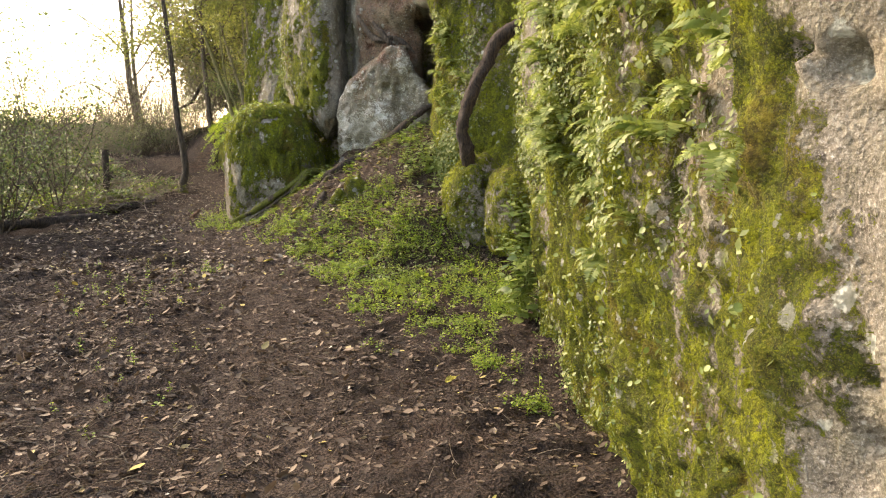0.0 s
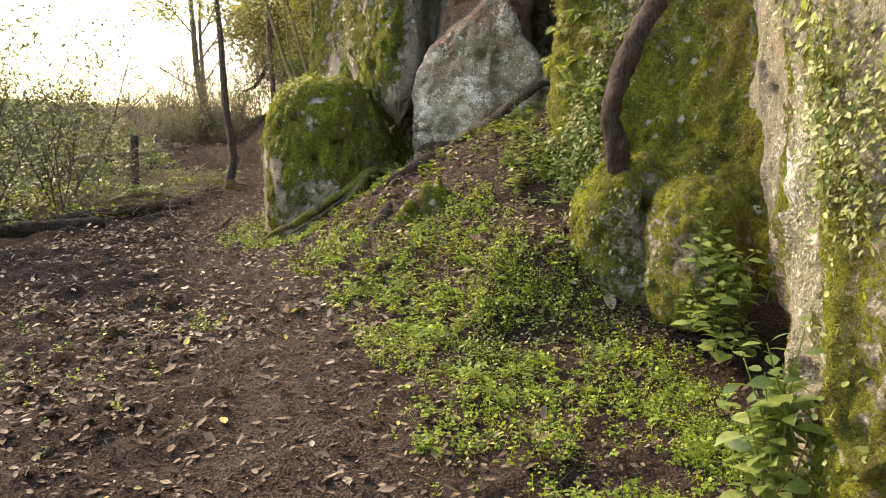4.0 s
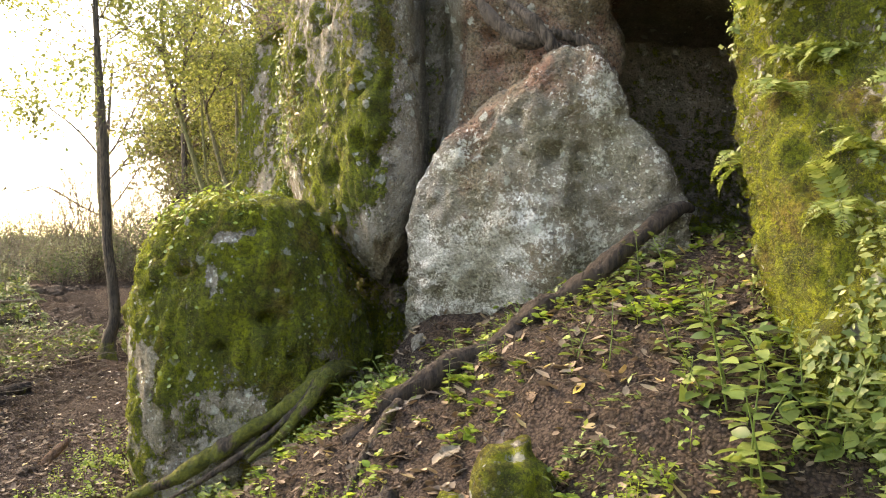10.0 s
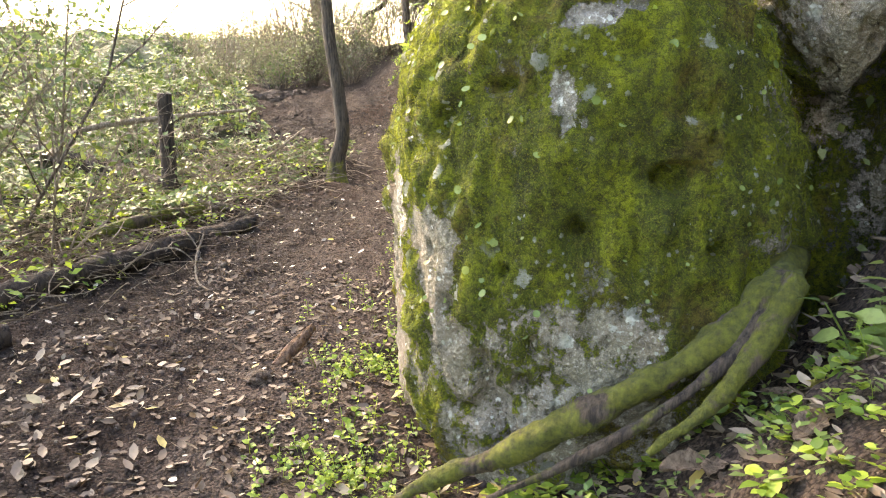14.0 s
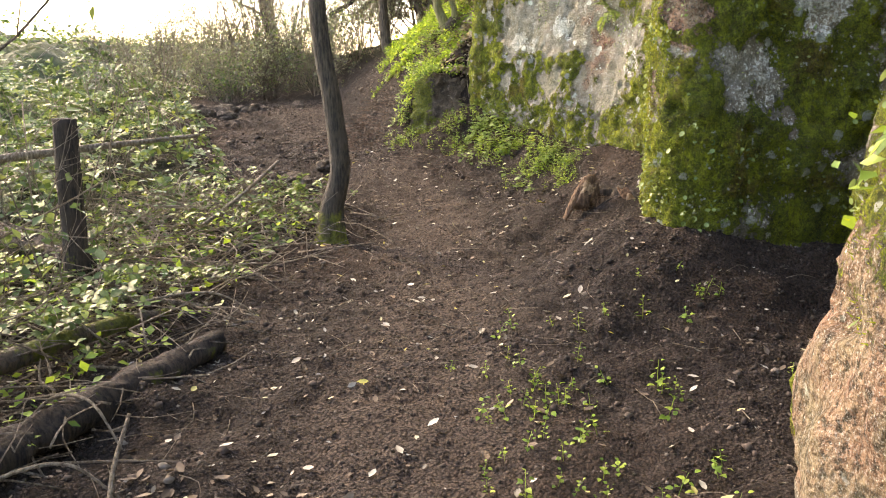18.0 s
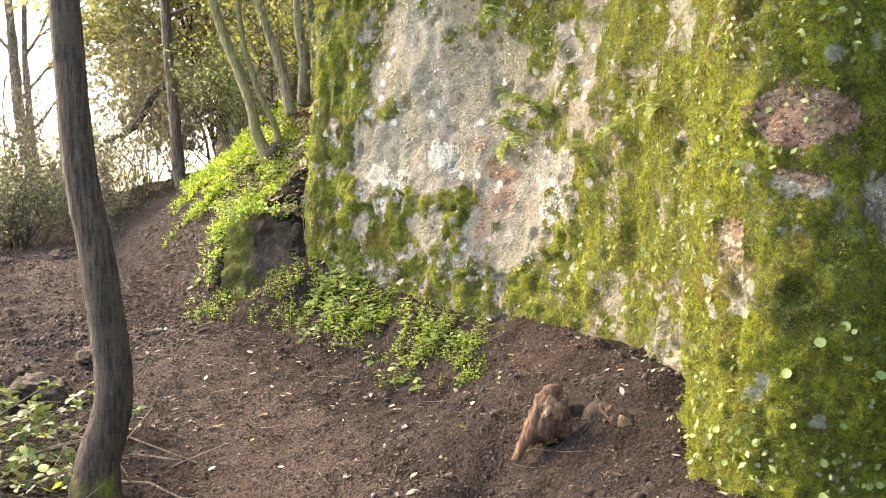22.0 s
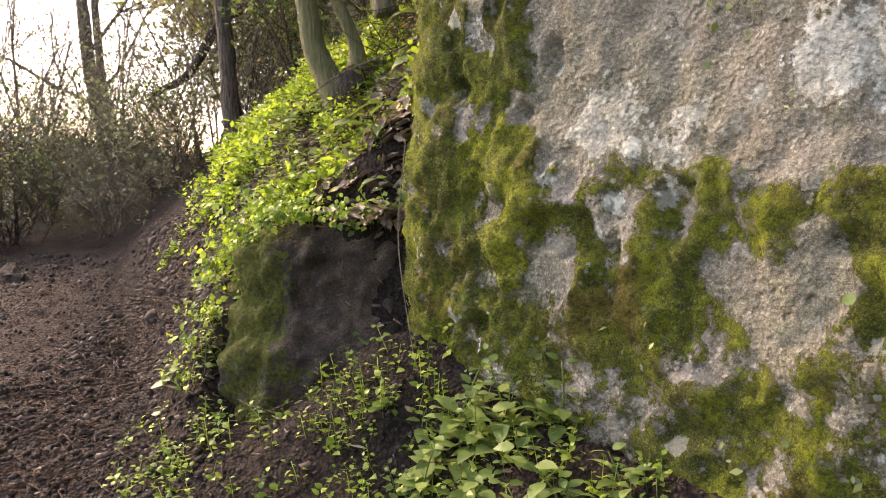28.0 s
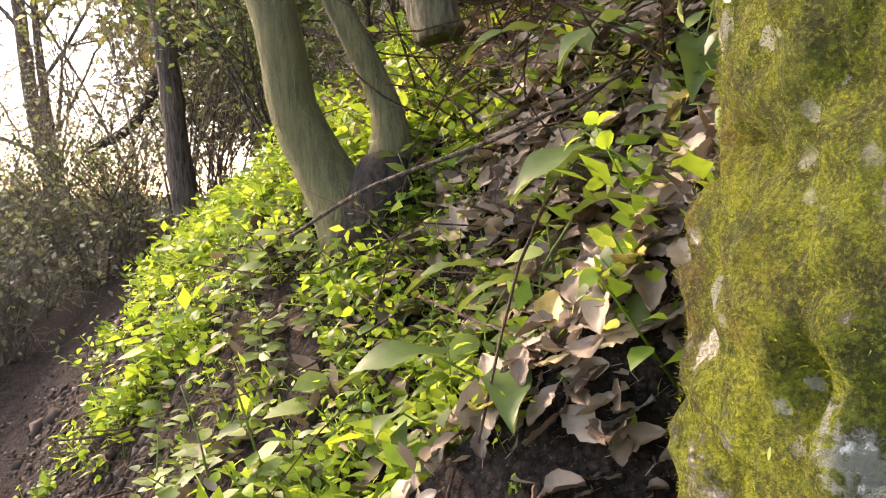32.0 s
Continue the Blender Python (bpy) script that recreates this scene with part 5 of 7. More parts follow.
# ---------- single plants ----------
def nettle_meshes(height, pairs, size, seed):
    g = np.random.default_rng(seed)
    bend = g.normal(0, 0.06, 2)
    stem = curve_points([(0, 0, -0.03), (bend[0] * 0.3, bend[1] * 0.3, height * 0.4), (bend[0], bend[1], height)], 10)
    V, q, c = tube(stem, np.linspace(0.004, 0.0018, 10), 5)
    st = mesh_from("stem", V, [q, c], NETTLE)
    pile = Pile()
    for k in range(pairs):
        f = 0.25 + 0.75 * k / (pairs - 1)
        p = stem[int(f * 9)]
        a = (k % 2) * math.pi / 2 + g.normal(0, 0.3)
        for sgn in (0, math.pi):
            d = np.array([[math.cos(a + sgn), math.sin(a + sgn), 0.35 - 0.5 * (1 - f) + g.normal(0, 0.12)]])
            R = leaf_frames(d, np.array([[0, 0, 1.0]]), g)
            sc = size * (1.15 - 0.6 * f) * g.uniform(0.8, 1.2)
            pile.add(*[w for w in _flat(scattered(BROAD, BROAD_F, np.array([p]) + d * 0.012, R, np.array([sc])))])
    return st, pile.mesh("leaves", NETTLE)


def _flat(vf):
    return [vf[0], *vf[1]]


NETTLES = []
for k, (h, pr, sz) in enumerate(((0.22, 6, 0.09), (0.16, 5, 0.095), (0.28, 7, 0.085), (0.11, 4, 0.10))):
    st, lv = nettle_meshes(h, pr, sz, 300 + k)
    NETTLES.append((st, lv))


def plant(name, meshes, at, label, category, group=""):
    ob = thing(name, None, label, category, group, at=at)
    for me in meshes:
        part(me.name.split(".")[0], me, ob)
    return ob


def grow(where, n, label, group, spread, seed, scale=(0.8, 1.3), kinds=(0, 1, 2, 3), name="nettle", height=None):
    g = np.random.default_rng(seed)
    for _ in range(n):
        x, y = where[0] + g.normal(0, spread[0]), where[1] + g.normal(0, spread[1])
        z = float(ground_z(np.array([x]), np.array([y]))[0]) if height is None else height
        k = g.uniform(*scale)
        m = pose(x, y, z, g.normal(0, 10), g.normal(0, 10), g.uniform(0, 360)) @ Matrix.Diagonal((k, k, k, 1))
        plant(name, NETTLES[g.choice(kinds)], m, label, "plant", group)


L_N = "green nettle-like plant with broad pointed leaves"
grow((-0.15, 10.2), 40, L_N + " on the earth slope", "plants on the slope", (0.20, 0.36), 1, (0.7, 1.2))
grow((-0.55, 10.6), 10, L_N + " on the earth slope", "plants on the slope", (0.3, 0.5), 2, (0.6, 1.0))
for k, hgt in enumerate((0.35, 0.5, 0.65, 0.8)):
    grow((0.80, 8.12), 7, L_N + " at the cliff foot", "plants at the cliff foot", (0.10, 0.07), 30 + k, (0.8, 1.25), height=hgt)
for k, hgt in enumerate((0.16, 0.30, 0.44)):
    grow((0.66, 6.55), 7, L_N + " at the cliff foot", "plants at the cliff foot", (0.05, 0.10), 40 + k, (1.0, 1.5), height=hgt)
grow((-1.0, 11.3), 6, L_N + " beside a root", "plants on the slope", (0.35, 0.15), 5, (0.5, 0.8))
grow((-1.72, 12.05), 6, "small dark green plant beside the boulder", "", (0.06, 0.05), 6, (0.9, 1.3), (1, 3))
grow((-4.58, 20.68), 34, "broad-leaved green plant at the wall foot", "plants at the wall foot", (0.17, 0.15), 7, (0.4, 0.95), (1, 3))
grow((-4.80, 21.05), 22, "broad-leaved green plant at the wall foot", "plants at the wall foot", (0.10, 0.09), 12, (0.6, 1.0), (0, 1, 3))
grow((-5.05, 20.95), 16, "small leafy plant on the soil below the earth block", "plants at the wall foot", (0.16, 0.14), 13, (0.3, 0.6), (0, 1, 3))
grow((-4.15, 20.05), 36, "broad-leaved green plant at the wall foot", "plants at the wall foot", (0.14, 0.18), 8, (0.35, 0.8), (1, 3))
grow((-1.4, 9.4), 10, L_N + " among the weeds", "plants on the slope", (0.4, 0.6), 9, (0.4, 0.7), (1, 3))
grow((-5.25, 22.45), 26, "leafy green plant on the mound", "plants on the mound", (0.25, 0.3), 10, (0.5, 0.9), (0, 1, 3))
grow((-5.72, 22.3), 46, "leafy green plant on the mound", "plants on the mound", (0.18, 0.35), 15, (0.35, 0.7), (0, 1, 2, 3))
grow((-5.0, 22.35), 18, "dark green leafy plant on the slope above the mound", "plants on the mound", (0.12, 0.18), 14, (0.5, 0.9), (0, 1, 3))
grow((-0.15, 11.9), 4, L_N + " in the cave mouth", "plants on the slope", (0.15, 0.2), 11, (0.6, 0.9))


def arum_leaf(seed):
    """A long arrow-shaped leaf on its stalk."""
    g = np.random.default_rng(seed)
    out = g.uniform(0.14, 0.2)
    stalk = curve_points([(0, 0, -0.02), (out * 0.3, 0, 0.10), (out, 0, 0.17)], 8)
    pile = Pile()
    pile.tube(stalk, np.linspace(0.004, 0.003, 8), 5)
    u = np.linspace(0, 1, 9)
    w = 0.055 * np.sin(np.pi * np.clip(u * 0.9 + 0.12, 0, 1)) ** 0.8 * (1 - 0.15 * u)
    w[-1] = 0.001
    mid = np.stack([out + 0.2 * u, 0 * u, 0.17 + 0.05 * u - 0.14 * u * u], -1)
    L = mid + np.stack([-0.03 * (u < 0.1), w, 0.012 + 0.01 * np.sin(9 * u)], -1)
    R = mid + np.stack([-0.03 * (u < 0.1), -w, 0.012 - 0.01 * np.sin(8 * u)], -1)
    i = np.arange(8)
    pile.add(np.vstack([L, mid, R]), np.stack([i, i + 9, i + 10, i + 1], -1), np.stack([i + 9, i + 18, i + 19, i + 10], -1))
    return pile.mesh("leaf", NETTLE)


ARUM = [arum_leaf(330 + k) for k in range(3)]
for cx, cy, n in ((-5.12, 21.75, 3), (-5.08, 22.0, 4), (-5.15, 22.15, 4), (-4.98, 22.1, 5), (-5.2, 21.95, 3), (-5.02, 22.4, 5), (-4.9, 22.3, 5), (-5.3, 22.0, 2)):
    z = max(float(ground_z(np.array([cx]), np.array([cy]))[0]), 1.68 if cy < 22.2 else 0)
    ob = thing("arum", None, "arum plant with long glossy arrow-shaped leaves on the mound", "plant", "arums on the mound", at=pose(cx, cy, z, 0, 0, rng.uniform(0, 360)))
    for k in range(n):
        lf = part("leaf", ARUM[k % 3], ob)
        lf.matrix_basis = pose(0, 0, 0, rng.normal(0, 12), rng.normal(0, 14), 360 * k / n + rng.normal(0, 25)) @ Matrix.Diagonal((*[rng.uniform(0.4, 0.7)] * 3, 1))


def frond_mesh(length, pairs, seed):
    """A fern frond: rachis with paired leaflets, drooping."""
    g = np.random.default_rng(seed)
    mid = curve_points([(0, 0, 0), (length * 0.4, 0, length * 0.22), (length * 0.75, 0, length * 0.18), (length, 0, -length * 0.05)], pairs + 2)
    pile = Pile()
    pile.tube(mid, np.linspace(0.0022, 0.0008, len(mid)), 4)
    for k in range(1, pairs + 1):
        f = k / (pairs + 1)
        ln = length * 0.30 * math.sin(math.pi * min(1, f * 0.85 + 0.15)) ** 0.8 * (1.15 - 0.6 * f)
        T = mid[k + 1] - mid[k - 1]
        T /= np.linalg.norm(T)
        for sg in (1, -1):
            d = np.array([T * 0.35 + np.array([0, sg, -0.12 + g.normal(0, 0.08)])])
            R = leaf_frames(d, np.array([np.cross(T, (0, 1, 0)) * -1.0]), np.random.default_rng(seed + k))
            pile.add(*_flat(scattered(LEAF * np.array([1, 0.72, 1]), LEAF_F, mid[k][None], R, np.array([ln]))))
    return pile.mesh("frond", FERN)


FRONDS = [frond_mesh(0.30, 15, 350), frond_mesh(0.24, 13, 351), frond_mesh(0.36, 17, 352)]


def fern(at, outward, n, size, label, seed):
    """Fronds that spring from a point of the rock and hang outwards."""
    g = np.random.default_rng(seed)
    ob = thing("fern", None, label, "fern", "ferns on the cliff", at=pose(*at))
    base = math.degrees(math.atan2(outward[1], outward[0]))
    for k in range(n):
        yaw = base + (k - (n - 1) / 2) * 150 / n + g.normal(0, 12)
        lf = part("frond", FRONDS[g.integers(0, 3)], ob)
        sc = size * g.uniform(0.75, 1.15)
        lf.matrix_basis = pose(0, 0, 0, 0, 0, yaw) @ pose(0, 0, 0, g.normal(0, 15), g.normal(12, 18), 0) @ Matrix.Diagonal((sc, sc, sc, 1))
    return ob


def surface_picks(name, n, test, seed, weight=None):
    """n random points of a rock's face that pass the test: places and normals."""
    P, N, mo, front = SURF[name]
    g = np.random.default_rng(seed)
    ok = np.where(front & test(P, N))[0]
    p = None
    if weight is not None:
        p = np.clip(weight(P[ok], mo[ok]), 0, None)
        p = p / p.sum()
    pick = g.choice(ok, n, p=p)
    return P[pick] + g.normal(0, 0.01, (n, 3)), N[pick], mo[pick]


L_F = "feathery green fern hanging from the rock face"
P, N, _ = surface_picks("cliff_near", 130, lambda P, N: (P[:, 1] > 1.9) & (P[:, 1] < 5.4) & (P[:, 2] > 0.9) & (P[:, 2] < 2.6), 400, lambda P, m: np.clip(P[:, 2] - 0.7, 0.1, 1.6) ** 2)
for k in range(len(P)):
    fern(P[k], N[k], 5, rng.uniform(0.35, 0.7), L_F, 500 + k)
P, N, _ = surface_picks("cliff_cave", 12, lambda P, N: (P[:, 0] < 0.35) & (P[:, 1] < 11.0) & (P[:, 2] > 1.75) & (P[:, 2] < 3.0), 401)
for k in range(len(P)):
    fern(P[k], N[k], 6, rng.uniform(0.5, 0.8), L_F, 560 + k)
P, N, _ = surface_picks("cliff_wall", 16, lambda P, N: (P[:, 1] > 18.6) & (P[:, 1] < 20.6) & (P[:, 2] > 2.0) & (P[:, 2] < 3.4), 402)
for k in range(len(P)):
    fern(P[k], N[k], 5, rng.uniform(0.4, 0.75), L_F, 580 + k)


# creepers and pennywort on the rock
def creeper(name, n, test, seed, size, label, template=LEAF, faces=LEAF_F, material=None, weight=None, off=0.02, tilt=0.55):
    P, N, mo = surface_picks(name, n, test, seed, weight)
    g = np.random.default_rng(seed + 1)
    Q = P + N * g.uniform(0.004, off, n)[:, None]
    up = N + np.array([0, 0, 0.5])
    V, F = scattered(template, faces, Q, turns(n, up, tilt, g), size * g.uniform(0.5, 1.3, n))
    pile = Pile()
    pile.add(V, *F)
    thing("rock_plants", pile.mesh("rock_plants", material or IVY), label, "plants", kind="stuff")


patch = lambda s, sc=2.2: (lambda P, m: np.clip(0.25 + 1.6 * fbm(P, sc, 3, s, (1, 1, 1.6)), 0.0, 2))
creeper("cliff_near", 10000, lambda P, N: (P[:, 1] > 1.85) & (P[:, 1] < 6.9) & (P[:, 2] < 3.0) & (P[:, 2] > -0.05), 420, 0.030, "small-leaved creeping plants hanging over the near cliff", weight=lambda P, m: np.clip(0.1 + 2.2 * fbm(P, 2.0, 3, 421, (1, 1, 1.6)), 0, 2) * (0.08 + smooth(P[:, 2], 0.8, 1.4) + 0.9 * smooth(P[:, 1], 3.6, 4.6)), off=0.06)
creeper("cliff_near", 900, lambda P, N: (P[:, 1] > 1.9) & (P[:, 1] < 6.6) & (P[:, 2] < 2.8), 424, 0.042, "larger creeper leaves on the near cliff", BROAD, BROAD_F, FERN, lambda P, m: np.clip(0.1 + 2.0 * fbm(P, 2.0, 3, 425), 0, 2) * (0.05 + smooth(P[:, 2], 1.0, 1.6)), off=0.07)
creeper("cliff_near", 650, lambda P, N: (P[:, 1] > 1.7) & (P[:, 1] < 6.9) & (P[:, 2] < 2.6), 428, 0.023, "round pennywort leaves on the near cliff", ROUND, ROUND_F, DISC, lambda P, m: m)
creeper("cliff_cave", 4500, lambda P, N: (P[:, 1] > 9.3) & (P[:, 1] < 11.1) & (P[:, 0] < 0.5) & (P[:, 2] < 3.2), 430, 0.04, "creeper leaves on the mossy column", weight=patch(431), off=0.05)
creeper("overhanging_rock", 1500, lambda P, N: (P[:, 0] < -1.75) & (P[:, 2] > 2.35), 434, 0.04, "ivy hanging on the overhanging rock", weight=patch(435), off=0.06)
creeper("boulder", 150, lambda P, N: (P[:, 1] < 13.4) & (P[:, 2] < 1.9) & (P[:, 2] > 0.7), 438, 0.022, "round pennywort leaves dotting the boulder", ROUND, ROUND_F, DISC)
creeper("boulder", 900, lambda P, N: (N[:, 2] > 0.45) & (P[:, 0] < -2.3), 440, 0.035, "small weeds growing on top of the boulder", material=WEED, off=0.05)
creeper("cliff_wall", 420, lambda P, N: (P[:, 2] < 3.2) & (P[:, 1] < 20.5), 442, 0.026, "round pennywort leaves dotting the rock wall", ROUND, ROUND_F, DISC, lambda P, m: m ** 2 * (0.4 + np.clip(fbm(P, 2, 3, 443), 0, 1)))
creeper("cliff_wall", 4200, lambda P, N: (P[:, 2] > 0.9) & (P[:, 2] < 3.6) & (P[:, 1] > 16.9) & (P[:, 1] < 20.9), 446, 0.026, "small creeper leaves on the rock wall", weight=lambda P, m: np.clip(0.05 + 1.2 * fbm(P, 2.6, 3, 447) + 0.35 * smooth(P[:, 2], 2, 3), 0, 2))
creeper("cliff_wall", 40, lambda P, N: (P[:, 2] < 2.6) & (P[:, 1] > 20.5) & (P[:, 1] < 21.5), 444, 0.017, "a few round pennywort leaves on the wall end", ROUND, ROUND_F, DISC)
creeper("cliff_wall", 1100, lambda P, N: (P[:, 1] > 21.5) & (P[:, 2] > 2.3) & (P[:, 2] < 4.4), 450, 0.045, "leafy creepers on the end of the rock wall", BROAD, BROAD_F, IVY)
creeper("cliff_far", 2600, lambda P, N: (P[:, 1] < 26) & (P[:, 2] > 1.8) & (P[:, 2] < 5.5), 470, 0.07, "ivy covering the far cliff beside the mound", BROAD, BROAD_F, IVY, patch(471, 1.2), 0.10)
creeper("cliff_recess", 1200, lambda P, N: (P[:, 2] > 0.5) & (P[:, 2] < 3.5), 454, 0.05, "ivy in the shaded recess")
creeper("mossy_rock33", 300, lambda P, N: (P[:, 2] > 0.5) & (P[:, 0] < 0.35), 458, 0.04, "creeper leaves on the mossy rock")
creeper("mossy_rock47", 420, lambda P, N: (P[:, 2] > 0.9) & (P[:, 1] < 14.8), 460, 0.035, "round pennywort leaves on the tall mossy rock", ROUND, ROUND_F, DISC)

# ---------- fallen leaves, twigs, clods ----------


def litter(n, box, material, size, seed, density, label, tilt=0.3, lift=0.006):
    g = np.random.default_rng(seed)
    x, y = g.uniform(box[0], box[1], n), g.uniform(box[2], box[3], n)
    ok = g.uniform(0, 1, n) < np.clip(density(x, y), 0, 1)
    x, y = x[ok], y[ok]
    m = len(x)
    V, F = scattered(CURL, CURL_F, on_ground(x, y, lift), turns(m, None, tilt, g), size * g.uniform(0.45, 1.3, m))
    pile = Pile()
    pile.add(V, *F)
    return thing("leaf_litter", pile.mesh("leaf_litter", material), label, "leaf litter", kind="stuff")


def off_path(x, y):
    return 0.5 + 0.5 * smooth(line_distance(x, y, PATH_LINE), 0.2, 0.9)


litter(24000, (-5.6, 0.9, 1.8, 9.5), DRYLEAF, 0.044, 701, lambda x, y: off_path(x, y) * (0.75 + 0.6 * fbm(np.stack([x, y, 0 * x], -1), 1.2, 3, 702)), "brown fallen leaves scattered over the clearing")
SLOPELEAF = leaf_material("slope_leaf", [(0.0, (0.10, 0.07, 0.048)), (0.5, (0.22, 0.16, 0.11)), (0.9, (0.36, 0.285, 0.20)), (1.0, (0.50, 0.38, 0.09))], 0.5, 0.1)
litter(13000, (-5.4, 0.6, 8.5, 13.0), SLOPELEAF, 0.06, 705, lambda x, y: off_path(x, y) * (0.3 + 0.6 * smooth(x, -3.4, -2.6)), "brown fallen leaves lying on the slope")
litter(2600, (-6.5, -2.5, 12.5, 21.5), DRYLEAF, 0.038, 709, lambda x, y: 0.35 + 0.3 * smooth(-x, 4.8, 6), "a few brown leaves on the dark soil")
litter(2000, (-6.2, -2.6, 12.0, 22.0), PALELEAF, 0.042, 711, lambda x, y: 0.5 + 0 * x, "pale fallen leaves dotting the dark soil")
litter(2200, (-5.2, -3.2, 11.3, 14.6), DRYLEAF, 0.05, 717, lambda x, y: 0.8 + 0 * x, "brown fallen leaves beside the boulder")
litter(4200, (-4.8, -0.2, 2.4, 9.0), DRYLEAF, 0.072, 719, lambda x, y: 0.25 + 0.75 * smooth(fbm(np.stack([x, y, 0 * x], -1), 1.1, 3, 720), -0.1, 0.3), "larger curled brown leaves on the clearing", 0.4)
litter(160, (-5.2, 0.6, 2.0, 12.0), PALELEAF, 0.05, 713, lambda x, y: 0.6 + 0 * x, "pale fallen leaves on the clearing")
litter(5000, (-6.6, -4.9, 21.6, 24.5), SLOPELEAF, 0.055, 715, lambda x, y: smooth(x, -6.1, -5.3) * 0.9, "brown curled leaves heaped on the mound", 0.5, 0.02)

# the largest fallen leaves, each by itself
big = thing("fallen_leaves", None, "large curled brown and yellow leaves lying about", "leaf litter")
big_kinds = []


def dead_leaf(seed):
    """An oval blade with a toothed edge and folded midrib, curled as it dried."""
    g = np.random.default_rng(seed)
    nu, nv = 11, 7
    u, v = np.meshgrid(np.linspace(0, 1, nu), np.linspace(-1, 1, nv), indexing="ij")
    w = 0.27 * np.sin(np.pi * np.clip(u, 0.015, 0.985) ** g.uniform(0.75, 1.1)) ** 0.75 * g.uniform(0.75, 1.2)
    tooth = 1 + 0.10 * np.where(np.arange(nu) % 2, 1, -1)[:, None] * (np.abs(v) > 0.9)
    x = u + 0.03 * np.abs(v) * np.sin(9 * u)
    y = w * v * tooth + 0.06 * g.normal() * np.sin(np.pi * u)
    z = g.uniform(0.05, 0.45) * np.abs(v) ** 1.3 * w * 2 + g.uniform(-0.1, 0.28) * (u - 0.5) ** 2 + 0.035 * np.sin(5 * u + 4 * v + seed)
    z = z + 0.02 * g.normal(0, 1, z.shape)
    i = np.arange(nu - 1)[:, None] * nv + np.arange(nv - 1)[None]
    V = np.vstack([np.stack([x, y, z], -1).reshape(-1, 3), [(-0.28, 0.015, 0.02), (-0.28, -0.004, 0.02), (0.02, -0.012, 0.0), (0.02, 0.012, 0.0)]])
    n = nu * nv
    return V, [np.vstack([np.stack([i, i + nv, i + nv + 1, i + 1], -1).reshape(-1, 4), [(n, n + 1, n + 2, n + 3)]])]


DEAD = bark_material("dry_brown_leaf", (0.12, 0.078, 0.048), (0.33, 0.235, 0.155))
DEAD_PALE = bark_material("bleached_leaf", (0.28, 0.235, 0.18), (0.50, 0.45, 0.36))
DEAD_YELLOW = bark_material("yellow_leaf", (0.42, 0.36, 0.06), (0.62, 0.54, 0.12))
for k in range(10):
    big_kinds.append(mesh_from("fallen_leaf", *dead_leaf(740 + k), (DEAD, DEAD_PALE, DEAD, DEAD, DEAD_YELLOW, DEAD, DEAD_PALE, DEAD, DEAD, DEAD)[k]))
g = np.random.default_rng(750)
spots = [(g.uniform(-4.5, 0.4), g.uniform(3.0, 11.5), 0.085, 0.0) for _ in range(90)] + [(g.uniform(-1.0, 0.3), g.uniform(8.2, 9.3), 0.15, 0.0) for _ in range(16)] + [(g.uniform(-2.2, 0.2), g.uniform(9.0, 12.0), 0.12, 0.0) for _ in range(95)] + [(g.normal(-5.08, 0.09), g.uniform(21.62, 22.3), 0.078, 1.72) for _ in range(95)] + [(g.uniform(-5.6, -5.0), g.uniform(21.75, 22.6), 0.08, 1.70) for _ in range(30)] + [(g.uniform(-5.3, -3.6), g.uniform(13.5, 20.5), 0.06, 0.0) for _ in range(45)]
for x, y, sz, zmin in spots:
    z = max(float(ground_z(np.array([x]), np.array([y]))[0]), zmin)
    lf = part("fallen_leaf", big_kinds[g.integers(0, 10)], big)
    sc = sz * g.uniform(0.6, 1.2)
    lf.matrix_basis = pose(x, y, z + 0.012, g.normal(0, 22 if zmin else 14), g.normal(0, 22 if zmin else 14), g.uniform(0, 360)) @ Matrix.Diagonal((sc, sc, sc, 1))

g = np.random.default_rng(755)
kinds = [dead_leaf(770 + k) for k in range(6)]
pile = Pile()
for k, (V, F) in enumerate(kinds):
    n = 300
    x, y = g.normal(-5.06, 0.14, n), g.uniform(21.62, 22.7, n)
    z = np.maximum(ground_z(x, y), 1.68) + g.uniform(0.0, 0.04, n)
    W, G = scattered(V, F, np.stack([x, y, z], -1), turns(n, np.tile((-0.5, -0.4, 1.0), (n, 1)), 0.35, g), 0.060 * g.uniform(0.5, 1.3, n))
    pile.add(W, *G)
thing("leaf_heap", pile.mesh("leaf_heap", SLOPELEAF), "heap of curled brown leaves caught beside the wall end", "leaf litter", kind="stuff")


def twigs(n, box, seed, length, label, radius=0.0022, density=None, lift=0.01, slope=0.12, material=None, sides=3):
    g = np.random.default_rng(seed)
    pile = Pile()
    for _ in range(n):
        x, y = g.uniform(box[0], box[1]), g.uniform(box[2], box[3])
        if density and g.uniform() > density(x, y):
            continue
        a, ln = g.uniform(0, 2 * np.pi), length * g.uniform(0.4, 1.6)
        z = float(ground_z(np.array([x]), np.array([y]))[0]) + lift * g.uniform(0.3, 1.8)
        d = np.array([math.cos(a), math.sin(a), g.normal(0, slope)]) * ln
        w = g.normal(0, 0.08, 3) * ln
        p0 = np.array([x, y, z])
        pile.tube(curve_points([p0, p0 + d * 0.5 + w, p0 + d], 5), np.linspace(radius, radius * 0.5, 5) * g.uniform(0.6, 1.5), sides)
    return thing("twigs", pile.mesh("twigs", material or TWIG), label, "twigs", kind="stuff")


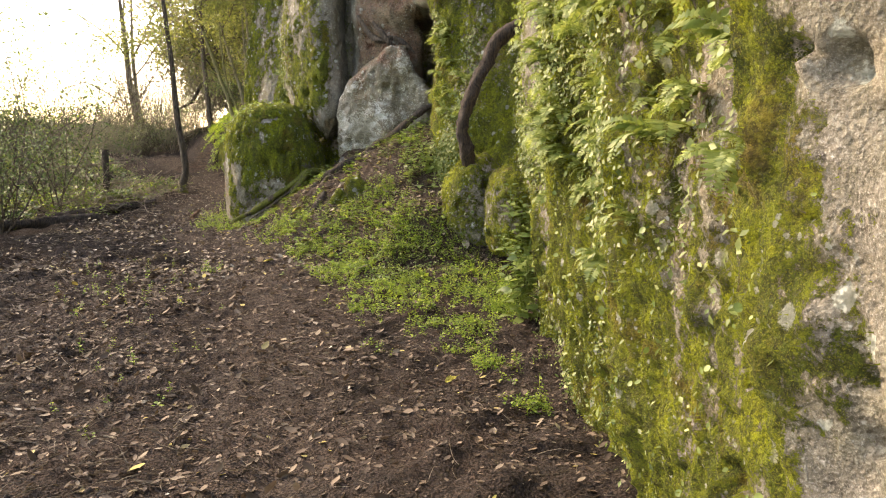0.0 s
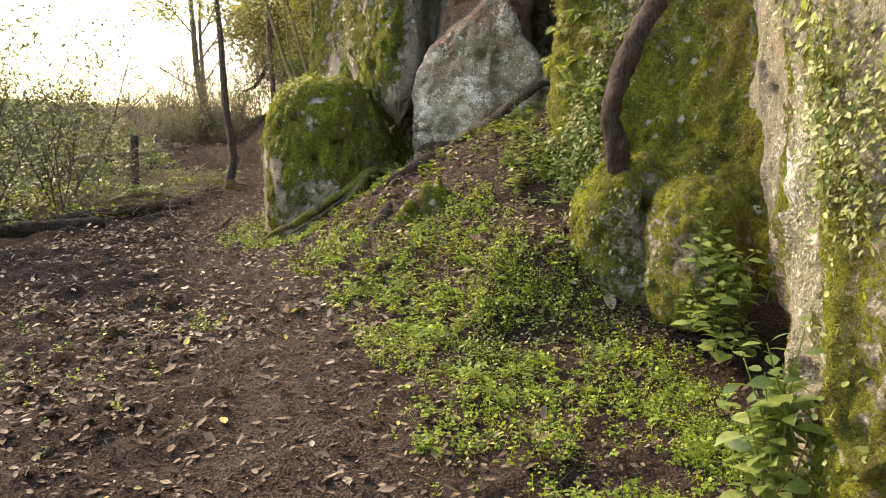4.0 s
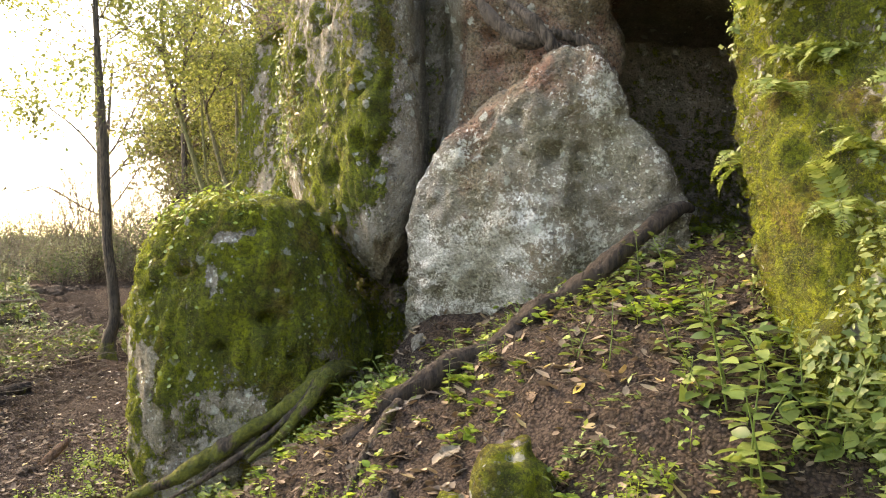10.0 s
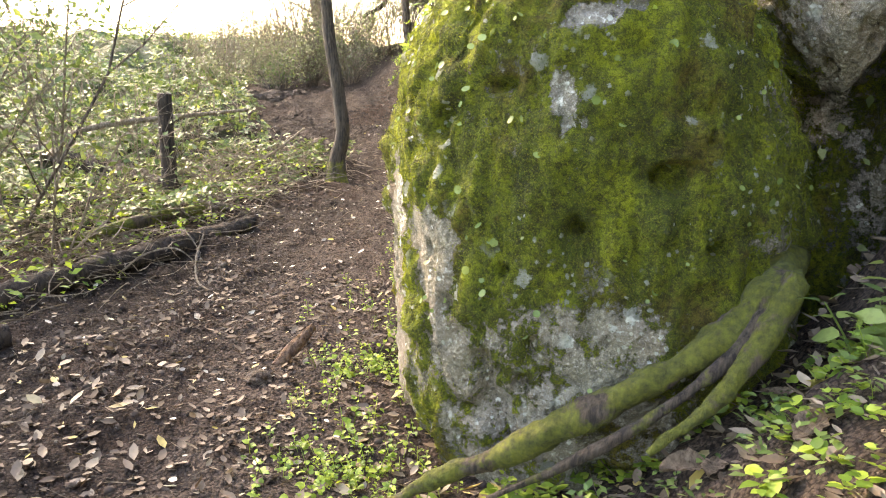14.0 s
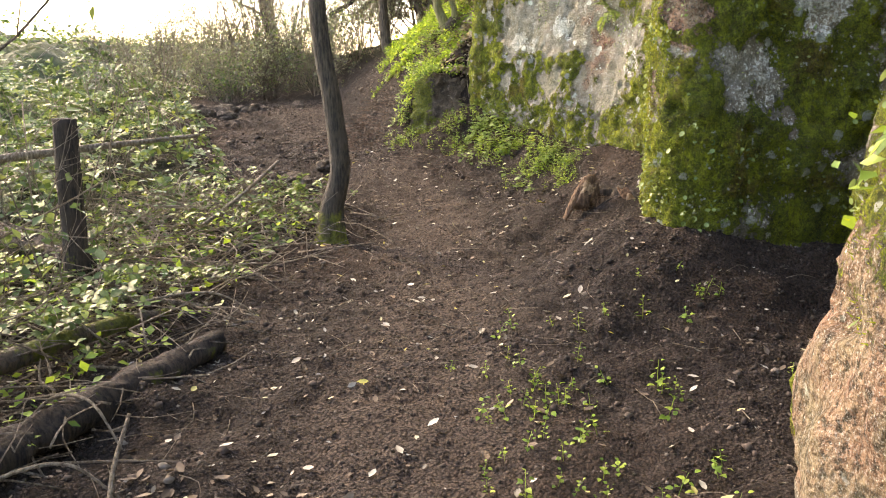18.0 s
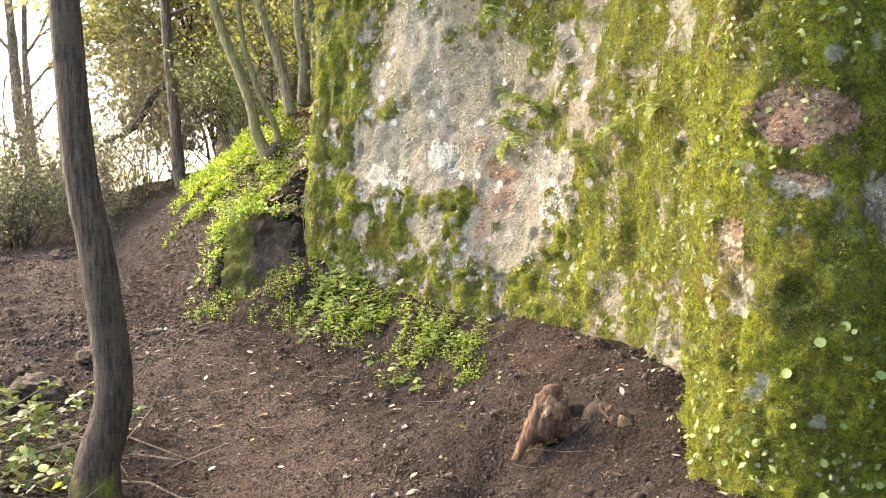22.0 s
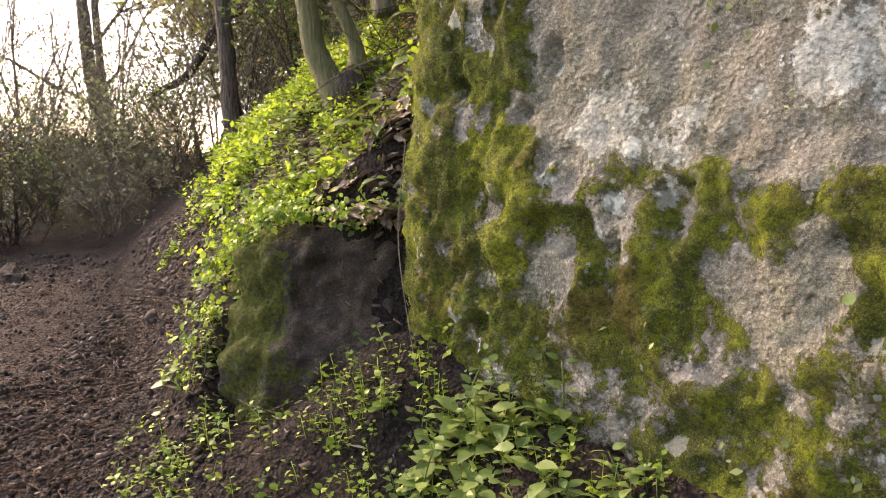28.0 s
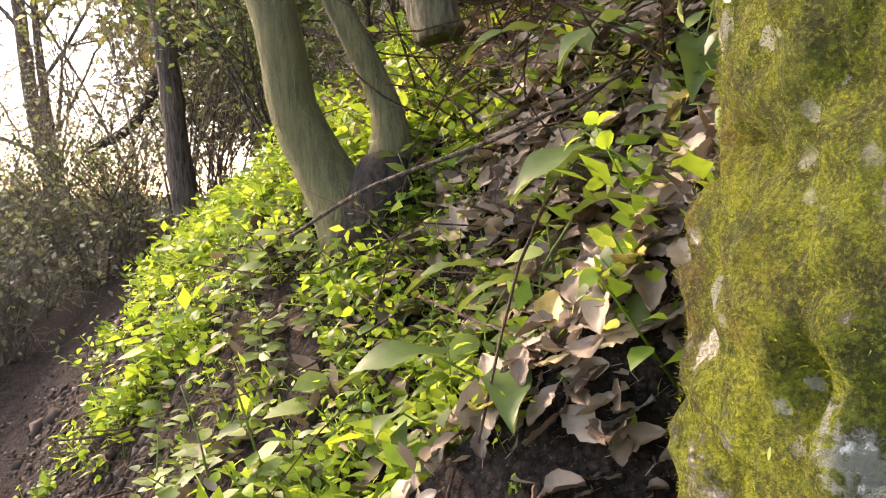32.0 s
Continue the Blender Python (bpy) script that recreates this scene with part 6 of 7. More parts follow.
twigs(1400, (-5.5, 0.7, 2.0, 12.5), 760, 0.18, "dry twigs littering the clearing")
twigs(350, (-6.0, -2.6, 12.5, 21.5), 762, 0.16, "dry twigs and rootlets on the dark soil")
twigs(650, (-7.3, -5.55, 15.6, 19.2), 765, 0.38, "tangle of thin dry stalks beside the slim tree", 0.0032, lambda x, y: float(smooth(np.array([-x]), 5.5, 6.0)[0]), 0.12, 0.3)
twigs(620, (-7.4, -5.45, 13.8, 18.9), 764, 0.45, "heap of cut dry twigs beside the path", 0.005, lambda x, y: 1.0 if x < -5.6 else 0.4, 0.10, 0.25)
ROOTLET = bark_material("rootlet_bark", (0.055, 0.032, 0.022), (0.20, 0.125, 0.085))
twigs(520, (-6.75, -6.0, 21.0, 23.0), 766, 0.16, "exposed brown rootlets on the eroded bank", 0.0035, None, 0.012, 0.1, ROOTLET)
twigs(170, (-5.4, -4.9, 22.15, 23.2), 770, 0.30, "tangle of dry brown stems above the mound", 0.0025, None, 0.10, 0.5, ROOTLET)
twigs(140, (-5.6, -4.6, 20.3, 21.5), 767, 0.16, "thin rootlets and stalks below the earth block", 0.002, None, 0.02, 0.2, ROOTLET)
twigs(200, (-6.4, -5.3, 13.0, 16.0), 769, 0.25, "dry sticks lying over the fallen logs", 0.004, None, 0.10, 0.25)
twigs(240, (-3.0, -1.2, 2.0, 4.5), 768, 0.22, "dry stalks raked together on the clearing", 0.003, None, 0.03, 0.2)


CRUMB = leaf_material("soil_crumb", [(0.0, (0.016, 0.011, 0.009)), (0.6, (0.055, 0.038, 0.030)), (0.92, (0.10, 0.072, 0.056)), (1.0, (0.22, 0.18, 0.145))], 0.95, 0.0)


def clods(n, box, seed, size, label, density=None, material=None):
    g = np.random.default_rng(seed)
    x, y = g.uniform(box[0], box[1], n), g.uniform(box[2], box[3], n)
    if density is not None:
        ok = g.uniform(0, 1, n) < density(x, y)
        x, y = x[ok], y[ok]
    t = np.array([(1, 0, 0), (-1, 0, 0), (0, 1, 0), (0, -1, 0), (0, 0, 0.8), (0, 0, -0.6)]) * 0.5
    f = [np.array([(0, 2, 4), (2, 1, 4), (1, 3, 4), (3, 0, 4), (2, 0, 5), (1, 2, 5), (3, 1, 5), (0, 3, 5)])]
    pile = Pile()
    V, F = scattered(t, f, on_ground(x, y, 0.0), turns(len(x), None, 0.4, g), (size * g.uniform(0.3, 1.4, (len(x), 1)) * g.uniform(0.7, 1.3, (len(x), 3))))
    pile.add(V, *F)
    me = pile.mesh("soil_clods", material or CRUMB, shade=False)
    me.attributes.new("trod", 'FLOAT', 'POINT').data.foreach_set("value", np.ones(len(me.vertices), np.float32))
    thing("soil_clods", me, label, "soil", kind="stuff")


clods(65000, (-6.2, -2.4, 11.8, 21.6), 780, 0.016, "crumbly dark soil clods along the dug path", lambda x, y: 0.35 + 0.65 * smooth(fbm(np.stack([x, y, 0 * x], -1), 2.5, 3, 790), -0.2, 0.3))
clods(2600, (-6.2, -2.4, 11.8, 21.6), 781, 0.038, "larger dark crumbs of dug soil", lambda x, y: smooth(line_distance(x, y, PATH_LINE), 0.2, 0.8))
clods(26000, (-5.0, 0.8, 2.0, 11.8), 782, 0.015, "small dark clods on the clearing")
clods(1800, (-4.8, -0.4, 2.2, 9.0), 786, 0.055, "dug clods of earth on the clearing", lambda x, y: smooth(fbm(np.stack([x, y, 0 * x], -1), 1.3, 3, 792), -0.05, 0.3) * smooth(line_distance(x, y, PATH_LINE), 0.4, 0.9))
clods(9000, (-8.8, -6.0, 18.0, 25.0), 787, 0.026, "crumbly soil along the far end of the path")
clods(5000, (-6.9, -5.7, 20.6, 24.5), 788, 0.03, "crumbs of earth on the eroded bank")
clods(900, (-9.0, -5.9, 18.5, 24.5), 784, 0.07, "dark earth clods thrown up along the path edge", lambda x, y: np.exp(-((line_distance(x, y, PATH_LINE) - 1.15) / 0.3) ** 2))


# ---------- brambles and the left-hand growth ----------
# far scrub leaves: sunlight and haze are put into this paler colour
SCRUB = leaf_material("scrub_painted_sunlit", [(0.0, (0.14, 0.16, 0.05)), (0.6, (0.28, 0.30, 0.10)), (1.0, (0.42, 0.43, 0.16))], 0.5, 0.4)


def trefoil(seed):
    """Three leaflets round the end of a stalk."""
    g = np.random.default_rng(seed)
    a = np.array([0, 2.0, -2.0])
    D = np.stack([np.cos(a), np.sin(a), np.array([0.1, 0.25, 0.2])], -1)
    return scattered(BROAD * np.array([1, 1.15, 1]), BROAD_F, D * 0.08, leaf_frames(D, np.tile((0, 0, 1.0), (3, 1)), g), np.array([1.1, 0.9, 0.9]))


def field(n, box, seed, size, height, label, material=BRAMBLE, density=None, leafy=False):
    """Leaves over an uneven thicket; each leaf lies near its surface."""
    g = np.random.default_rng(seed)
    x, y = g.uniform(box[0], box[1], n), g.uniform(box[2], box[3], n)
    P = np.stack([x, y, 0 * x], -1)
    h = height(x, y) * np.clip(0.75 + 0.7 * fbm(P, 0.7, 3, seed) + 0.3 * fbm(P, 2.5, 2, seed + 3), 0.05, 2)
    ok = (h > 0.06)
    if density is not None:
        ok &= g.uniform(0, 1, n) < density(x, y)
    x, y, h = x[ok], y[ok], h[ok]
    m = len(x)
    z = ground_z(x, y, False) + h * (1 - 0.75 * g.uniform(0, 1, m) ** 2.2)
    pile = Pile()
    T, TF = trefoil(seed) if leafy else (LEAF, LEAF_F)
    V, F = scattered(T, TF, np.stack([x, y, z], -1), turns(m, None, 0.45, g), size * g.uniform(0.5, 1.4, m))
    pile.add(V, *F)
    return thing("brambles", pile.mesh("brambles", material), label, "brambles", kind="stuff")


edge_x = lambda y: np.interp(y, [8, 10, 13, 16, 18, 20, 22, 24, 27, 32], [-5.9, -5.9, -6.2, -6.1, -6.2, -6.9, -7.9, -9.3, -10.4, -11])
field(18500, (-12, -5.6, 0, 26), 801, 0.062, lambda x, y: 0.50 * smooth(edge_x(y) - x, 0, 1.6) + 0.6 * smooth(edge_x(y) - x, 1.8, 4.5), "green brambles and weeds beside the path", leafy=True)
def lump(x, y):
    P = np.stack([x, y, 0 * x], -1)
    return 0.75 * smooth(edge_x(y) - x, 1.2, 4) + (0.2 + 0.45 * fbm(P, 0.22, 2, 830)) * smooth(-x, 9, 14)


field(72000, (-32, -7.5, -1, 45), 805, 0.125, lump, "rolling bramble thicket reaching into the distance")
field(22000, (-90, -25, 10, 110), 809, 0.36, lambda x, y: 0.7 + 0.8 * fbm(np.stack([x, y, 0 * x], -1), 0.08, 2, 831), "distant scrub on the left, its sunlight put into pale leaf colour", SCRUB)
field(1500, (-7.4, -5.75, 15.2, 19.3), 813, 0.045, lambda x, y: 0.24 + 0 * x, "green bramble shoots among the cut stalks", leafy=True)
field(420, (-6.5, -5.5, 12.8, 15.6), 817, 0.045, lambda x, y: 0.12 + 0 * x, "low green shoots growing round the fallen logs", WEED)
field(1300, (-7.6, -5.6, 13.4, 18.6), 811, 0.06, lambda x, y: 0.28 + 0 * x, "broad green shoots among cut twigs", WEED)


def thicket():
    """A sheet under the bramble field's leaves; the shade inside is put into its dark colour."""
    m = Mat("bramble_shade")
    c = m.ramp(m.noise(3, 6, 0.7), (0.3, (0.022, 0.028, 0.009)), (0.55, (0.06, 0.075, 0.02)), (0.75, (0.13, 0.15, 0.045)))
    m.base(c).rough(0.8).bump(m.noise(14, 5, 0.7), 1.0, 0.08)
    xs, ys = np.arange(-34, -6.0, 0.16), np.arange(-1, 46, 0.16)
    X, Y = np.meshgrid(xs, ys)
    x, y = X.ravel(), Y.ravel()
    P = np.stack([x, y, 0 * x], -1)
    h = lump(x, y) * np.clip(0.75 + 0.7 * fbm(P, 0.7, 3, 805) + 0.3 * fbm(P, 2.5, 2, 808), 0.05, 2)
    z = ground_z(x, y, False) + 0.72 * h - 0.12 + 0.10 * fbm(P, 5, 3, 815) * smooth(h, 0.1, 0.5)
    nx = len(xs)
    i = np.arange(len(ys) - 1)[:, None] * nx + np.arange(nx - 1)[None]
    me = mesh_from("thicket_shade_sheet", np.stack([x, y, z], -1), [np.stack([i, i + 1, i + nx + 1, i + nx], -1).reshape(-1, 4)], m.m)
    thing("thicket_shade_sheet", me, "dark sheet under the bramble leaves, coloured as the shade inside", "brambles", kind="stuff")


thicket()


def canes(n, box, seed):
    g = np.random.default_rng(seed)
    pile = Pile()
    for _ in range(n):
        x, y = g.uniform(box[0], box[1]), g.uniform(box[2], box[3])
        if x > edge_x(y) - 0.5:
            continue
        z = float(ground_z(np.array([x]), np.array([y]), False)[0])
        a, ln, h = g.uniform(0, 2 * np.pi), g.uniform(0.5, 1.6), g.uniform(0.3, 1.0)
        d = np.array([math.cos(a), math.sin(a), 0])
        p = np.array([x, y, z])
        pile.tube(curve_points([p, p + d * ln * 0.3 + (0, 0, h), p + d * ln * 0.7 + (0, 0, h * 0.9), p + d * ln + (0, 0, h * 0.4)], 9), np.linspace(0.006, 0.002, 9), 4)
    thing("bramble_canes", pile.mesh("bramble_canes", TWIG), "arching dry bramble canes in the thicket", "brambles", kind="stuff")


canes(260, (-11, -6.2, 9, 26), 821)


# ---------- shrubs and tree crowns ----------
def branch(pile, tips, p, d, length, radius, level, g, wander=0.35, up=0.15):
    n = 6
    pts = [p]
    for _ in range(n - 1):
        d = d + g.normal(0, wander * 0.35, 3) + np.array([0, 0, up * 0.2])
        d /= np.linalg.norm(d)
        pts.append(pts[-1] + d * length / (n - 1))
    pts = np.array(pts)
    pile.tube(pts, np.linspace(radius, radius * 0.5, n), 5 if radius > 0.012 else 3)
    tips.append(pts[2:])
    if level:
        for _ in range(g.integers(3, 6)):
            k = g.integers(1, n)
            side = g.normal(0, 1, 3)
            side -= side @ d * d
            side /= np.linalg.norm(side)
            nd = d * 0.6 + side * 0.8 + np.array([0, 0, up])
            branch(pile, tips, pts[k], nd / np.linalg.norm(nd), length * g.uniform(0.45, 0.75), radius * 0.5, level - 1, g, wander, up)


def shrub(name, at, height, stems, radius, leaves, leaf_size, bark, leaf_mat, label, seed, level=3, spread=0.5, category="shrub", up=0.2, lean=(0, 0, 0)):
    g = np.random.default_rng(seed)
    tips = []
    ob = thing(name, None, label, category)
    for _ in range(stems):
        wood = Pile()
        d = np.array([g.normal(0, spread), g.normal(0, spread), 1.0]) + np.array(lean)
        branch(wood, tips, np.array(at) + np.array([g.normal(0, 0.08), g.normal(0, 0.08), -0.1]), d / np.linalg.norm(d), height * g.uniform(0.5, 0.75), radius, level, g, up=up)
        part("stem", wood.mesh("stem", bark), ob)
    if leaves:
        T = np.vstack(tips)
        T = T[T[:, 2] > at[2] + 0.12 * height]
        Q = T[g.integers(0, len(T), leaves)] + g.normal(0, 0.06 * (1 + leaf_size * 5), (leaves, 3))
        V, F = scattered(LEAF, LEAF_F, Q, turns(leaves, None, 0.8, g), leaf_size * g.uniform(0.6, 1.3, leaves))
        pl = Pile()
        pl.add(V, *F)
        tagged(part("leaves", pl.mesh("leaves", leaf_mat), ob), kind="stuff")
    return ob


gz = lambda x, y: float(ground_z(np.array([x]), np.array([y]), False)[0])
L_S = "slender shrub with sparse green leaves beside the clearing"
shrub("shrub", (-6.4, 12.0, gz(-6.4, 12.0)), 3.4, 5, 0.02, 2400, 0.055, BARK, BRAMBLE, L_S, 901, 3, 0.3)
shrub("shrub", (-6.9, 10.4, gz(-6.9, 10.4)), 2.8, 6, 0.018, 3200, 0.055, BARK, BRAMBLE, L_S, 902, 3, 0.4)
shrub("shrub", (-7.6, 13.6, gz(-7.6, 13.6)), 2.6, 6, 0.018, 2600, 0.05, BARK, BRAMBLE, L_S, 903, 3, 0.4)
shrub("shrub", (-6.3, 14.4, gz(-6.3, 14.4)), 1.5, 4, 0.012, 260, 0.05, TWIG, BRAMBLE, "thin dry shrub with a few leaves", 904, 3, 0.4)
shrub("shrub", (-5.9, 11.2, gz(-5.9, 11.2)), 2.2, 5, 0.014, 2200, 0.05, BARK, BRAMBLE, L_S, 905, 3, 0.4)
shrub("shrub", (-6.6, 8.9, gz(-6.6, 8.9)), 3.0, 5, 0.016, 2400, 0.05, BARK, BRAMBLE, L_S, 906, 3, 0.35)
UMBER = leaf_material("brownish_tree_leaf", [(0.0, (0.11, 0.092, 0.055)), (0.6, (0.21, 0.175, 0.105)), (1.0, (0.34, 0.28, 0.17))], 0.55, 0.4)
L_T = "bare twiggy shrub behind the path"
OLIVE = leaf_material("dull_shrub_leaf", [(0.0, (0.11, 0.115, 0.07)), (0.6, (0.21, 0.215, 0.13)), (1.0, (0.34, 0.34, 0.22))], 0.55, 0.35)
for k, (x, y, h) in enumerate(((-8.9, 25.6, 1.6), (-8.3, 26.0, 1.7), (-7.9, 26.8, 1.8), (-9.6, 25.2, 1.4), (-8.7, 26.9, 2.2), (-10.3, 26.4, 1.8), (-7.5, 27.6, 2.2), (-9.3, 28.4, 2.4), (-9.3, 24.6, 1.0), (-8.9, 25.4, 1.5), (-9.9, 25.4, 1.4), (-9.6, 27.2, 1.8), (-8.2, 26.9, 1.6), (-10.4, 28.6, 2.0), (-8.6, 28.6, 2.2), (-7.7, 28.4, 2.4), (-9.4, 30.0, 2.4), (-10.4, 24.2, 0.8), (-11.4, 26.0, 0.9), (-11.5, 31.0, 2.2), (-13.0, 32.5, 2.2), (-10.6, 32.5, 2.6), (-8.0, 29.8, 2.6), (-14.5, 30.5, 1.6))):
    shrub("shrub", (x, y, gz(x, y)), 0.8 * h, 8, 0.011, 900, 0.045, TWIG if k % 3 else BARK, OLIVE if k % 4 else BRAMBLE, L_T, 910 + k, 3, 0.5)
for k, (x, y, h, n) in enumerate(((-11.9, 27.6, 1.7, 500), (-11.2, 28.2, 2.1, 500), (-10.6, 27.0, 2.4, 450), (-10.3, 28.6, 3.2, 500), (-9.9, 27.4, 3.6, 450), (-9.9, 29.8, 4.0, 500), (-8.2, 28.8, 4.0, 600), (-7.8, 27.2, 3.6, 700), (-12.6, 29.0, 1.6, 700), (-13.4, 28.0, 1.2, 700))):
    shrub("tall_shrub", (x, y, gz(x, y)), h, 6 if x < -9.5 else 4, 0.019 if x < -9.5 else 0.014, n, 0.05, TWIG, OLIVE, "tall bare twiggy shrub beyond the end of the path", 970 + k, 3, 0.28, up=0.3)
shrub("tree", (-7.5, 30.8, gz(-7.5, 30.8)), 6.5, 6, 0.05, 16000, 0.17, BARK_DARK, UMBER, "dense dark tree under the far cliff", 932, 4, 0.2, "tree")
shrub("tree", (-8.2, 35.0, gz(-8.2, 35.0)), 8.0, 6, 0.05, 15000, 0.2, BARK_DARK, UMBER, "dense dark tree under the far cliff", 933, 4, 0.2, "tree")
shrub("tree", (-6.6, 29.0, gz(-6.6, 29.0)), 5.0, 6, 0.04, 15000, 0.13, BARK_DARK, CROWN, "dense tree growing against the far cliff", 934, 4, 0.4, "tree")


shrub("shrub", (-6.9, 14.9, gz(-6.9, 14.9)), 4.2, 3, 0.016, 1400, 0.06, BARK, BRAMBLE, "tall thin shrub with sparse leaves against the sky", 950, 3, 0.22)
shrub("shrub", (-7.7, 16.4, gz(-7.7, 16.4)), 3.8, 3, 0.014, 900, 0.06, TWIG, BRAMBLE, "thin shrub with few leaves against the sky", 951, 3, 0.3)
shrub("shrub", (-6.3, 13.7, gz(-6.3, 13.7)), 3.4, 4, 0.012, 1500, 0.06, BARK, BRAMBLE, "thin leafy shrub at the clearing edge", 952, 3, 0.3)
for k, (x, y, h, n) in enumerate(((-4.75, 23.3, 1.4, 2600), (-5.0, 23.9, 1.8, 2600), (-5.6, 24.6, 1.6, 2400), (-4.6, 22.75, 1.1, 1800), (-6.2, 25.3, 1.5, 2200))):
    shrub("shrub", (x, y, gz(x, y)), h, 5, 0.014, n, 0.05, BARK, CROWN if k % 2 else BRAMBLE, "leafy shrub on the slope above the mound", 955 + k, 3, 0.5)


def crown(parent, centre, size, n, leaf, seed, limbs, material=CROWN):
    """Leafy limbs for a standing trunk."""
    g = np.random.default_rng(seed)
    tips = []
    for p, d, ln, r in limbs:
        wood = Pile()
        d = np.array(d, float)
        branch(wood, tips, np.array(p, float), d / np.linalg.norm(d), ln, r, 3, g)
        part("limb", wood.mesh("limb", BARK), parent)
    T = np.vstack(tips)
    Q = T[g.integers(0, len(T), n)] + g.normal(0, 0.12, (n, 3))
    V, F = scattered(LEAF, LEAF_F, Q, turns(n, None, 0.8, g), leaf * g.uniform(0.6, 1.3, n))
    pl = Pile()
    pl.add(V, *F)
    tagged(part("crown", pl.mesh("crown", material), parent), kind="stuff")


crown(tree_path, 0, 0, 9500, 0.07, 940, [((-5.85, 18.1, 4.3), (-0.5, -0.8, 0.4), 1.3, 0.010), ((-5.88, 18.1, 4.7), (0.8, -0.4, 0.4), 1.3, 0.010), ((-5.72, 18.1, 3.3), (-0.7, 0.5, 0.35), 1.0, 0.009), ((-5.8, 18.1, 3.9), (-0.9, -0.1, 0.5), 1.3, 0.010), ((-5.8, 18.1, 4.0), (0.7, 0.6, 0.45), 1.1, 0.009), ((-5.85, 18.1, 4.5), (-0.8, 0.3, 0.5), 1.4, 0.011), ((-5.85, 18.1, 4.4), (0.6, 0.3, 0.5), 1.2, 0.01), ((-5.9, 18.1, 4.8), (-0.4, 0.6, 0.6), 1.3, 0.01), ((-5.95, 18.15, 6.0), (0.2, -0.3, 1), 1.5, 0.02)])
crown(tree_twin, 0, 0, 13000, 0.065, 941, [((-6.3, 22.6, 4.5), (-0.4, -0.4, 0.8), 1.6, 0.03), ((-6.4, 22.65, 4.8), (0.5, -0.5, 0.6), 1.8, 0.03), ((-6.6, 22.7, 5.5), (-0.6, 0.4, 0.7), 2.0, 0.03), ((-5.9, 22.55, 5.0), (0.7, 0, 0.7), 1.6, 0.025), ((-6.8, 22.8, 7.0), (0, 0, 1), 1.8, 0.03), ((-5.8, 22.6, 4.4), (0.3, -0.6, 0.5), 1.2, 0.02)])
crown(tree_far, 0, 0, 12000, 0.075, 942, [((-7.25, 26, 4.2), (0.8, 0.3, 0.3), 1.6, 0.03), ((-7.3, 26, 4.8), (0.6, -0.6, 0.5), 2.0, 0.03), ((-7.3, 26, 6.2), (-0.3, 0.2, 0.9), 2.0, 0.03), ((-7.35, 26.1, 7.0), (0.2, 0, 1), 2.0, 0.03)])


crown(far_twin, 0, 0, 500, 0.09, 943, [((-12.2, 33.9, 3.0), (-0.9, -0.3, 0.5), 2.2, 0.04), ((-12.4, 33.9, 4.0), (0.7, -0.3, 0.8), 2.4, 0.04), ((-12.5, 33.9, 5.0), (-0.7, 0.2, 0.8), 2.6, 0.04), ((-12.25, 33.9, 5.0), (0.6, 0.2, 0.9), 2.6, 0.04), ((-12.6, 33.9, 6.5), (0.1, 0, 1), 2.6, 0.04), ((-12.1, 33.9, 3.4), (0.8, -0.4, 0.4), 2.0, 0.03)])


# ---------- moss hairs on the nearest rock ----------
HAIR = leaf_material("moss_hair", [(0.0, (0.08, 0.10, 0.012)), (0.5, (0.18, 0.22, 0.016)), (1.0, (0.33, 0.38, 0.024))], 0.8, 0.35)


def moss_hair(name, n, test, seed, size=0.016):
    P, N, mo, front = SURF[name]
    g = np.random.default_rng(seed)
    noise_m = mo + 0.45 * fbm(P, 12, 3, seed)
    ok = np.where(front & test(P, N) & (noise_m > 0.5))[0]
    k = g.choice(ok, n)
    jit = g.normal(0, 0.012, (n, 3))
    Nn = N[k]
    jit -= (jit * Nn).sum(1)[:, None] * Nn
    Q = P[k] + jit
    t = np.array([(-0.14, 0, -0.1), (0.14, 0, -0.1), (0, 0.05, 1.0)])
    V, F = scattered(t, [np.array([(0, 1, 2)])], Q, turns(n, Nn + np.array([0, 0, 0.25]), 0.5, g), size * g.uniform(0.5, 1.5, n))
    pile = Pile()
    pile.add(V, *F)
    thing("moss", pile.mesh("moss", HAIR, shade=False), "short fuzzy yellow-green moss on the rock", "moss", kind="stuff")


moss_hair("cliff_near", 45000, lambda P, N: (P[:, 1] > 1.5) & (P[:, 1] < 7) & (P[:, 2] < 2.7), 961, 0.011)
moss_hair("boulder", 90000, lambda P, N: (P[:, 1] < 13.6) & (P[:, 0] < -1.8), 963, 0.006)
moss_hair("cliff_wall", 80000, lambda P, N: (P[:, 1] > 16.8) & (P[:, 1] < 20.0) & (P[:, 2] < 3.0), 965, 0.011)
moss_hair("cliff_wall", 150000, lambda P, N: (P[:, 1] > 19.9) & (P[:, 1] < 21.9) & (P[:, 2] < 2.9), 966, 0.0032)
for k in ("33", "38", "47"):
    moss_hair("mossy_rock" + k, 9000, lambda P, N: P[:, 2] > 0.4, 967 + int(k), 0.011)
moss_hair("cliff_cave", 15000, lambda P, N: (P[:, 1] < 11.2) & (P[:, 2] < 3), 969)

# ---------- cut stump, stones, sticks, vine ----------
WOOD = bark_material("split_wood", (0.06, 0.03, 0.018), (0.27, 0.16, 0.095))


CUT_WOOD = bark_material("cut_wood", (0.26, 0.15, 0.085), (0.56, 0.40, 0.25))


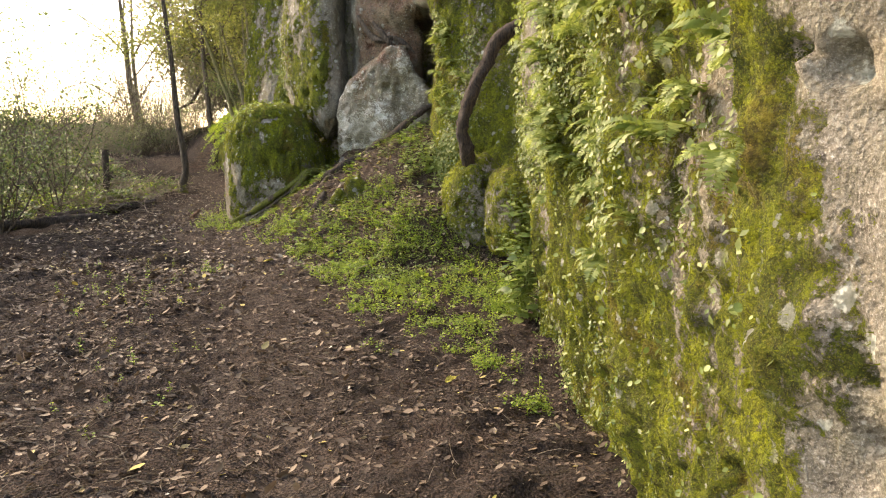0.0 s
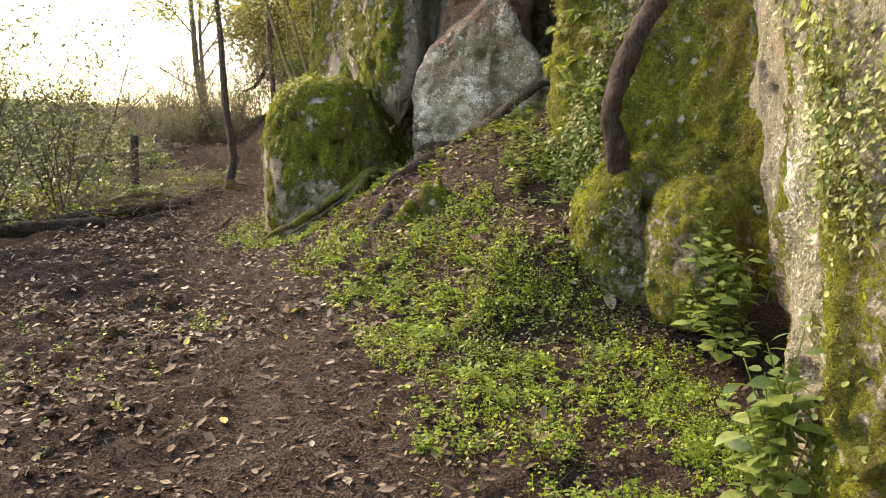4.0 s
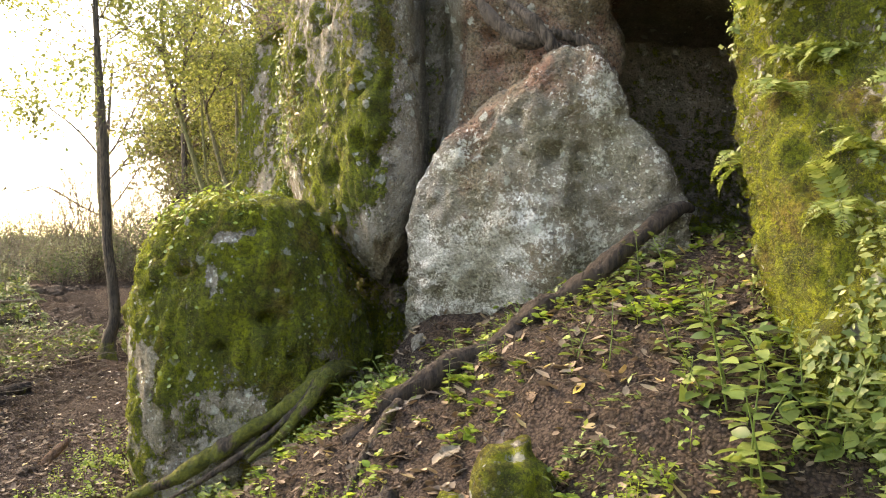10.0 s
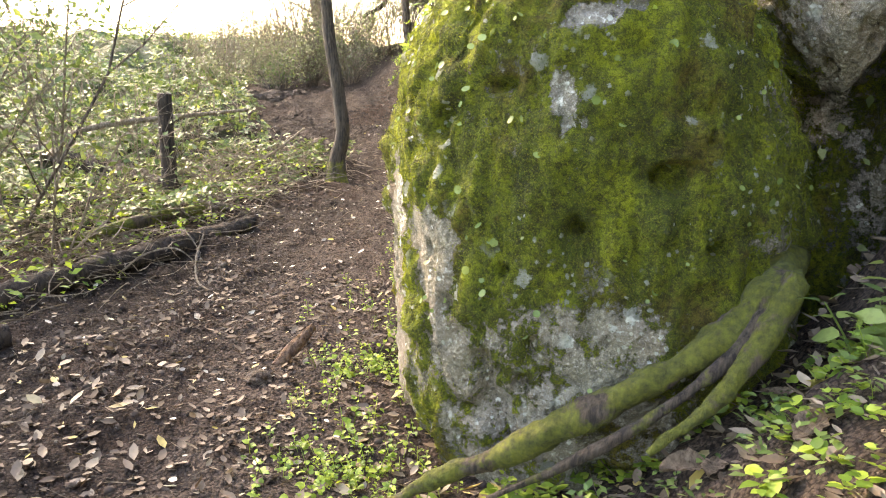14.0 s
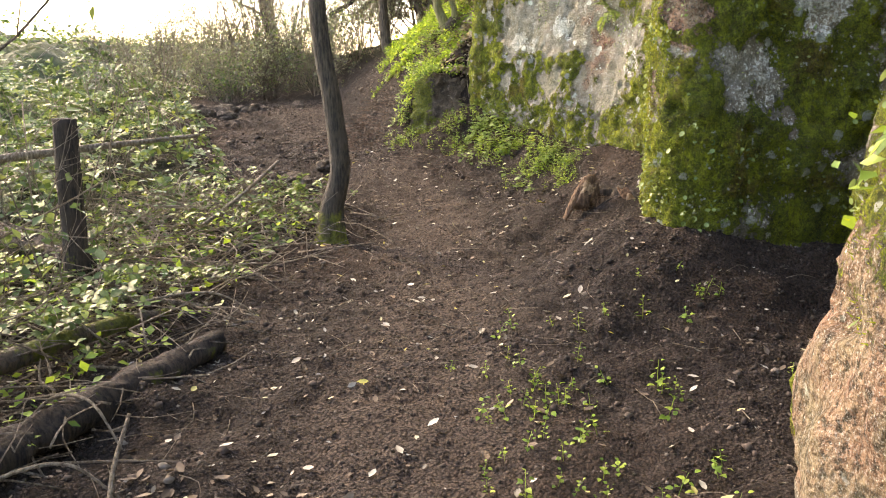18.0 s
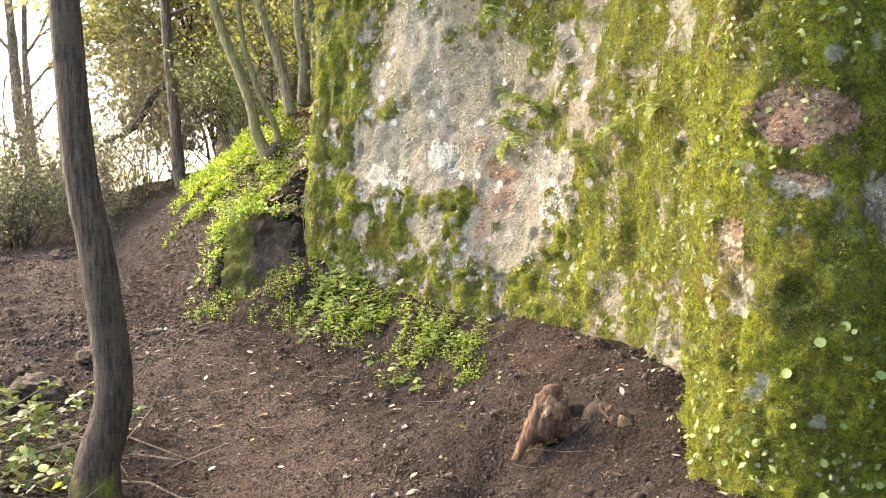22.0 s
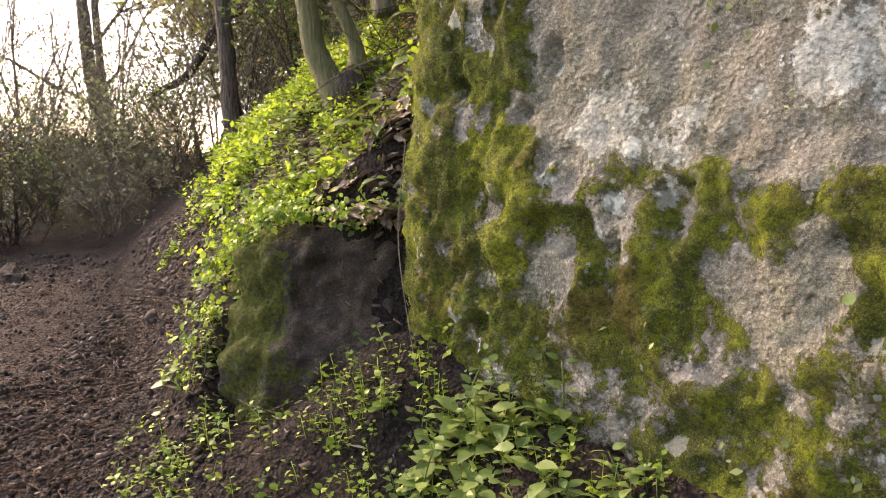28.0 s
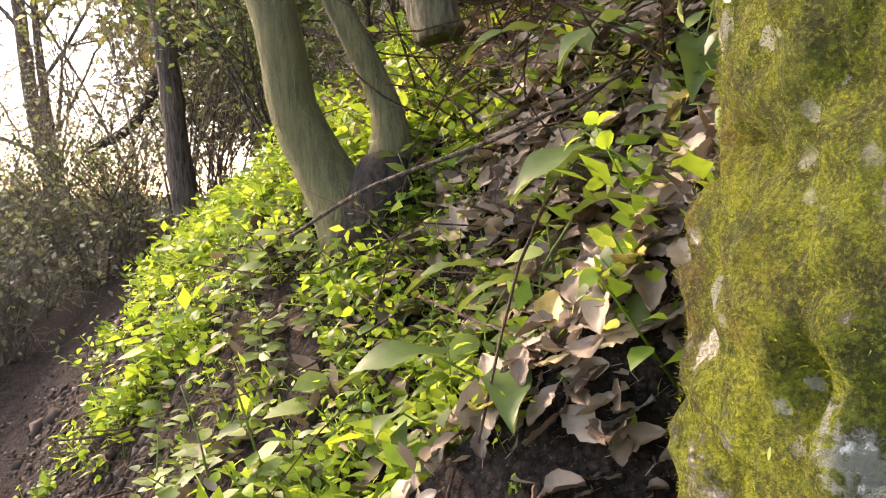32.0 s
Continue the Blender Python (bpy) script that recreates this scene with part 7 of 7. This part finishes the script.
def lump_mesh(name, size, mat, seed, rough=0.75):
    bm = bmesh.new()
    bmesh.ops.create_icosphere(bm, subdivisions=4, radius=1)
    me = bpy.data.meshes.new(name)
    bm.to_mesh(me)
    bm.free()
    V = np.zeros(len(me.vertices) * 3)
    me.vertices.foreach_get("co", V)
    V = V.reshape(-1, 3)
    n = rough * fbm(V + seed, 1.4, 3, seed) + 0.4 * rough * fbm(V + seed, 4.5, 3, seed, (1, 1, 2.5))
    V = V * (1 + n)[:, None] * np.array(size)
    me.vertices.foreach_set("co", V.ravel())
    me.polygons.foreach_set("use_smooth", np.ones(len(me.polygons), bool))
    me.materials.append(mat)
    return me


def stump():
    ob = thing("tree_stump", None, "cut reddish stump with split roots in the dark soil", "stump")

    def piece(name, at, size, mat, seed, turn=(0, 0, 0), label=""):
        part(name, lump_mesh(name, size, mat, seed), ob, label).matrix_basis = pose(*at, *turn)

    def limb(name, ctrl, radii, mat, seed, label=""):
        part(name, trunk(name, ctrl, radii, mat, 26, 11, 0.55, seed), ob, label)
    limb("root", [(-3.90, 18.22, 0.66), (-3.84, 18.22, 0.80), (-3.76, 18.26, 0.92), (-3.70, 18.3, 0.95)], [0.025, 0.036, 0.043, 0.022], WOOD, 41, "reddish torn root")
    limb("root", [(-3.58, 18.34, 0.74), (-3.53, 18.3, 0.84), (-3.46, 18.24, 0.85), (-3.41, 18.17, 0.79), (-3.35, 18.1, 0.66)], [0.04, 0.042, 0.042, 0.038, 0.03], BARK_DARK, 44, "dark barked root")
    piece("core", (-3.75, 18.26, 0.83), (0.085, 0.06, 0.115), WOOD, 51, (0, 20, 10), "reddish torn heartwood")
    piece("core", (-3.63, 18.27, 0.78), (0.13, 0.06, 0.065), WOOD, 52, (0, 12, 0), "reddish torn heartwood")
    piece("core", (-3.45, 18.2, 0.79), (0.045, 0.045, 0.11), WOOD, 53, (0, -38, 0), "reddish torn heartwood")
    piece("cut_face", (-3.76, 18.21, 0.86), (0.05, 0.022, 0.075), CUT_WOOD, 54, (10, 20, 0), "pale tan torn wood")
    piece("cut_face", (-3.43, 18.15, 0.79), (0.032, 0.02, 0.07), CUT_WOOD, 55, (10, -38, 0), "pale tan cut wood")
    piece("bark", (-3.60, 18.40, 0.74), (0.24, 0.07, 0.12), BARK_DARK, 44, (-12, 0, 0))


stump()


def stone(name, at, size, mat, label, seed, category="stone"):
    bm = bmesh.new()
    bmesh.ops.create_icosphere(bm, subdivisions=3, radius=1)
    me = bpy.data.meshes.new(name)
    bm.to_mesh(me)
    bm.free()
    V = np.zeros(len(me.vertices) * 3)
    me.vertices.foreach_get("co", V)
    V = V.reshape(-1, 3)
    V = V * (1 + 0.4 * fbm(V + seed, 1.3, 3, seed) + 0.35 * fbm(V + seed, 4, 3, seed))[:, None] * np.array(size)
    me.vertices.foreach_set("co", V.ravel())
    me.materials.append(mat)
    return thing(name, me, label, category, at=pose(*at, 0, 0, seed * 37))


for k, (x, y, r) in enumerate(((-8.7, 23.2, 0.16), (-8.5, 22.8, 0.13), (-8.3, 23.4, 0.14), (-7.9, 23.9, 0.11), (-6.45, 19.7, 0.15), (-6.6, 19.45, 0.12), (-8.9, 23.0, 0.12), (-8.6, 23.6, 0.1), (-6.35, 20.3, 0.09), (-3.55, 11.4, 0.05), (-9.2, 23.4, 0.13), (-3.95, 12.9, 0.07))):
    stone("earth_clod", (x, y, gz(x, y) + 0.25 * r), (r * 1.1, r * 0.9, r * 0.65), EARTH, "lump of dark earth turned up beside the path", 10 + k, "earth clod")
for k, (x, y, z, r) in enumerate(((-1.45, 12.25, 1.27, 0.06), (-1.28, 12.2, 1.28, 0.05))):
    stone("rubble_stone", (x, y, z), (r, r * 0.7, r * 1.1), ROCK, "small grey stone under the leaning slab", 30 + k)


def stick(name, ctrl, r, label, mat=TWIG, seed=0, cat="stick"):
    return thing(name, trunk(name, ctrl, [r * 0.8, r, r * 0.85, r * 0.5], mat, 26, 7, 0.15, seed), label, cat)


stick("dead_branch", [(-8.6, 17.0, 0.75), (-8.2, 17.6, 1.0), (-7.7, 18.2, 1.08), (-7.0, 18.9, 1.15)], 0.035, "long bare fallen branch lying over brambles", TWIG, 51)
stick("dead_branch", [(-6.3, 18.9, 0.95), (-6.35, 18.2, 0.75), (-6.4, 17.6, 0.62), (-6.5, 17.1, 0.52)], 0.014, "thin pale dead branch beside the path", TWIG, 52)
stick("pale_stick", [(-5.15, 14.55, 0.62), (-5.1, 14.35, 0.5), (-4.98, 14.15, 0.40), (-4.75, 14.0, 0.37)], 0.008, "pale bent stick leaning on the log", TWIG, 53)
stick("cut_pole", [(-6.35, 16.15, 0.50), (-6.1, 16.18, 0.51), (-5.9, 16.2, 0.5), (-5.7, 16.22, 0.48)], 0.022, "short pale cut pole lying among twigs", TWIG, 54)
stick("broken_branch", [(-6.3, 14.6, 0.45), (-6.0, 15.1, 0.55), (-5.85, 15.6, 0.55), (-5.8, 16.0, 0.5)], 0.05, "mossy broken branch behind the log", BARK_MOSS, 55)
stick("bramble_branch", [(-5.58, 22.3, 2.17), (-5.42, 22.2, 2.25), (-5.2, 22.1, 2.32), (-5.02, 22.05, 2.40)], 0.0042, "bare bramble branch arching over the mound", BARK, 58, "branch")
for k, (x, y, a, ln) in enumerate(((-5.55, 14.2, 0.3, 0.5), (-5.75, 14.9, -0.5, 0.6), (-6.1, 15.9, 0.2, 0.8), (-6.3, 17.4, 0.9, 0.9), (-6.0, 17.0, 1.2, 0.7), (-6.2, 18.2, 0.7, 0.8))):
    z = gz(x, y)
    stick("dry_stick", [(x, y, z + 0.05), (x + 0.3 * ln * math.cos(a), y + 0.3 * ln * math.sin(a), z + 0.16), (x + 0.7 * ln * math.cos(a), y + 0.7 * ln * math.sin(a), z + 0.2), (x + ln * math.cos(a), y + ln * math.sin(a), z + 0.08)], 0.007, "pale dry stick lying in the cut undergrowth", TWIG, 80 + k)
stick("crooked_branch", [(-7.4, 28, 3.7), (-7.9, 28, 3.5), (-8.25, 28, 2.95), (-8.7, 28, 2.7)], 0.06, "crooked dark branch of the tree under the cliff", BARK_DARK, 60, "branch")
stick("hanging_vine", [(-5.06, 21.36, 1.95), (-5.08, 21.33, 1.65), (-5.04, 21.3, 1.35), (-4.98, 21.22, 1.08)], 0.002, "thin pale vine hanging beside the wall", TWIG, 56, "vine")
stick("bark_chip", [(-3.95, 13.05, 0.35), (-3.9, 13.12, 0.42), (-3.86, 13.18, 0.47), (-3.84, 13.22, 0.5)], 0.035, "reddish piece of bark sticking out of the soil", WOOD, 57, "bark")


thing("rotten_root", trunk("rotten_root", [(-1.6, 10.4, 0.6), (-1.53, 10.45, 0.80), (-1.47, 10.5, 0.93)], [0.075, 0.07, 0.03], BARK_DARK, 22, 12, 0.5, 75), "short rotten root end sticking out of the slope", "root")
